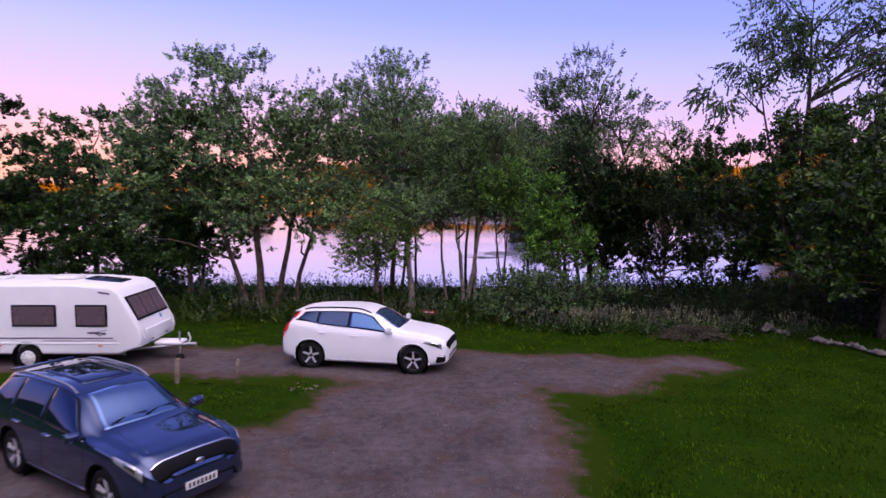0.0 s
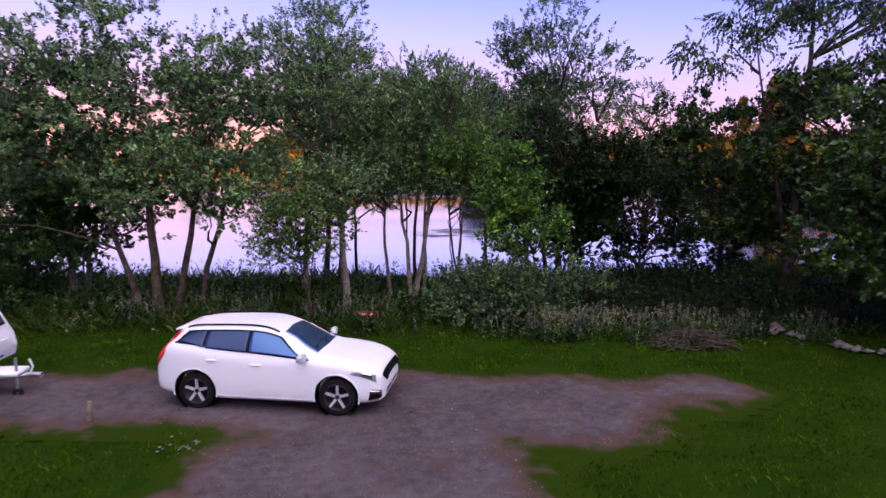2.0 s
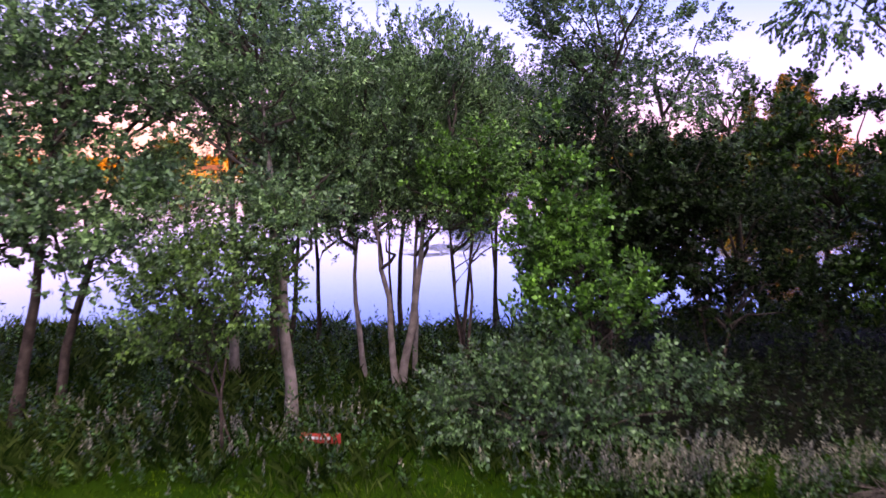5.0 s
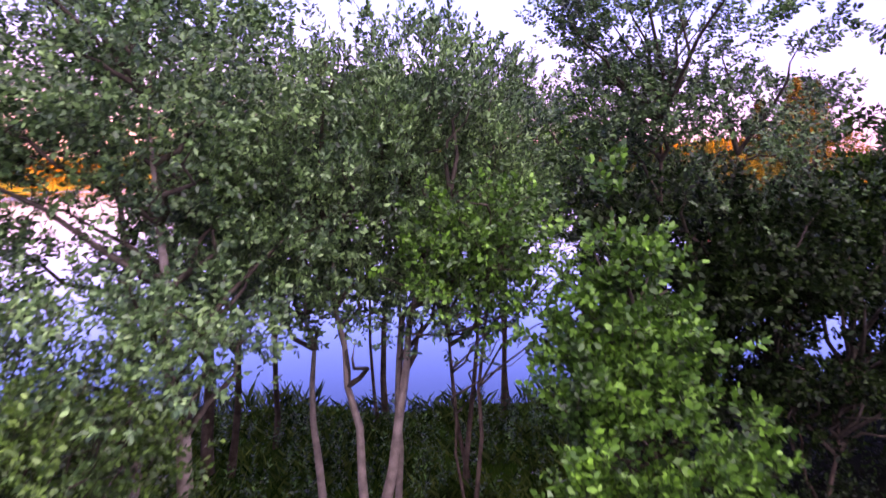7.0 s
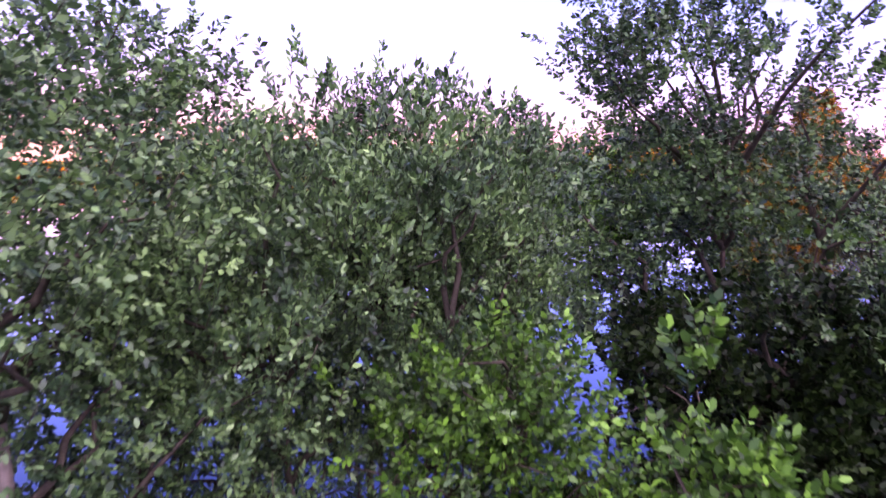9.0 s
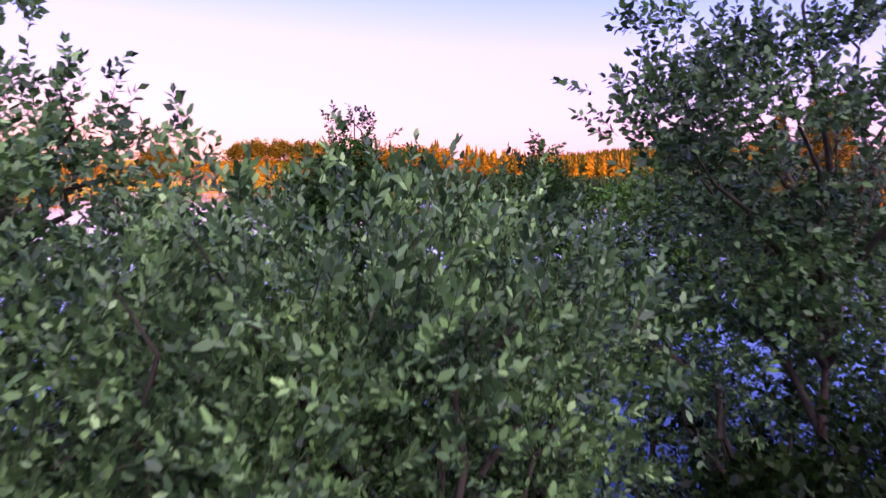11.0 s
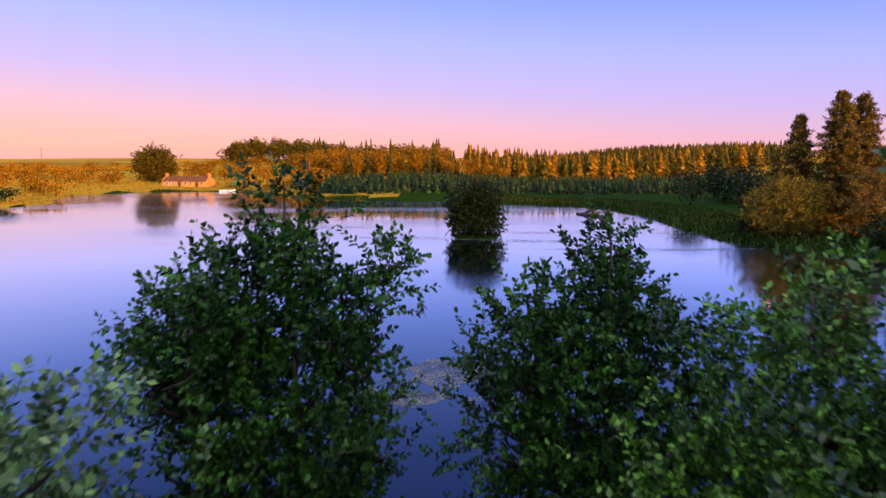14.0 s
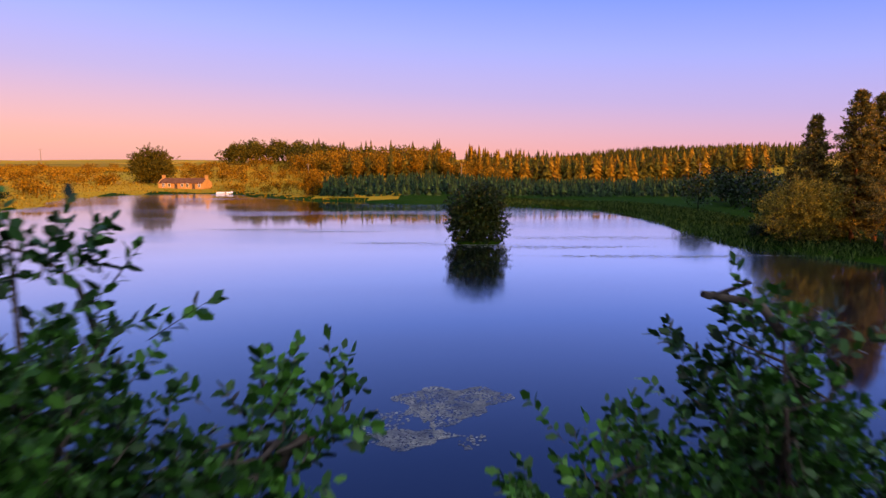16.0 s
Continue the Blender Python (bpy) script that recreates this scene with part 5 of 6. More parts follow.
class Shell:
    """A car body surface: sections along x, each from the floor's middle round the side to the roof's middle (v from 0 to 1)."""
    V = np.array([0.0, 0.10, 0.15, 0.24, 0.36, 0.48, 0.53, 0.66, 0.79, 0.83, 0.91, 1.0])

    def __init__(self, keys):
        self.keys = keys          # x: floor z, half width, belt z, roof z, half width at the roof

    def section(self, x):
        zb, w, belt, zt, wr = spline(x, self.keys)[0]
        edge = max(zt - 0.075, belt + 0.02)
        pts = np.array([(0, zb), (0.78 * w, zb), (0.93 * w, zb + 0.05), (0.985 * w, zb + 0.22 * (belt - zb)), (w, zb + 0.55 * (belt - zb)), (0.985 * w, belt - 0.09), (0.955 * w, belt),
                        (0.955 * w + 0.42 * (wr - 0.955 * w), belt + 0.52 * (edge - belt)), (wr, edge), (0.93 * wr, edge + 0.6 * (zt - edge)), (0.5 * wr, zt - 0.008), (0, zt)])
        return pts

    def at(self, x, v):
        p = spline(v, np.c_[self.V, self.section(x)])[0]
        return np.array([x, p[0], p[1]])

    def mesh(self, name, nx=64, nv=36):
        x0, x1 = min(k[0] for k in self.keys), max(k[0] for k in self.keys)
        u = np.linspace(0, np.pi, nx)
        xs = (x0 + x1) / 2 - (x1 - x0) / 2 * np.cos(u) * (0.75 + 0.25 * np.abs(np.cos(u)))
        vv = np.concatenate([np.linspace(0, 1, nv)])
        rows = []
        for x in xs:
            p = spline(vv, np.c_[self.V, self.section(x)])
            ring = np.concatenate([np.c_[0 * vv + x, -p[:, 0], p[:, 1]], np.c_[0 * vv + x, p[:, 0], p[:, 1]][-2:0:-1]])
            rows.append(ring)
        v = np.array(rows)
        n = v.shape[1]
        i, j = np.meshgrid(np.arange(nx - 1), np.arange(n), indexing="ij")
        k = (j + 1) % n
        f = np.stack([i * n + j, i * n + k, (i + 1) * n + k, (i + 1) * n + j], -1).reshape(-1, 4)
        bm = bmesh.new()
        vs = [bm.verts.new(p) for p in v.reshape(-1, 3)]
        for q in f:
            bm.faces.new([vs[a] for a in q])
        bm.faces.new([vs[a] for a in range(n)])
        bm.faces.new([vs[(nx - 1) * n + a] for a in range(n)])
        bmesh.ops.recalc_face_normals(bm, faces=bm.faces)
        return bm

    def patch(self, corners, side=1, lift=0.006, nu=14, nv=8):
        """A thin panel laid on the shell. corners: (x, v) of four corners in order; side: 1 left, -1 right, 0 across the middle (v to its mirror)."""
        c = np.asarray(corners, float)
        bm = bmesh.new()
        grid = []
        for a in np.linspace(0, 1, nu):
            row = []
            for b in np.linspace(0, 1, nv):
                if side:
                    x, v = (1 - a) * ((1 - b) * c[0] + b * c[3]) + a * ((1 - b) * c[1] + b * c[2])
                    s = side
                else:
                    q = 1 - abs(2 * b - 1)
                    x, v = (1 - a) * ((1 - q) * c[0] + q * c[3]) + a * ((1 - q) * c[1] + q * c[2])
                    s = 1 if b >= 0.5 else -1
                p = self.at(x, v)
                e1, e2 = self.at(x + 0.01, v) - p, self.at(x, min(v + 0.01, 0.9995)) - self.at(x, min(v, 0.985))
                nn = np.cross(e1, e2)
                nn = nn / (np.linalg.norm(nn) + 1e-9)
                if nn[1] < -0.01 or (abs(nn[1]) <= 0.01 and nn[2] < 0):
                    nn = -nn
                p = p + lift * nn
                row.append(bm.verts.new((p[0], s * p[1], p[2])))
            grid.append(row)
        for i in range(nu - 1):
            for j in range(nv - 1):
                bm.faces.new((grid[i][j], grid[i + 1][j], grid[i + 1][j + 1], grid[i][j + 1]))
        bmesh.ops.recalc_face_normals(bm, faces=bm.faces)
        r = bmesh.ops.solidify(bm, geom=bm.faces[:], thickness=0.004)
        return bm


def carve(body, cutters):
    """Cuts round wheel openings out of a body mesh."""
    for x, y, z, r, d in cutters:
        bm = bmesh.new()
        bmesh.ops.create_cone(bm, cap_ends=True, segments=40, radius1=r, radius2=r, depth=d)
        bm.transform(pose(x, y, z, 90))
        me = bpy.data.meshes.new("cutter")
        bm.to_mesh(me)
        bm.free()
        tool = new("cutter", me)
        tool.parent = body.parent
        mod = body.modifiers.new("cut", "BOOLEAN")
        mod.operation, mod.object, mod.solver = "DIFFERENCE", tool, "EXACT"
        bpy.context.view_layer.update()
        done = bpy.data.meshes.new_from_object(body.evaluated_get(bpy.context.evaluated_depsgraph_get()))
        body.modifiers.clear()
        body.data = done
        bpy.data.objects.remove(tool)
        bpy.data.meshes.remove(me)
    body.data.name = "body"
    bm = bmesh.new()
    bm.from_mesh(body.data)
    for e in bm.edges:
        e.smooth = not (len(e.link_faces) == 2 and e.calc_face_angle(0) > radians(32))
    bm.to_mesh(body.data)
    bm.free()


def wheel(parent, x, y, r, side, spokes=5, dark=True, width=0.235, twin=True):
    """A wheel with tyre, rim, spokes and hub; side: 1 when it faces +y."""
    hub_m = pose(x, y, r)
    w2 = width / 2
    rr = r * 0.7
    v, f = lathe([(rr, -w2 * 0.85), (r * 0.9, -w2), (r * 0.985, -w2 * 0.72), (r, -w2 * 0.3), (r, w2 * 0.3), (r * 0.985, w2 * 0.72), (r * 0.9, w2), (rr, w2 * 0.85), (rr * 0.97, 0), (rr, -w2 * 0.85)], 40)
    whl = part("wheel", mesh_from("tyre", v, f), M_TYRE, parent, "black rubber tyre with alloy rim", m=hub_m)
    o = side * w2
    v, f = lathe([(rr * 1.01, o * 0.86), (rr * 0.97, o * 0.93), (rr * 0.92, o * 0.85), (rr * 0.9, -o * 0.5), (0.02, -o * 0.5)], 36)
    part("rim", mesh_from("rim", v, f), M_ALLOY_DARK if dark else M_ALLOY, whl)
    for k in range(spokes):
        a = 2 * math.pi * k / spokes + 0.3
        for s in ((-0.13, 0.13) if twin else (0,)):
            bm = bmesh.new()
            wide0, wide1 = rr * (0.12 if twin else 0.2), rr * (0.10 if twin else 0.17)
            prof = [(rr * 0.12, wide0, o * 0.62), (rr * 0.55, (wide0 + wide1) / 2, o * 0.72), (rr * 0.97, wide1, o * 0.84)]
            ring = []
            for q, wd, off in prof:
                row = []
                for sx, oo in ((-1, off), (1, off), (1, off - o * 0.25), (-1, off - o * 0.25)):
                    ang = a + s * (0.25 + 0.75 * q / rr)
                    ca, sa = math.cos(ang), math.sin(ang)
                    row.append(bm.verts.new((q * ca - sx * wd / 2 * sa, oo, q * sa + sx * wd / 2 * ca)))
                ring.append(row)
            for i in range(2):
                for j in range(4):
                    bm.faces.new((ring[i][j], ring[i][(j + 1) % 4], ring[i + 1][(j + 1) % 4], ring[i + 1][j]))
            bm.faces.new(ring[0])
            bm.faces.new(ring[2])
            bmesh.ops.recalc_face_normals(bm, faces=bm.faces)
            part("spoke", bm, M_ALLOY, whl, smooth=False)
    v, f = lathe([(rr * 0.17, o * 0.5), (rr * 0.16, o * 0.74), (rr * 0.1, o * 0.78), (0.003, o * 0.78)], 20)
    part("hub_cap", mesh_from("hub_cap", v, f), M_ALLOY_DARK, whl)
    return whl


def liner(parent, x, y, z, r, side):
    """The dark inside of a wheel arch."""
    s = side
    v, f = lathe([(r - 0.003, s * 0.0), (r - 0.006, -s * 0.27), (0.03, -s * 0.275)], 36)
    part("arch_liner", mesh_from("arch_liner", v, f), M_BLACK, parent, m=pose(x, y, z))


def slab(parent, name, material, size, at, turn=(0, 0, 0), bevel=0.01, label=""):
    return part(name, box_bm(*size, (0, 0, 0), bevel, turn=None), material, parent, label, False, pose(*at, *turn))


def lamp_patch(car, shell, name, corners, side, material, lift=0.012):
    return part(name, shell.patch(corners, side, lift, 8, 6), material, car)


def make_suv(name, label, keys, paint, m, axles, r, rails, plate, style):
    """A five-door SUV; x ahead, y left, z up from the middle of its footprint."""
    car = thing(name, label, "car", m)
    sh = Shell(keys)
    body = part("body", sh.mesh("body"), paint, car)
    xf, xr, half = axles
    cuts = [(x, s * half, r + 0.02, r * 1.19, 0.56) for x in (xf, xr) for s in (-1, 1)]
    carve(body, cuts)
    for x in (xf, xr):
        for s in (-1, 1):
            wheel(car, x, s * (half - 0.115), r, s, 5, style["dark_rim"], twin=style["twin"])
            liner(car, x, s * (half - 0.01), r + 0.02, r * 1.19, s)
            # lip round the arch
            v, f = tube_arrays(np.array([(x + r * 1.2 * math.cos(a), s * (sh.at(x, 0.3)[1] - 0.004 - 0.02 * (math.cos(a) ** 2)), r + 0.02 + r * 1.2 * math.sin(a)) for a in np.linspace(-0.25, math.pi + 0.25, 22)]), [0.016] * 22, 6)
            part("arch_lip", mesh_from("arch_lip", v, f), style["lip"], car)
    b0, b1 = style["band"]
    g = style["glass"]       # x of the rear end, the pillars and the front end of the side glass
    for s in (-1, 1):
        part("side_window", sh.patch([(g[1] + 0.03, b0), (g[2] - 0.03, b0), (g[2] - 0.03, b1), (g[1] + 0.03, b1)], s, 0.02, 20, 12), style["rear_glass"], car)
        part("side_window", sh.patch([(g[2] + 0.03, b0), (g[4], b0), (g[3], b1), (g[2] + 0.03, b1)], s, 0.02, 20, 12), style["side_glass"], car)
        part("quarter_window", sh.patch([(g[0], b0 + 0.06), (g[1] - 0.02, b0), (g[1] - 0.02, b1), (g[0] + 0.18, b1 - 0.02)], s, 0.02, 14, 12), style["rear_glass"], car)
        part("window_trim", sh.patch([(g[0] - 0.05, b0 + 0.035), (g[4] + 0.03, b0 - 0.024), (g[4] + 0.02, b0 - 0.006), (g[0] - 0.03, b0 + 0.055)], s, 0.01, 20, 3), style["trim"], car)
        part("window_trim", sh.patch([(g[0] - 0.04, b0 + 0.02), (g[4] + 0.08, b0 - 0.012), (g[3] + 0.05, b1 + 0.012), (g[0] + 0.14, b1 + 0.004)], s, 0.014, 44, 14), M_BLACK, car)
        for dx in (g[1], g[2], g[4] + 0.06) if style["gaps"] else ():
            part("door_gap", sh.patch([(dx - 0.004, 0.2), (dx + 0.004, 0.2), (dx + 0.004, 0.53), (dx - 0.004, 0.53)], s, 0.0015, 2, 10), M_BLACK, car)
        for dx in (g[1] + 0.2, g[2] + 0.2):
            p = sh.at(dx, 0.46)
            slab(car, "door_handle", style["handle"], (0.2, 0.035, 0.03), (dx - 0.02, s * (p[1] + 0.018), p[2]), bevel=0.012)
        part("sill", sh.patch([(xr + r * 1.25, 0.125), (xf - r * 1.25, 0.125), (xf - r * 1.25, 0.19), (xr + r * 1.25, 0.19)], s, 0.012, 12, 4), style["sill"], car)
        if style["sill_strip"]:
            part("sill_strip", sh.patch([(xr + r * 1.3, 0.2), (xf - r * 1.3, 0.2), (xf - r * 1.3, 0.215), (xr + r * 1.3, 0.215)], s, 0.014, 12, 3), M_CHROME, car)
        p = sh.at(g[4] - 0.02, b0 + 0.01)
        arm = slab(car, "mirror", style["mirror"], (0.13, 0.23, 0.155), (g[4] - 0.03, s * (p[1] + 0.15), p[2] + 0.06), (0, 0, s * 8), 0.05)
        slab(arm, "mirror_glass", M_LAMP, (0.006, 0.18, 0.11), (-0.066, 0, 0), bevel=0.002)
        slab(car, "mirror_stem", M_BLACK, (0.07, 0.12, 0.04), (g[4] - 0.01, s * (p[1] + 0.03), p[2] + 0.01), bevel=0.015)
        lamp = lamp_patch(car, sh, "headlight", style["head"], s, M_LAMP)
        lamp_patch(lamp, sh, "reflector", style["beam"], s, M_CHROME, 0.018)
        lamp_patch(car, sh, "tail_light", style["tail"], s, M_RED)
        x0, x1 = rails
        pts = np.array([(x, s * (sh.at(x, 0.83)[1] + 0.005), sh.at(x, 0.835)[2] + h) for x, h in zip(np.linspace(x0, x1, 16), [0.0, 0.015] + [0.022] * 12 + [0.015, 0.0])])
        v, f = tube_arrays(pts, [0.017] * 16, 6)
        part("roof_rail", mesh_from("roof_rail", v, f), style["rail"], car)
        part("fog_surround", sh.patch(style["fog"], s, 0.012, 6, 5), M_BLACK, car)
        part("fog_trim", sh.patch(style["fog_bar"], s, 0.018, 6, 3), style["fog_mat"], car)
        part("bonnet_crease", sh.patch([(xf - 0.45, 0.875), (xf + 0.6, 0.86), (xf + 0.6, 0.865), (xf - 0.45, 0.88)], s, 0.001, 14, 2), paint, car)
    part("windscreen", sh.patch(style["screen"], 0, 0.006, 14, 15), M_SCREEN, car)
    part("rear_window", sh.patch(style["back"], 0, 0.008, 8, 13), M_GLASS, car)
    if style["sunroof"]:
        part("sunroof", sh.patch(style["sunroof"], 0, 0.006, 12, 13), M_GLASS, car, "black glass sunroof")
    part("grille", sh.patch(style["grille"], 0, 0.012, 8, 13), M_BLACK, car, "black grille")
    gx = style["grille_frame"]
    for cn in gx:
        part("grille_bar", sh.patch(cn, 0, 0.02, 3, 13), M_CHROME, car)
    part("lower_intake", sh.patch(style["intake"], 0, 0.012, 5, 13), M_BLACK, car)
    part("skid_strip", sh.patch(style["skid"], 0, 0.02, 3, 13), M_CHROME, car)
    xs = style["plate_x"]
    pl = slab(car, "number_plate", M_PLATE, (0.012, 0.52, 0.112), xs, (0, 0, 0), 0.003)
    for k in range(7):
        slab(pl, "plate_bar", M_INK, (0.004, 0.038, 0.07), (0.007, -0.2 + 0.067 * k, 0), bevel=0)
    v, f = lathe([(0.003, 0.012), (0.05, 0.01), (0.062, 0.0)], 20)
    part("badge", mesh_from("badge", v * np.array([1.2, 1, 0.7]), f), M_CHROME, car, m=pose(style["badge"][0], 0, style["badge"][1], 0, 0, -90))
    # wipers and spoiler
    for s in (-0.1, 0.45):
        a, b = sh.at(style["screen"][1][0] - 0.03, 0.985), sh.at(style["screen"][1][0] - 0.28, 0.93)
        v, f = tube_arrays(np.array([(a[0], s - 0.45 * 0.9, a[2] + 0.03), ((a[0] + b[0]) / 2, s - 0.1, (a[2] + b[2]) / 2 - 0.02), (a[0] - 0.08, s + 0.2, a[2] + 0.055)]), [0.01] * 3, 5)
        part("wiper", mesh_from("wiper", v, f), M_BLACK, car)
    t = style["spoiler"]
    part("spoiler", box_bm(0.22, 1.0, 0.035, (0, 0, 0), 0.015, turn=pose(0, 0, 0, 0, -14)), paint, car, m=pose(t[0], 0, t[1]))
    part("antenna_fin", box_bm(0.14, 0.03, 0.06, (0, 0, 0), 0.014), paint, car, m=pose(t[0] + 0.3, 0, t[1] + 0.075))
    return car


WHITE_KEYS = [(2.32, 0.42, 0.50, 0.60, 0.66, 0.40), (2.27, 0.30, 0.70, 0.70, 0.78, 0.56), (2.12, 0.25, 0.83, 0.82, 0.90, 0.66), (1.85, 0.23, 0.905, 0.92, 0.99, 0.71),
              (1.45, 0.22, 0.94, 0.985, 1.06, 0.735), (1.10, 0.22, 0.943, 1.02, 1.115, 0.735), (0.95, 0.22, 0.943, 1.03, 1.16, 0.72), (0.40, 0.22, 0.943, 1.055, 1.46, 0.61),
              (0.10, 0.22, 0.943, 1.065, 1.565, 0.60), (-0.35, 0.22, 0.943, 1.085, 1.615, 0.605), (-1.0, 0.22, 0.945, 1.14, 1.60, 0.60), (-1.6, 0.23, 0.94, 1.20, 1.55, 0.585),
              (-1.84, 0.26, 0.905, 1.22, 1.44, 0.555), (-2.0, 0.28, 0.87, 1.12, 1.27, 0.57), (-2.10, 0.30, 0.82, 1.00, 1.10, 0.60), (-2.17, 0.34, 0.74, 0.87, 0.95, 0.60), (-2.19, 0.42, 0.58, 0.72, 0.78, 0.46)]
make_suv("white_suv", "clean white five-door SUV parked on the gravel", WHITE_KEYS, M_WHITE, pose(-3.60, 17.38, 0.03, 0, 0, -6.5), (1.44, -1.33, 0.905), 0.362, (0.25, -1.6), None,
         dict(gaps=False, band=(0.565, 0.765), rear_glass=M_GLASS, side_glass=M_GLASS_SKYBLUE, dark_rim=True, twin=False, lip=M_WHITE, trim=M_BLACK, handle=M_WHITE, sill=M_WHITE, sill_strip=False, mirror=M_ALLOY, rail=M_BLACK, fog_mat=M_CHROME,
              glass=(-1.70, -1.15, -0.28, 0.28, 0.86), head=[(1.70, 0.462), (2.17, 0.455), (2.16, 0.522), (1.76, 0.498)], beam=[(1.9, 0.472), (2.1, 0.468), (2.1, 0.508), (1.9, 0.495)],
              tail=[(-2.16, 0.44), (-1.95, 0.47), (-1.70, 0.81), (-1.87, 0.82)], fog=[(2.02, 0.2), (2.25, 0.2), (2.25, 0.34), (2.08, 0.34)], fog_bar=[(2.05, 0.3), (2.25, 0.3), (2.25, 0.33), (2.05, 0.33)],
              screen=[(0.33, 0.86), (1.0, 0.85), (1.03, 1.0), (0.3, 1.0)], back=[(-2.08, 0.88), (-1.94, 0.88), (-1.94, 1.0), (-2.08, 1.0)], sunroof=None,
              grille=[(2.245, 0.74), (2.31, 0.58), (2.31, 1.0), (2.245, 1.0)], grille_frame=[], intake=[(2.30, 0.2), (2.315, 0.3), (2.316, 0.3), (2.3, 0.2)],
              skid=[(2.22, 0.145), (2.28, 0.15), (2.28, 0.16), (2.22, 0.155)], plate_x=(2.335, 0, 0.5), badge=(2.31, 0.72), spoiler=(-1.80, 1.475)))

NAVY_KEYS = [(2.39, 0.40, 0.55, 0.66, 0.74, 0.42), (2.34, 0.30, 0.74, 0.76, 0.86, 0.58), (2.18, 0.25, 0.85, 0.90, 0.99, 0.68), (1.90, 0.23, 0.915, 0.98, 1.06, 0.72),
             (1.48, 0.22, 0.942, 1.03, 1.11, 0.74), (1.12, 0.22, 0.945, 1.055, 1.15, 0.74), (0.98, 0.22, 0.945, 1.06, 1.19, 0.73), (0.38, 0.22, 0.945, 1.075, 1.53, 0.63),
             (0.08, 0.22, 0.945, 1.08, 1.62, 0.625), (-0.40, 0.22, 0.945, 1.09, 1.67, 0.63), (-1.1, 0.22, 0.945, 1.11, 1.665, 0.63), (-1.7, 0.23, 0.94, 1.14, 1.62, 0.615),
             (-2.06, 0.26, 0.92, 1.17, 1.55, 0.59), (-2.2, 0.28, 0.89, 1.15, 1.42, 0.58), (-2.31, 0.32, 0.86, 1.04, 1.16, 0.62), (-2.37, 0.36, 0.82, 0.88, 0.94, 0.66), (-2.39, 0.42, 0.76, 0.72, 0.78, 0.62)]
make_suv("dark_blue_suv", "glossy dark blue five-door SUV parked on the gravel", NAVY_KEYS, M_NAVY, pose(-6.42, 10.02, 0.03, 0, 0, -29), (1.42, -1.36, 0.91), 0.372, (0.2, -1.75), None,
         dict(gaps=True, band=(0.545, 0.79), rear_glass=M_GLASS, side_glass=M_GLASS, dark_rim=True, twin=True, lip=M_BLACK, trim=M_CHROME, handle=M_CHROME, sill=M_BLACK, sill_strip=True, mirror=M_NAVY, rail=M_GALV, fog_mat=M_CHROME,
              glass=(-2.0, -1.3, -0.3, 0.26, 0.9), head=[(1.72, 0.495), (2.26, 0.47), (2.24, 0.545), (1.68, 0.525)], beam=[(1.95, 0.497), (2.16, 0.488), (2.14, 0.525), (1.93, 0.518)],
              tail=[(-2.33, 0.42), (-2.05, 0.44), (-2.0, 0.56), (-2.28, 0.58)], fog=[(2.0, 0.17), (2.3, 0.17), (2.3, 0.31), (2.08, 0.31)], fog_bar=[(2.1, 0.22), (2.24, 0.22), (2.24, 0.28), (2.1, 0.28)],
              screen=[(0.3, 0.86), (1.02, 0.85), (1.05, 1.0), (0.27, 1.0)], back=[(-2.28, 0.88), (-2.12, 0.88), (-2.12, 1.0), (-2.28, 1.0)],
              sunroof=[(-1.35, 0.885), (0.02, 0.885), (0.05, 1.0), (-1.35, 1.0)],
              grille=[(2.27, 0.72), (2.372, 0.52), (2.372, 1.0), (2.27, 1.0)], grille_frame=[[(2.24, 0.74), (2.27, 0.72), (2.27, 1.0), (2.24, 1.0)]], intake=[(2.36, 0.2), (2.38, 0.34), (2.385, 0.34), (2.36, 0.2)],
              skid=[(2.28, 0.15), (2.34, 0.155), (2.34, 0.172), (2.28, 0.168)], plate_x=(2.41, 0, 0.52), badge=(2.385, 0.82), spoiler=(-2.17, 1.56)))


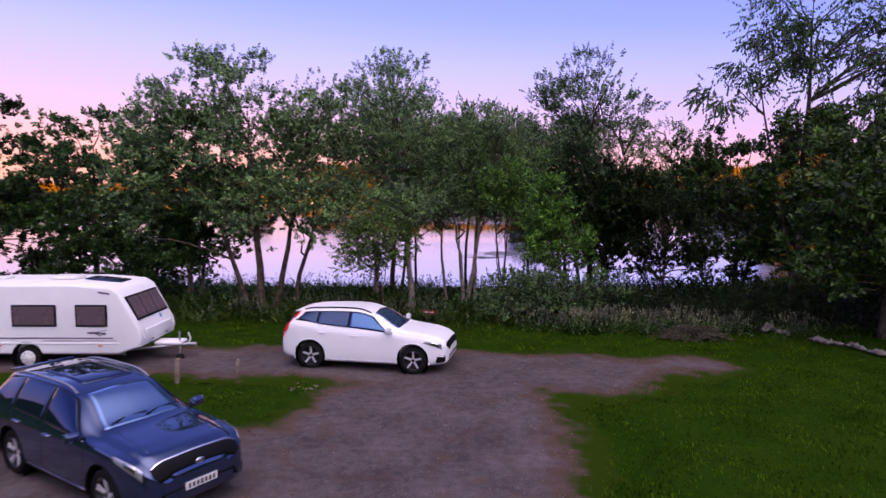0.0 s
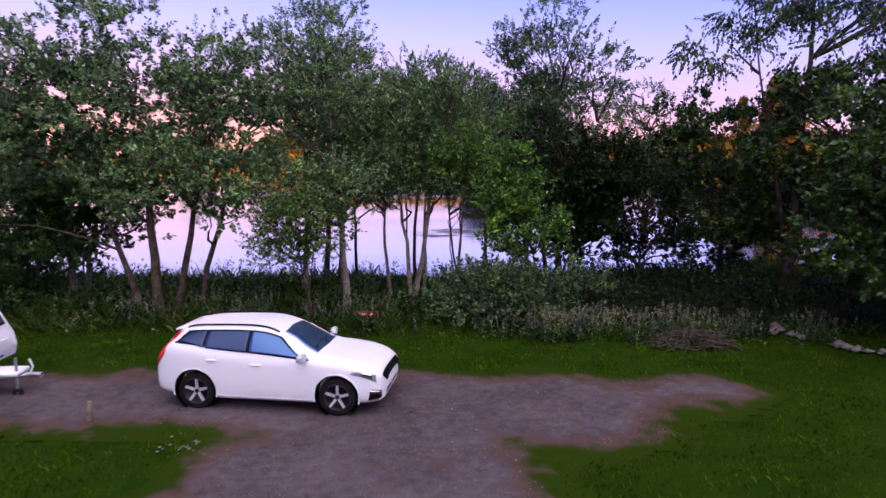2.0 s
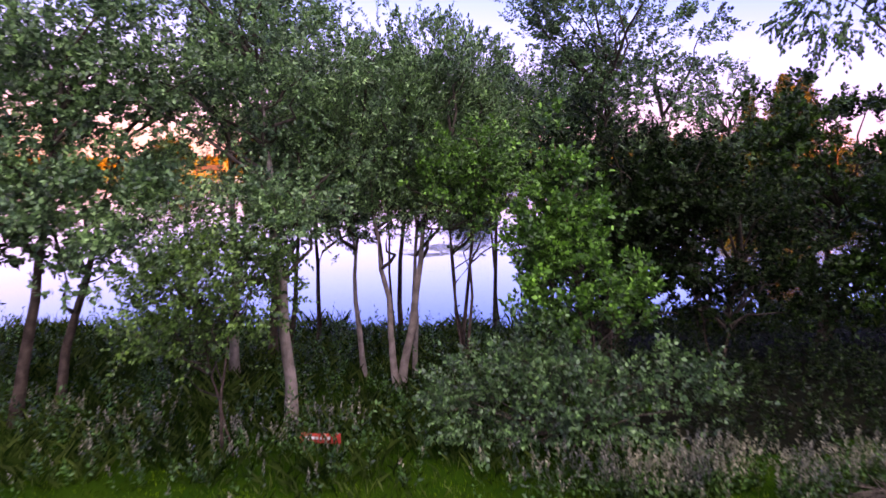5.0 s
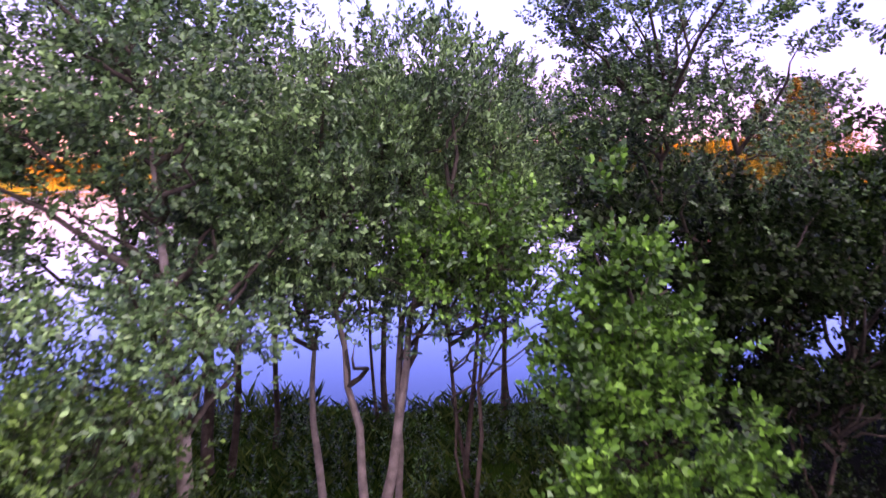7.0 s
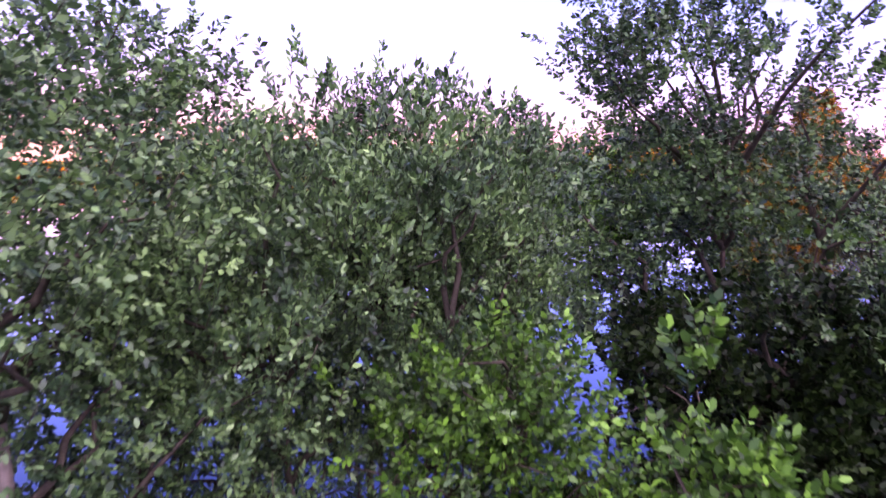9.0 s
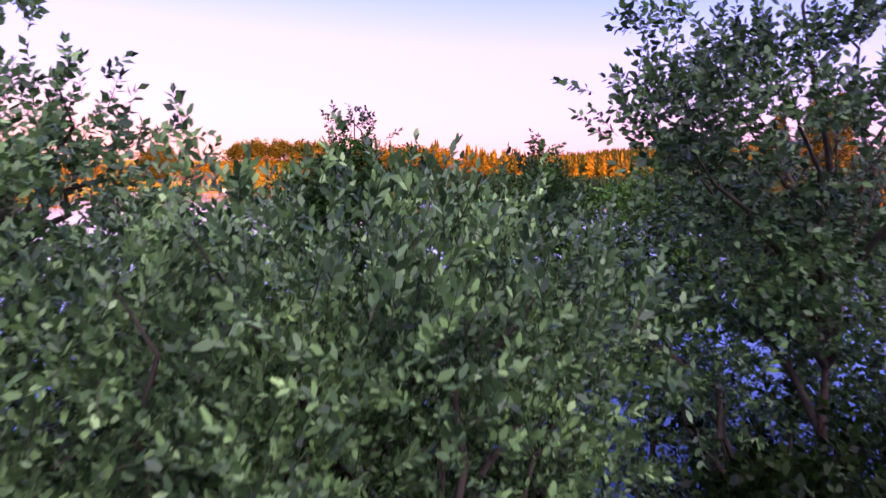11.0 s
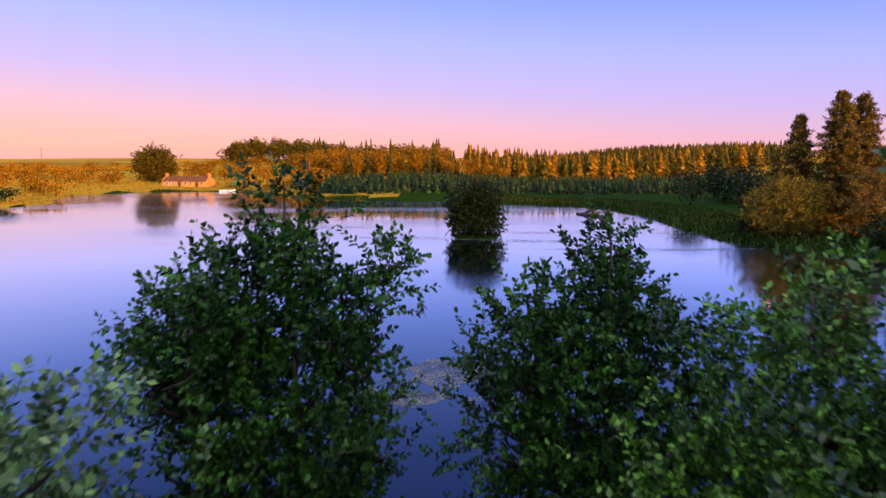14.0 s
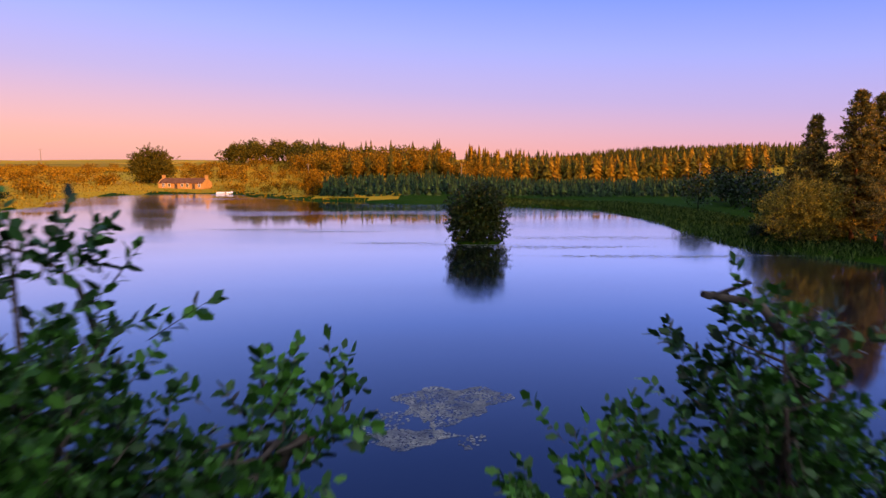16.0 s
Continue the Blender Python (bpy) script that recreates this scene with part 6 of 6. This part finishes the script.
def build_caravan():
    """A cream touring caravan; x ahead to the hitch, y left."""
    van = thing("caravan", "white touring caravan with sloping front and dark windows", "caravan", pose(-12.55, 17.15, -0.03, 0, 0, 5))
    W, z0 = 2.2, 0.42
    outline = [(-2.75, 0.75), (-2.62, 0.42), (2.35, 0.42), (2.95, 0.62), (3.0, 0.85), (2.95, 1.08), (2.42, 2.06), (2.2, 2.20), (1.2, 2.28), (-1.6, 2.27), (-2.5, 2.2), (-2.7, 2.05), (-2.8, 1.4)]
    bm = bmesh.new()
    sides = [[bm.verts.new((x, s * W / 2, z)) for x, z in outline] for s in (-1, 1)]
    n = len(outline)
    bm.faces.new(sides[0])
    bm.faces.new(sides[1][::-1])
    for k in range(n):
        bm.faces.new((sides[0][k], sides[1][k], sides[1][(k + 1) % n], sides[0][(k + 1) % n]))
    bmesh.ops.recalc_face_normals(bm, faces=bm.faces)
    edges = [e for e in bm.edges if abs(e.verts[0].co.y - e.verts[1].co.y) < 0.01]
    bmesh.ops.bevel(bm, geom=edges, offset=0.07, segments=3, affect="EDGES", profile=0.5)
    body = part("body", bm, M_CARAVAN, van)
    carve(body, [(-0.05, s * W / 2, 0.34, 0.42, 0.5) for s in (-1, 1)])
    body.data.materials.clear()
    body.data.materials.append(M_CARAVAN)
    for s in (-1, 1):
        liner(van, -0.05, s * (W / 2 - 0.005), 0.34, 0.42, s)
        v, f = lathe([(0.19, -0.09), (0.29, -0.1), (0.32, -0.04), (0.32, 0.04), (0.29, 0.1), (0.19, 0.09), (0.19, -0.09)], 32)
        whl = part("wheel", mesh_from("tyre", v, f), M_TYRE, van, "black tyre with white wheel trim", m=pose(-0.05, s * (W / 2 - 0.13), 0.32))
        v, f = lathe([(0.2, s * 0.085), (0.17, s * 0.11), (0.1, s * 0.10), (0.07, s * 0.125), (0.003, s * 0.13)], 28)
        part("wheel_trim", mesh_from("wheel_trim", v, f), M_PLATE, whl)
        for k in range(9):
            a = k * 0.698
            slab(whl, "trim_slot", M_BLACK, (0.03, 0.01, 0.018), (0.14 * math.cos(a), s * 0.106, 0.14 * math.sin(a)), bevel=0.004)
        for x0, x1, za, zb in ((1.28, 2.12, 1.17, 1.75), (-0.4, 0.78, 1.17, 1.75), (-2.3, -1.2, 1.17, 1.75)):
            cx, cz = (x0 + x1) / 2, (za + zb) / 2
            win = part("side_window", box_bm(x1 - x0, 0.05, zb - za, (0, 0, 0), 0.02), M_BLACK, van, "dark framed window", False, pose(cx, s * (W / 2 + 0.008), cz))
            slab(win, "pane", M_PERSPEX, (x1 - x0 - 0.09, 0.02, zb - za - 0.09), (0, s * 0.02, 0), bevel=0.008)
            for q in (-1, 1):
                slab(win, "curtain", M_CURTAIN, ((x1 - x0) * 0.22, 0.006, zb - za - 0.14), (q * (x1 - x0) * 0.33, s * 0.0315, 0), bevel=0.002)
        slab(van, "stripe", M_STRIPE, (4.9, 0.008, 0.035), (-0.2, s * (W / 2 + 0.003), 0.86), bevel=0.002)
        slab(van, "stripe", M_STRIPE, (1.95, 0.008, 0.012), (1.35, s * (W / 2 + 0.003), 0.79), bevel=0.002)
        slab(van, "waist_rail", M_CARAVAN, (5.1, 0.02, 0.03), (-0.15, s * (W / 2 + 0.006), 0.72), bevel=0.008)
        for x in (1.9, -0.75):
            slab(van, "marker_lamp", M_ORANGE, (0.09, 0.02, 0.045), (x, s * (W / 2 + 0.008), 0.66), bevel=0.006)
        # maker's flourish as plain shapes
        for k, (dx, dz, sx, sz, a) in enumerate(((0, 0, 0.34, 0.05, 0), (0.2, 0.05, 0.3, 0.012, 12), (0.12, -0.05, 0.16, 0.03, -20), (0.25, -0.02, 0.12, 0.06, 0))):
            slab(van, "emblem_bar", M_STRIPE, (sx, 0.006, sz), (1.75 + dx, s * (W / 2 + 0.004), 1.0 + dz), (0, -a, 0), 0.002)
        slab(van, "badge_bar", M_STRIPE, (0.3, 0.006, 0.045), (2.05, s * (W / 2 + 0.004), 2.06), (0, 8, 0), 0.002)
        for x in (-2.3, 2.3):
            slab(van, "corner_steady", M_GALV, (0.3, 0.06, 0.05), (x, s * 0.85, 0.4), (0, 20, 0), 0.01)
    # front window on the slope
    a = math.degrees(math.atan2(2.06 - 1.08, 2.42 - 2.95))
    ux, uz = math.cos(radians(a)), math.sin(radians(a))
    def on_front(d, y, lift):
        return (2.95 + ux * d + uz * lift, y, 1.08 + uz * d - ux * lift)
    mid = on_front(0.6, 0, 0.012)
    win = part("front_window", box_bm(0.72, 1.86, 0.05, (0, 0, 0), 0.022), M_BLACK, van, "wide dark front window with curtains", False, pose(*mid, 0, 180 - a, 0))
    for y in (-0.6, 0, 0.6):
        slab(win, "pane", M_PERSPEX, (0.62, 0.56, 0.02), (0, y, 0.021), bevel=0.01)
        slab(win, "curtain", M_CURTAIN, (0.58, 0.16, 0.006), (0, y + 0.17, 0.033), bevel=0.002)
        slab(win, "curtain", M_CURTAIN, (0.58, 0.12, 0.006), (0, y - 0.19, 0.033), bevel=0.002)
    p = on_front(0.14, 0.35, 0.006)
    slab(van, "round_badge", M_BLUE, (0.1, 0.1, 0.012), p, (0, 180 - a, 0), 0.005)
    part("locker_lid", box_bm(0.05, 1.5, 0.36, (0, 0, 0), 0.02), M_CARAVAN, van, m=pose(2.97, 0, 0.86, 0, 4, 0))
    for y in (-0.45, 0.45):
        slab(van, "locker_catch", M_BLACK, (0.02, 0.1, 0.03), (3.0, y, 0.72), bevel=0.006)
        slab(van, "grab_handle", M_PLATE, (0.05, 0.03, 0.26), (2.99, y * 2.1, 0.95), (0, -16, 0), 0.012)
    # roof fittings
    part("roof_hatch", box_bm(0.75, 0.6, 0.1, (0, 0, 0), 0.04), M_PLATE, van, m=pose(0.45, 0.1, 2.33))
    part("solar_panel", box_bm(1.0, 0.62, 0.03, (0, 0, 0), 0.01), M_GLASS, van, "black solar panel", m=pose(1.6, 0.1, 2.275, 0, 5.2, 0))
    part("roof_hatch", box_bm(0.45, 0.45, 0.08, (0, 0, 0), 0.03), M_PLATE, van, m=pose(-1.4, 0.1, 2.3))
    # chassis and hitch
    for s in (-1, 1):
        v, f = tube_arrays(np.array([(2.3, s * 0.6, 0.42), (3.3, s * 0.18, 0.44), (3.75, s * 0.03, 0.45)]), [0.035] * 3, 6)
        part("drawbar", mesh_from("drawbar", v, f), M_GALV, van)
    part("drawbar_cover", box_bm(0.75, 0.5, 0.1, (0, 0, 0), 0.04), M_CARAVAN, van, m=pose(3.3, 0, 0.52))
    v, f = tube_arrays(np.array([(3.7, 0, 0.45), (3.9, 0, 0.46), (4.02, 0, 0.44)]), [0.05, 0.045, 0.06], 10)
    part("hitch_head", mesh_from("hitch_head", v, f), M_GALV, van)
    v, f = tube_arrays(np.array([(3.8, 0, 0.48), (3.86, 0, 0.62), (3.8, 0, 0.78)]), [0.022, 0.02, 0.024], 8)
    part("brake_lever", mesh_from("brake_lever", v, f), M_PLATE, van)
    v, f = tube_arrays(np.array([(3.62, -0.16, 0.12), (3.62, -0.16, 0.5), (3.62, -0.16, 0.85)]), [0.03, 0.028, 0.03], 8)
    jock = part("jockey_stem", mesh_from("jockey_stem", v, f), M_GALV, van)
    v, f = lathe([(0.03, -0.03), (0.1, -0.035), (0.11, 0), (0.1, 0.035), (0.03, 0.03), (0.03, -0.03)], 20)
    part("jockey_wheel", mesh_from("jockey_wheel", v, f), M_TYRE, jock, m=pose(3.62, -0.16, 0.11))
    for s in (-1, 1):
        slab(van, "chassis_rail", M_GALV, (5.0, 0.06, 0.14), (-0.2, s * 0.6, 0.36), bevel=0.01)
    slab(van, "axle", M_GALV, (0.09, 1.8, 0.09), (-0.05, 0, 0.32), bevel=0.01)


build_caravan()


# ---- small things by the drive ----
def build_posts():
    for x, y, h, r, lab in ((-7.95, 15.2, 0.62, 0.055, "short weathered wooden post on the grass"), (-6.75, 16.0, 0.42, 0.04, "thin leaning wooden post on the grass")):
        post = thing("wooden_post", lab, "post", pose(x, y, 0, 2, 3, 10), "posts by the drive")
        v, f = tube_arrays(np.array([(0, 0, -0.1), (0, 0, h * 0.5), (0.005, 0, h * 0.97), (0.005, 0, h), (0.005, 0, h + 0.002)]), [r * 1.05, r, r, r * 0.85, 0.002], 10)
        part("shaft", mesh_from("shaft", v, f), M_POST, post)


def build_sign():
    """A low red board with a line of unreadable pale lettering."""
    x, y = -2.68, 23.5
    z = float(land(x, y))
    sign = thing("red_sign", "low red painted board with pale lettering in the weeds", "sign", pose(x, y, z, 0, 0, -4))
    part("board", box_bm(0.72, 0.03, 0.17, (0, 0, 0.27), 0.01), M_SIGN, sign, smooth=False)
    for k, w in enumerate((0.05, 0.04, 0.06, 0.05, 0.03, 0.05, 0.06)):
        slab(sign, "lettering_bar", M_PLATE, (w, 0.006, 0.05), (-0.27 + 0.07 * k, -0.017, 0.28), bevel=0)
    for sx in (-0.3, 0.3):
        part("stake", box_bm(0.045, 0.03, 0.6, (sx, 0.032, 0.06), 0.006), M_POST, sign, smooth=False)


def build_stones():
    """A tumbled line of pale stones at the edge of the wood, and stones beside the drive."""
    rng = np.random.default_rng(211)
    n = 0
    for k in range(46):
        t = rng.uniform()
        x, y = 8.6 + 2.6 * t + rng.normal() * 0.16, 23.4 - 4.2 * t + rng.normal() * 0.22
        s = rng.uniform(0.07, 0.2)
        v, f = rock_arrays(rng, (0, 0, 0), (s * 1.4, s, s * 0.8))
        ob = part("stone", mesh_from("stone", v, f), M_STONE, m=pose(x, y, float(land(x, y)) + s * 0.25), smooth=False)
        tagged(ob, "pale rough field stone in the grass", "stone", "tumbled line of stones")
    for k in range(60):
        x, y = -4.3 + rng.normal() * 0.42, 15.25 + rng.normal() * 0.32
        s = rng.uniform(0.015, 0.05)
        v, f = rock_arrays(rng, (0, 0, 0), (s * 1.3, s, s * 0.6))
        ob = part("stone", mesh_from("stone", v, f), M_STONE, m=pose(x, y, 0.03), smooth=False)
        tagged(ob, "small pale stone at the drive's edge", "stone", "stones by the drive")


def build_brush_pile():
    """A low heap of cut branches at the edge of the weeds."""
    rng = np.random.default_rng(215)
    x, y = 6.0, 21.3
    pile = thing("brush_pile", "low heap of cut brown branches in the weeds", "brushwood", pose(x, y, float(land(x, y))))
    for k in range(110):
        a, q = rng.uniform(0, 6.28), math.sqrt(rng.uniform())
        mid = np.array([0.95 * q * math.cos(a), 0.5 * q * math.sin(a), 0.05 + 0.42 * (1 - q) * rng.uniform(0.5, 1.0)])
        d = unit(np.array([rng.normal(), rng.normal() * 0.7, rng.normal() * 0.22])) * rng.uniform(0.3, 0.6)
        lo, hi = mid - d, mid + d
        lo[2], hi[2] = max(lo[2], 0.02), max(hi[2], 0.02)
        v, f = tube_arrays(bent(rng, lo, hi, 4, 0.08), rng.uniform(0.009, 0.022) * np.linspace(1, 0.5, 4), 5)
        part("branch", mesh_from("branch", v, f), M_TWIG, pile)


build_brush_pile()
build_posts()
build_sign()
build_stones()


# ---- grass and weeds ----
def blades(rng, x, y, z, height, width, lean=0.35):
    """Bent grass blades: a quad each, narrowing to the tip."""
    n = len(x)
    a = rng.uniform(0, 6.28, n)
    b = np.stack([x, y, z], 1)
    s = np.stack([np.cos(a), np.sin(a), 0 * a], 1) * (width / 2)[:, None]
    d = np.stack([-np.sin(a), np.cos(a), 0 * a], 1) * (height * rng.uniform(0.1, lean * 2, n))[:, None]
    up = np.c_[0 * a, 0 * a, height]
    v = np.stack([b - s, b + s, b + 0.55 * up + 0.3 * d + 0.7 * s, b + up + d], 1)
    return v.reshape(-1, 3), np.arange(4 * n).reshape(-1, 4)


def build_lawn():
    rng = np.random.default_rng(221)
    n = 420000
    x, y = rng.uniform(-13, 13, n), 8.3 + 15 * rng.uniform(0, 1, n) ** 1.25
    clump = np.sin(1.7 * x + np.sin(1.1 * y) * 2) * np.sin(1.9 * y + np.sin(0.9 * x) * 2)
    d = drive_distance(x, y)
    ok = (d > -0.5) & (rng.uniform(0, 1, n) < np.clip(0.38 + 0.3 * clump + 0.25 * (d > 0.6), 0.12, 1) * np.clip((d + 0.5) / 1.0, 0.02, 1)) & (np.abs(x) < 4.5 + 0.62 * y)
    x, y = x[ok][:50000], y[ok][:50000]
    h = rng.uniform(0.03, 0.075, len(x)) * (1 + 0.5 * np.sin(x * 2.3) * np.sin(y * 1.7))
    v, f = blades(rng, x, y, land(x, y) + 0.012 * (drive_distance(x, y) < 0.5) - 0.003, h, rng.uniform(0.012, 0.024, len(x)), 0.6)
    tagged(part("lawn_grass", mesh_from("lawn_grass", v, f), M_GRASS, smooth=False), "short mown grass round the gravel drive", "grass", kind="stuff")
    # stray tufts on the drive
    k = 9000
    x, y = rng.uniform(-5, 5, k), rng.uniform(8.5, 19, k)
    patch = np.sin(2.3 * x + 1.7 * np.sin(1.3 * y)) * np.sin(2.9 * y + 0.7)
    d = drive_distance(x, y)
    ok = (d < 0) & ((patch > 0.95) | ((d > -0.35) & (patch > 0.2)))
    x, y = x[ok], y[ok]
    v, f = blades(rng, x, y, 0.02 + 0 * x, rng.uniform(0.02, 0.06, len(x)), rng.uniform(0.01, 0.02, len(x)), 0.6)
    tagged(part("grass_tufts", mesh_from("grass_tufts", v, f), M_GRASS, smooth=False), "thin grass tufts growing through the gravel", "grass", kind="stuff")


def build_long_grass():
    rng = np.random.default_rng(231)
    n = 150000
    x, y = rng.uniform(-26, 22, n), rng.uniform(21.6, 37, n)
    tuft = np.sin(1.3 * x + 2 * np.sin(0.8 * y)) * np.sin(1.5 * y + np.sin(1.1 * x))
    ok = (y > 22.1 + 0.45 * np.sin(0.8 * x) + 0.3 * np.sin(2.1 * x) - 0.9 * ((x > 1) & (x < 6))) & (lake_distance(x, y) > 0.2) & (rng.uniform(0, 1, n) < (0.62 + 0.38 * tuft) * np.where((x > 2.5) & (y > 23) & (y < 34), 0.0, 1.0))
    x, y, tuft = x[ok][:44000], y[ok][:44000], tuft[ok][:44000]
    h = rng.uniform(0.18, 0.6, len(x)) * (0.85 + 0.3 * tuft) * np.clip((y - 21) / 2.2, 0.4, 1)
    v, f = blades(rng, x, y, land(x, y) - 0.01, h, rng.uniform(0.008, 0.018, len(x)), 0.6)
    tagged(part("long_grass", mesh_from("long_grass", v, f), M_LONG_GRASS, smooth=False), "long rank grass on the bank under the trees", "grass", kind="stuff")
    # reeds on the water's edge
    x, y = rng.uniform(-26, 26, 30000), rng.uniform(33, 41, 30000)
    d = lake_distance(x, y)
    ok = (d > -0.6) & (d < 1.2) & (np.abs(x + 1) > 3)
    x, y = x[ok][:2500], y[ok][:2500]
    v, f = blades(rng, x, y, np.maximum(land(x, y), -1.2) - 0.02, rng.uniform(0.4, 0.9, len(x)), rng.uniform(0.008, 0.015, len(x)), 0.3)
    tagged(part("reeds", mesh_from("reeds", v, f), M_LONG_GRASS, smooth=False), "green reeds at the lake's edge", "reeds", kind="stuff")
    # grass strip along the far right-hand shore
    x, y = rng.uniform(15, 60, 90000), rng.uniform(100, 215, 90000)
    d = lake_distance(x, y)
    ok = (d > -0.5) & (d < 14) & (x > 15)
    x, y = x[ok][:16000], y[ok][:16000]
    v, f = blades(rng, x, y, np.maximum(land(x, y), -1.2) - 0.03, rng.uniform(0.35, 0.9, len(x)), rng.uniform(0.08, 0.2, len(x)), 0.5)
    tagged(part("shore_grass", mesh_from("shore_grass", v, f), M_LONG_GRASS, smooth=False), "rough green grass along the far shore", "grass", kind="stuff")


def build_field_grass():
    """Rank grass and rushes on the fields beyond the lake, which catch the low sun."""
    rng = np.random.default_rng(235)
    x, y = rng.uniform(-420, -20, 120000), 178 + 520 * rng.uniform(0, 1, 120000) ** 1.6
    d = lake_distance(x, y)
    ok = (d > 0.3) & (x > -60 - 0.75 * (y - 30)) & (np.hypot(x + 92, y - 266) > 10)
    x, y = x[ok][:36000], y[ok][:36000]
    g = 0.5 + (y - 170) / 260
    v, f = blades(rng, x, y, land(x, y) - 0.05, rng.uniform(0.35, 0.75, len(x)) * g, rng.uniform(0.35, 0.9, len(x)) * g, 0.5)
    tagged(part("field_grass", mesh_from("field_grass", v, f), M_FIELD_BLADE, smooth=False), "dry grass on the far fields with low-sun gold painted in", "grass", kind="stuff")


def build_weeds():
    """Nettles, docks and brambles in a band under the trees."""
    rng = np.random.default_rng(241)
    n = 2400
    x, y = np.concatenate([rng.uniform(-20, 16, n), rng.uniform(2.5, 14, 900)]), np.concatenate([rng.uniform(22.3, 34, n), rng.uniform(22.8, 30, 900)])
    keep = np.array([noise.noise(Vector((a * 0.5, b * 0.5, 3.0))) > -0.12 for a, b in zip(x, y)]) & (x < 13) & (lake_distance(x, y) > 1)
    x, y = x[keep], y[keep]
    z = land(x, y)
    c = np.stack([x, y, z], 1)
    way = unit(rng.normal(size=c.shape) * 0.28 + np.array([0, 0, 1.0]))
    ln = rng.uniform(0.5, 1.25, len(c)) * np.clip((y - 21.4) / 2.0, 0.35, 1)
    # weeds past x 3.2 have the wood's shade painted into their leaves
    for pick, leaf_mat, lab in ((x <= 3.2, M_LEAF, "nettles and brambles growing under the trees"), (x > 3.2, M_LEAF_SHADED, "brambles in the wood, its shade painted into their leaves")):
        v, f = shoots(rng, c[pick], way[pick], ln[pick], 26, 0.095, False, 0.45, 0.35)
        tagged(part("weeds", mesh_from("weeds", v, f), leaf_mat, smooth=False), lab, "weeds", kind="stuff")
    n = 700
    x, y = np.concatenate([rng.normal(3.4, 1.3, n), rng.uniform(-11, -2, 420), rng.uniform(5, 10, 300)]), np.concatenate([rng.normal(22.0, 0.35, n), rng.normal(23.4, 0.7, 420), rng.normal(22.1, 0.5, 300)])
    keep = np.array([noise.noise(Vector((a * 0.9, b * 1.2, 9.0))) > -0.05 for a, b in zip(x, y)])
    x, y = x[keep], y[keep]
    c = np.stack([x, y, land(x, y)], 1)
    way = unit(rng.normal(size=c.shape) * 0.2 + np.array([0, 0, 1.0]))
    ln = rng.uniform(0.35, 0.85, len(c))
    head = c + way * ln[:, None]
    v, f = shoots(rng, head - way * 0.16, way, 0 * ln + 0.2, 10, 0.055, False, 0.6, 0.0)
    tagged(part("seed_heads", mesh_from("seed_heads", v, f), M_SEED, smooth=False), "pale seed heads of tall weeds along the bank", "weeds", kind="stuff")
    v, f = twig_arrays(c, way, ln, 0.006)
    tagged(part("weed_stalks", mesh_from("weed_stalks", v, f), M_LONG_GRASS, smooth=False), "thin green stalks of tall weeds along the bank", "weeds", kind="stuff")
    v, f = shoots(rng, c, way, ln * 0.7, 8, 0.10, False, 0.4, 0.3)
    tagged(part("weed_leaves", mesh_from("weed_leaves", v, f), M_LEAF, smooth=False), "green leaves of tall weeds along the bank", "weeds", kind="stuff")


build_lawn()
build_long_grass()
build_field_grass()
build_weeds()
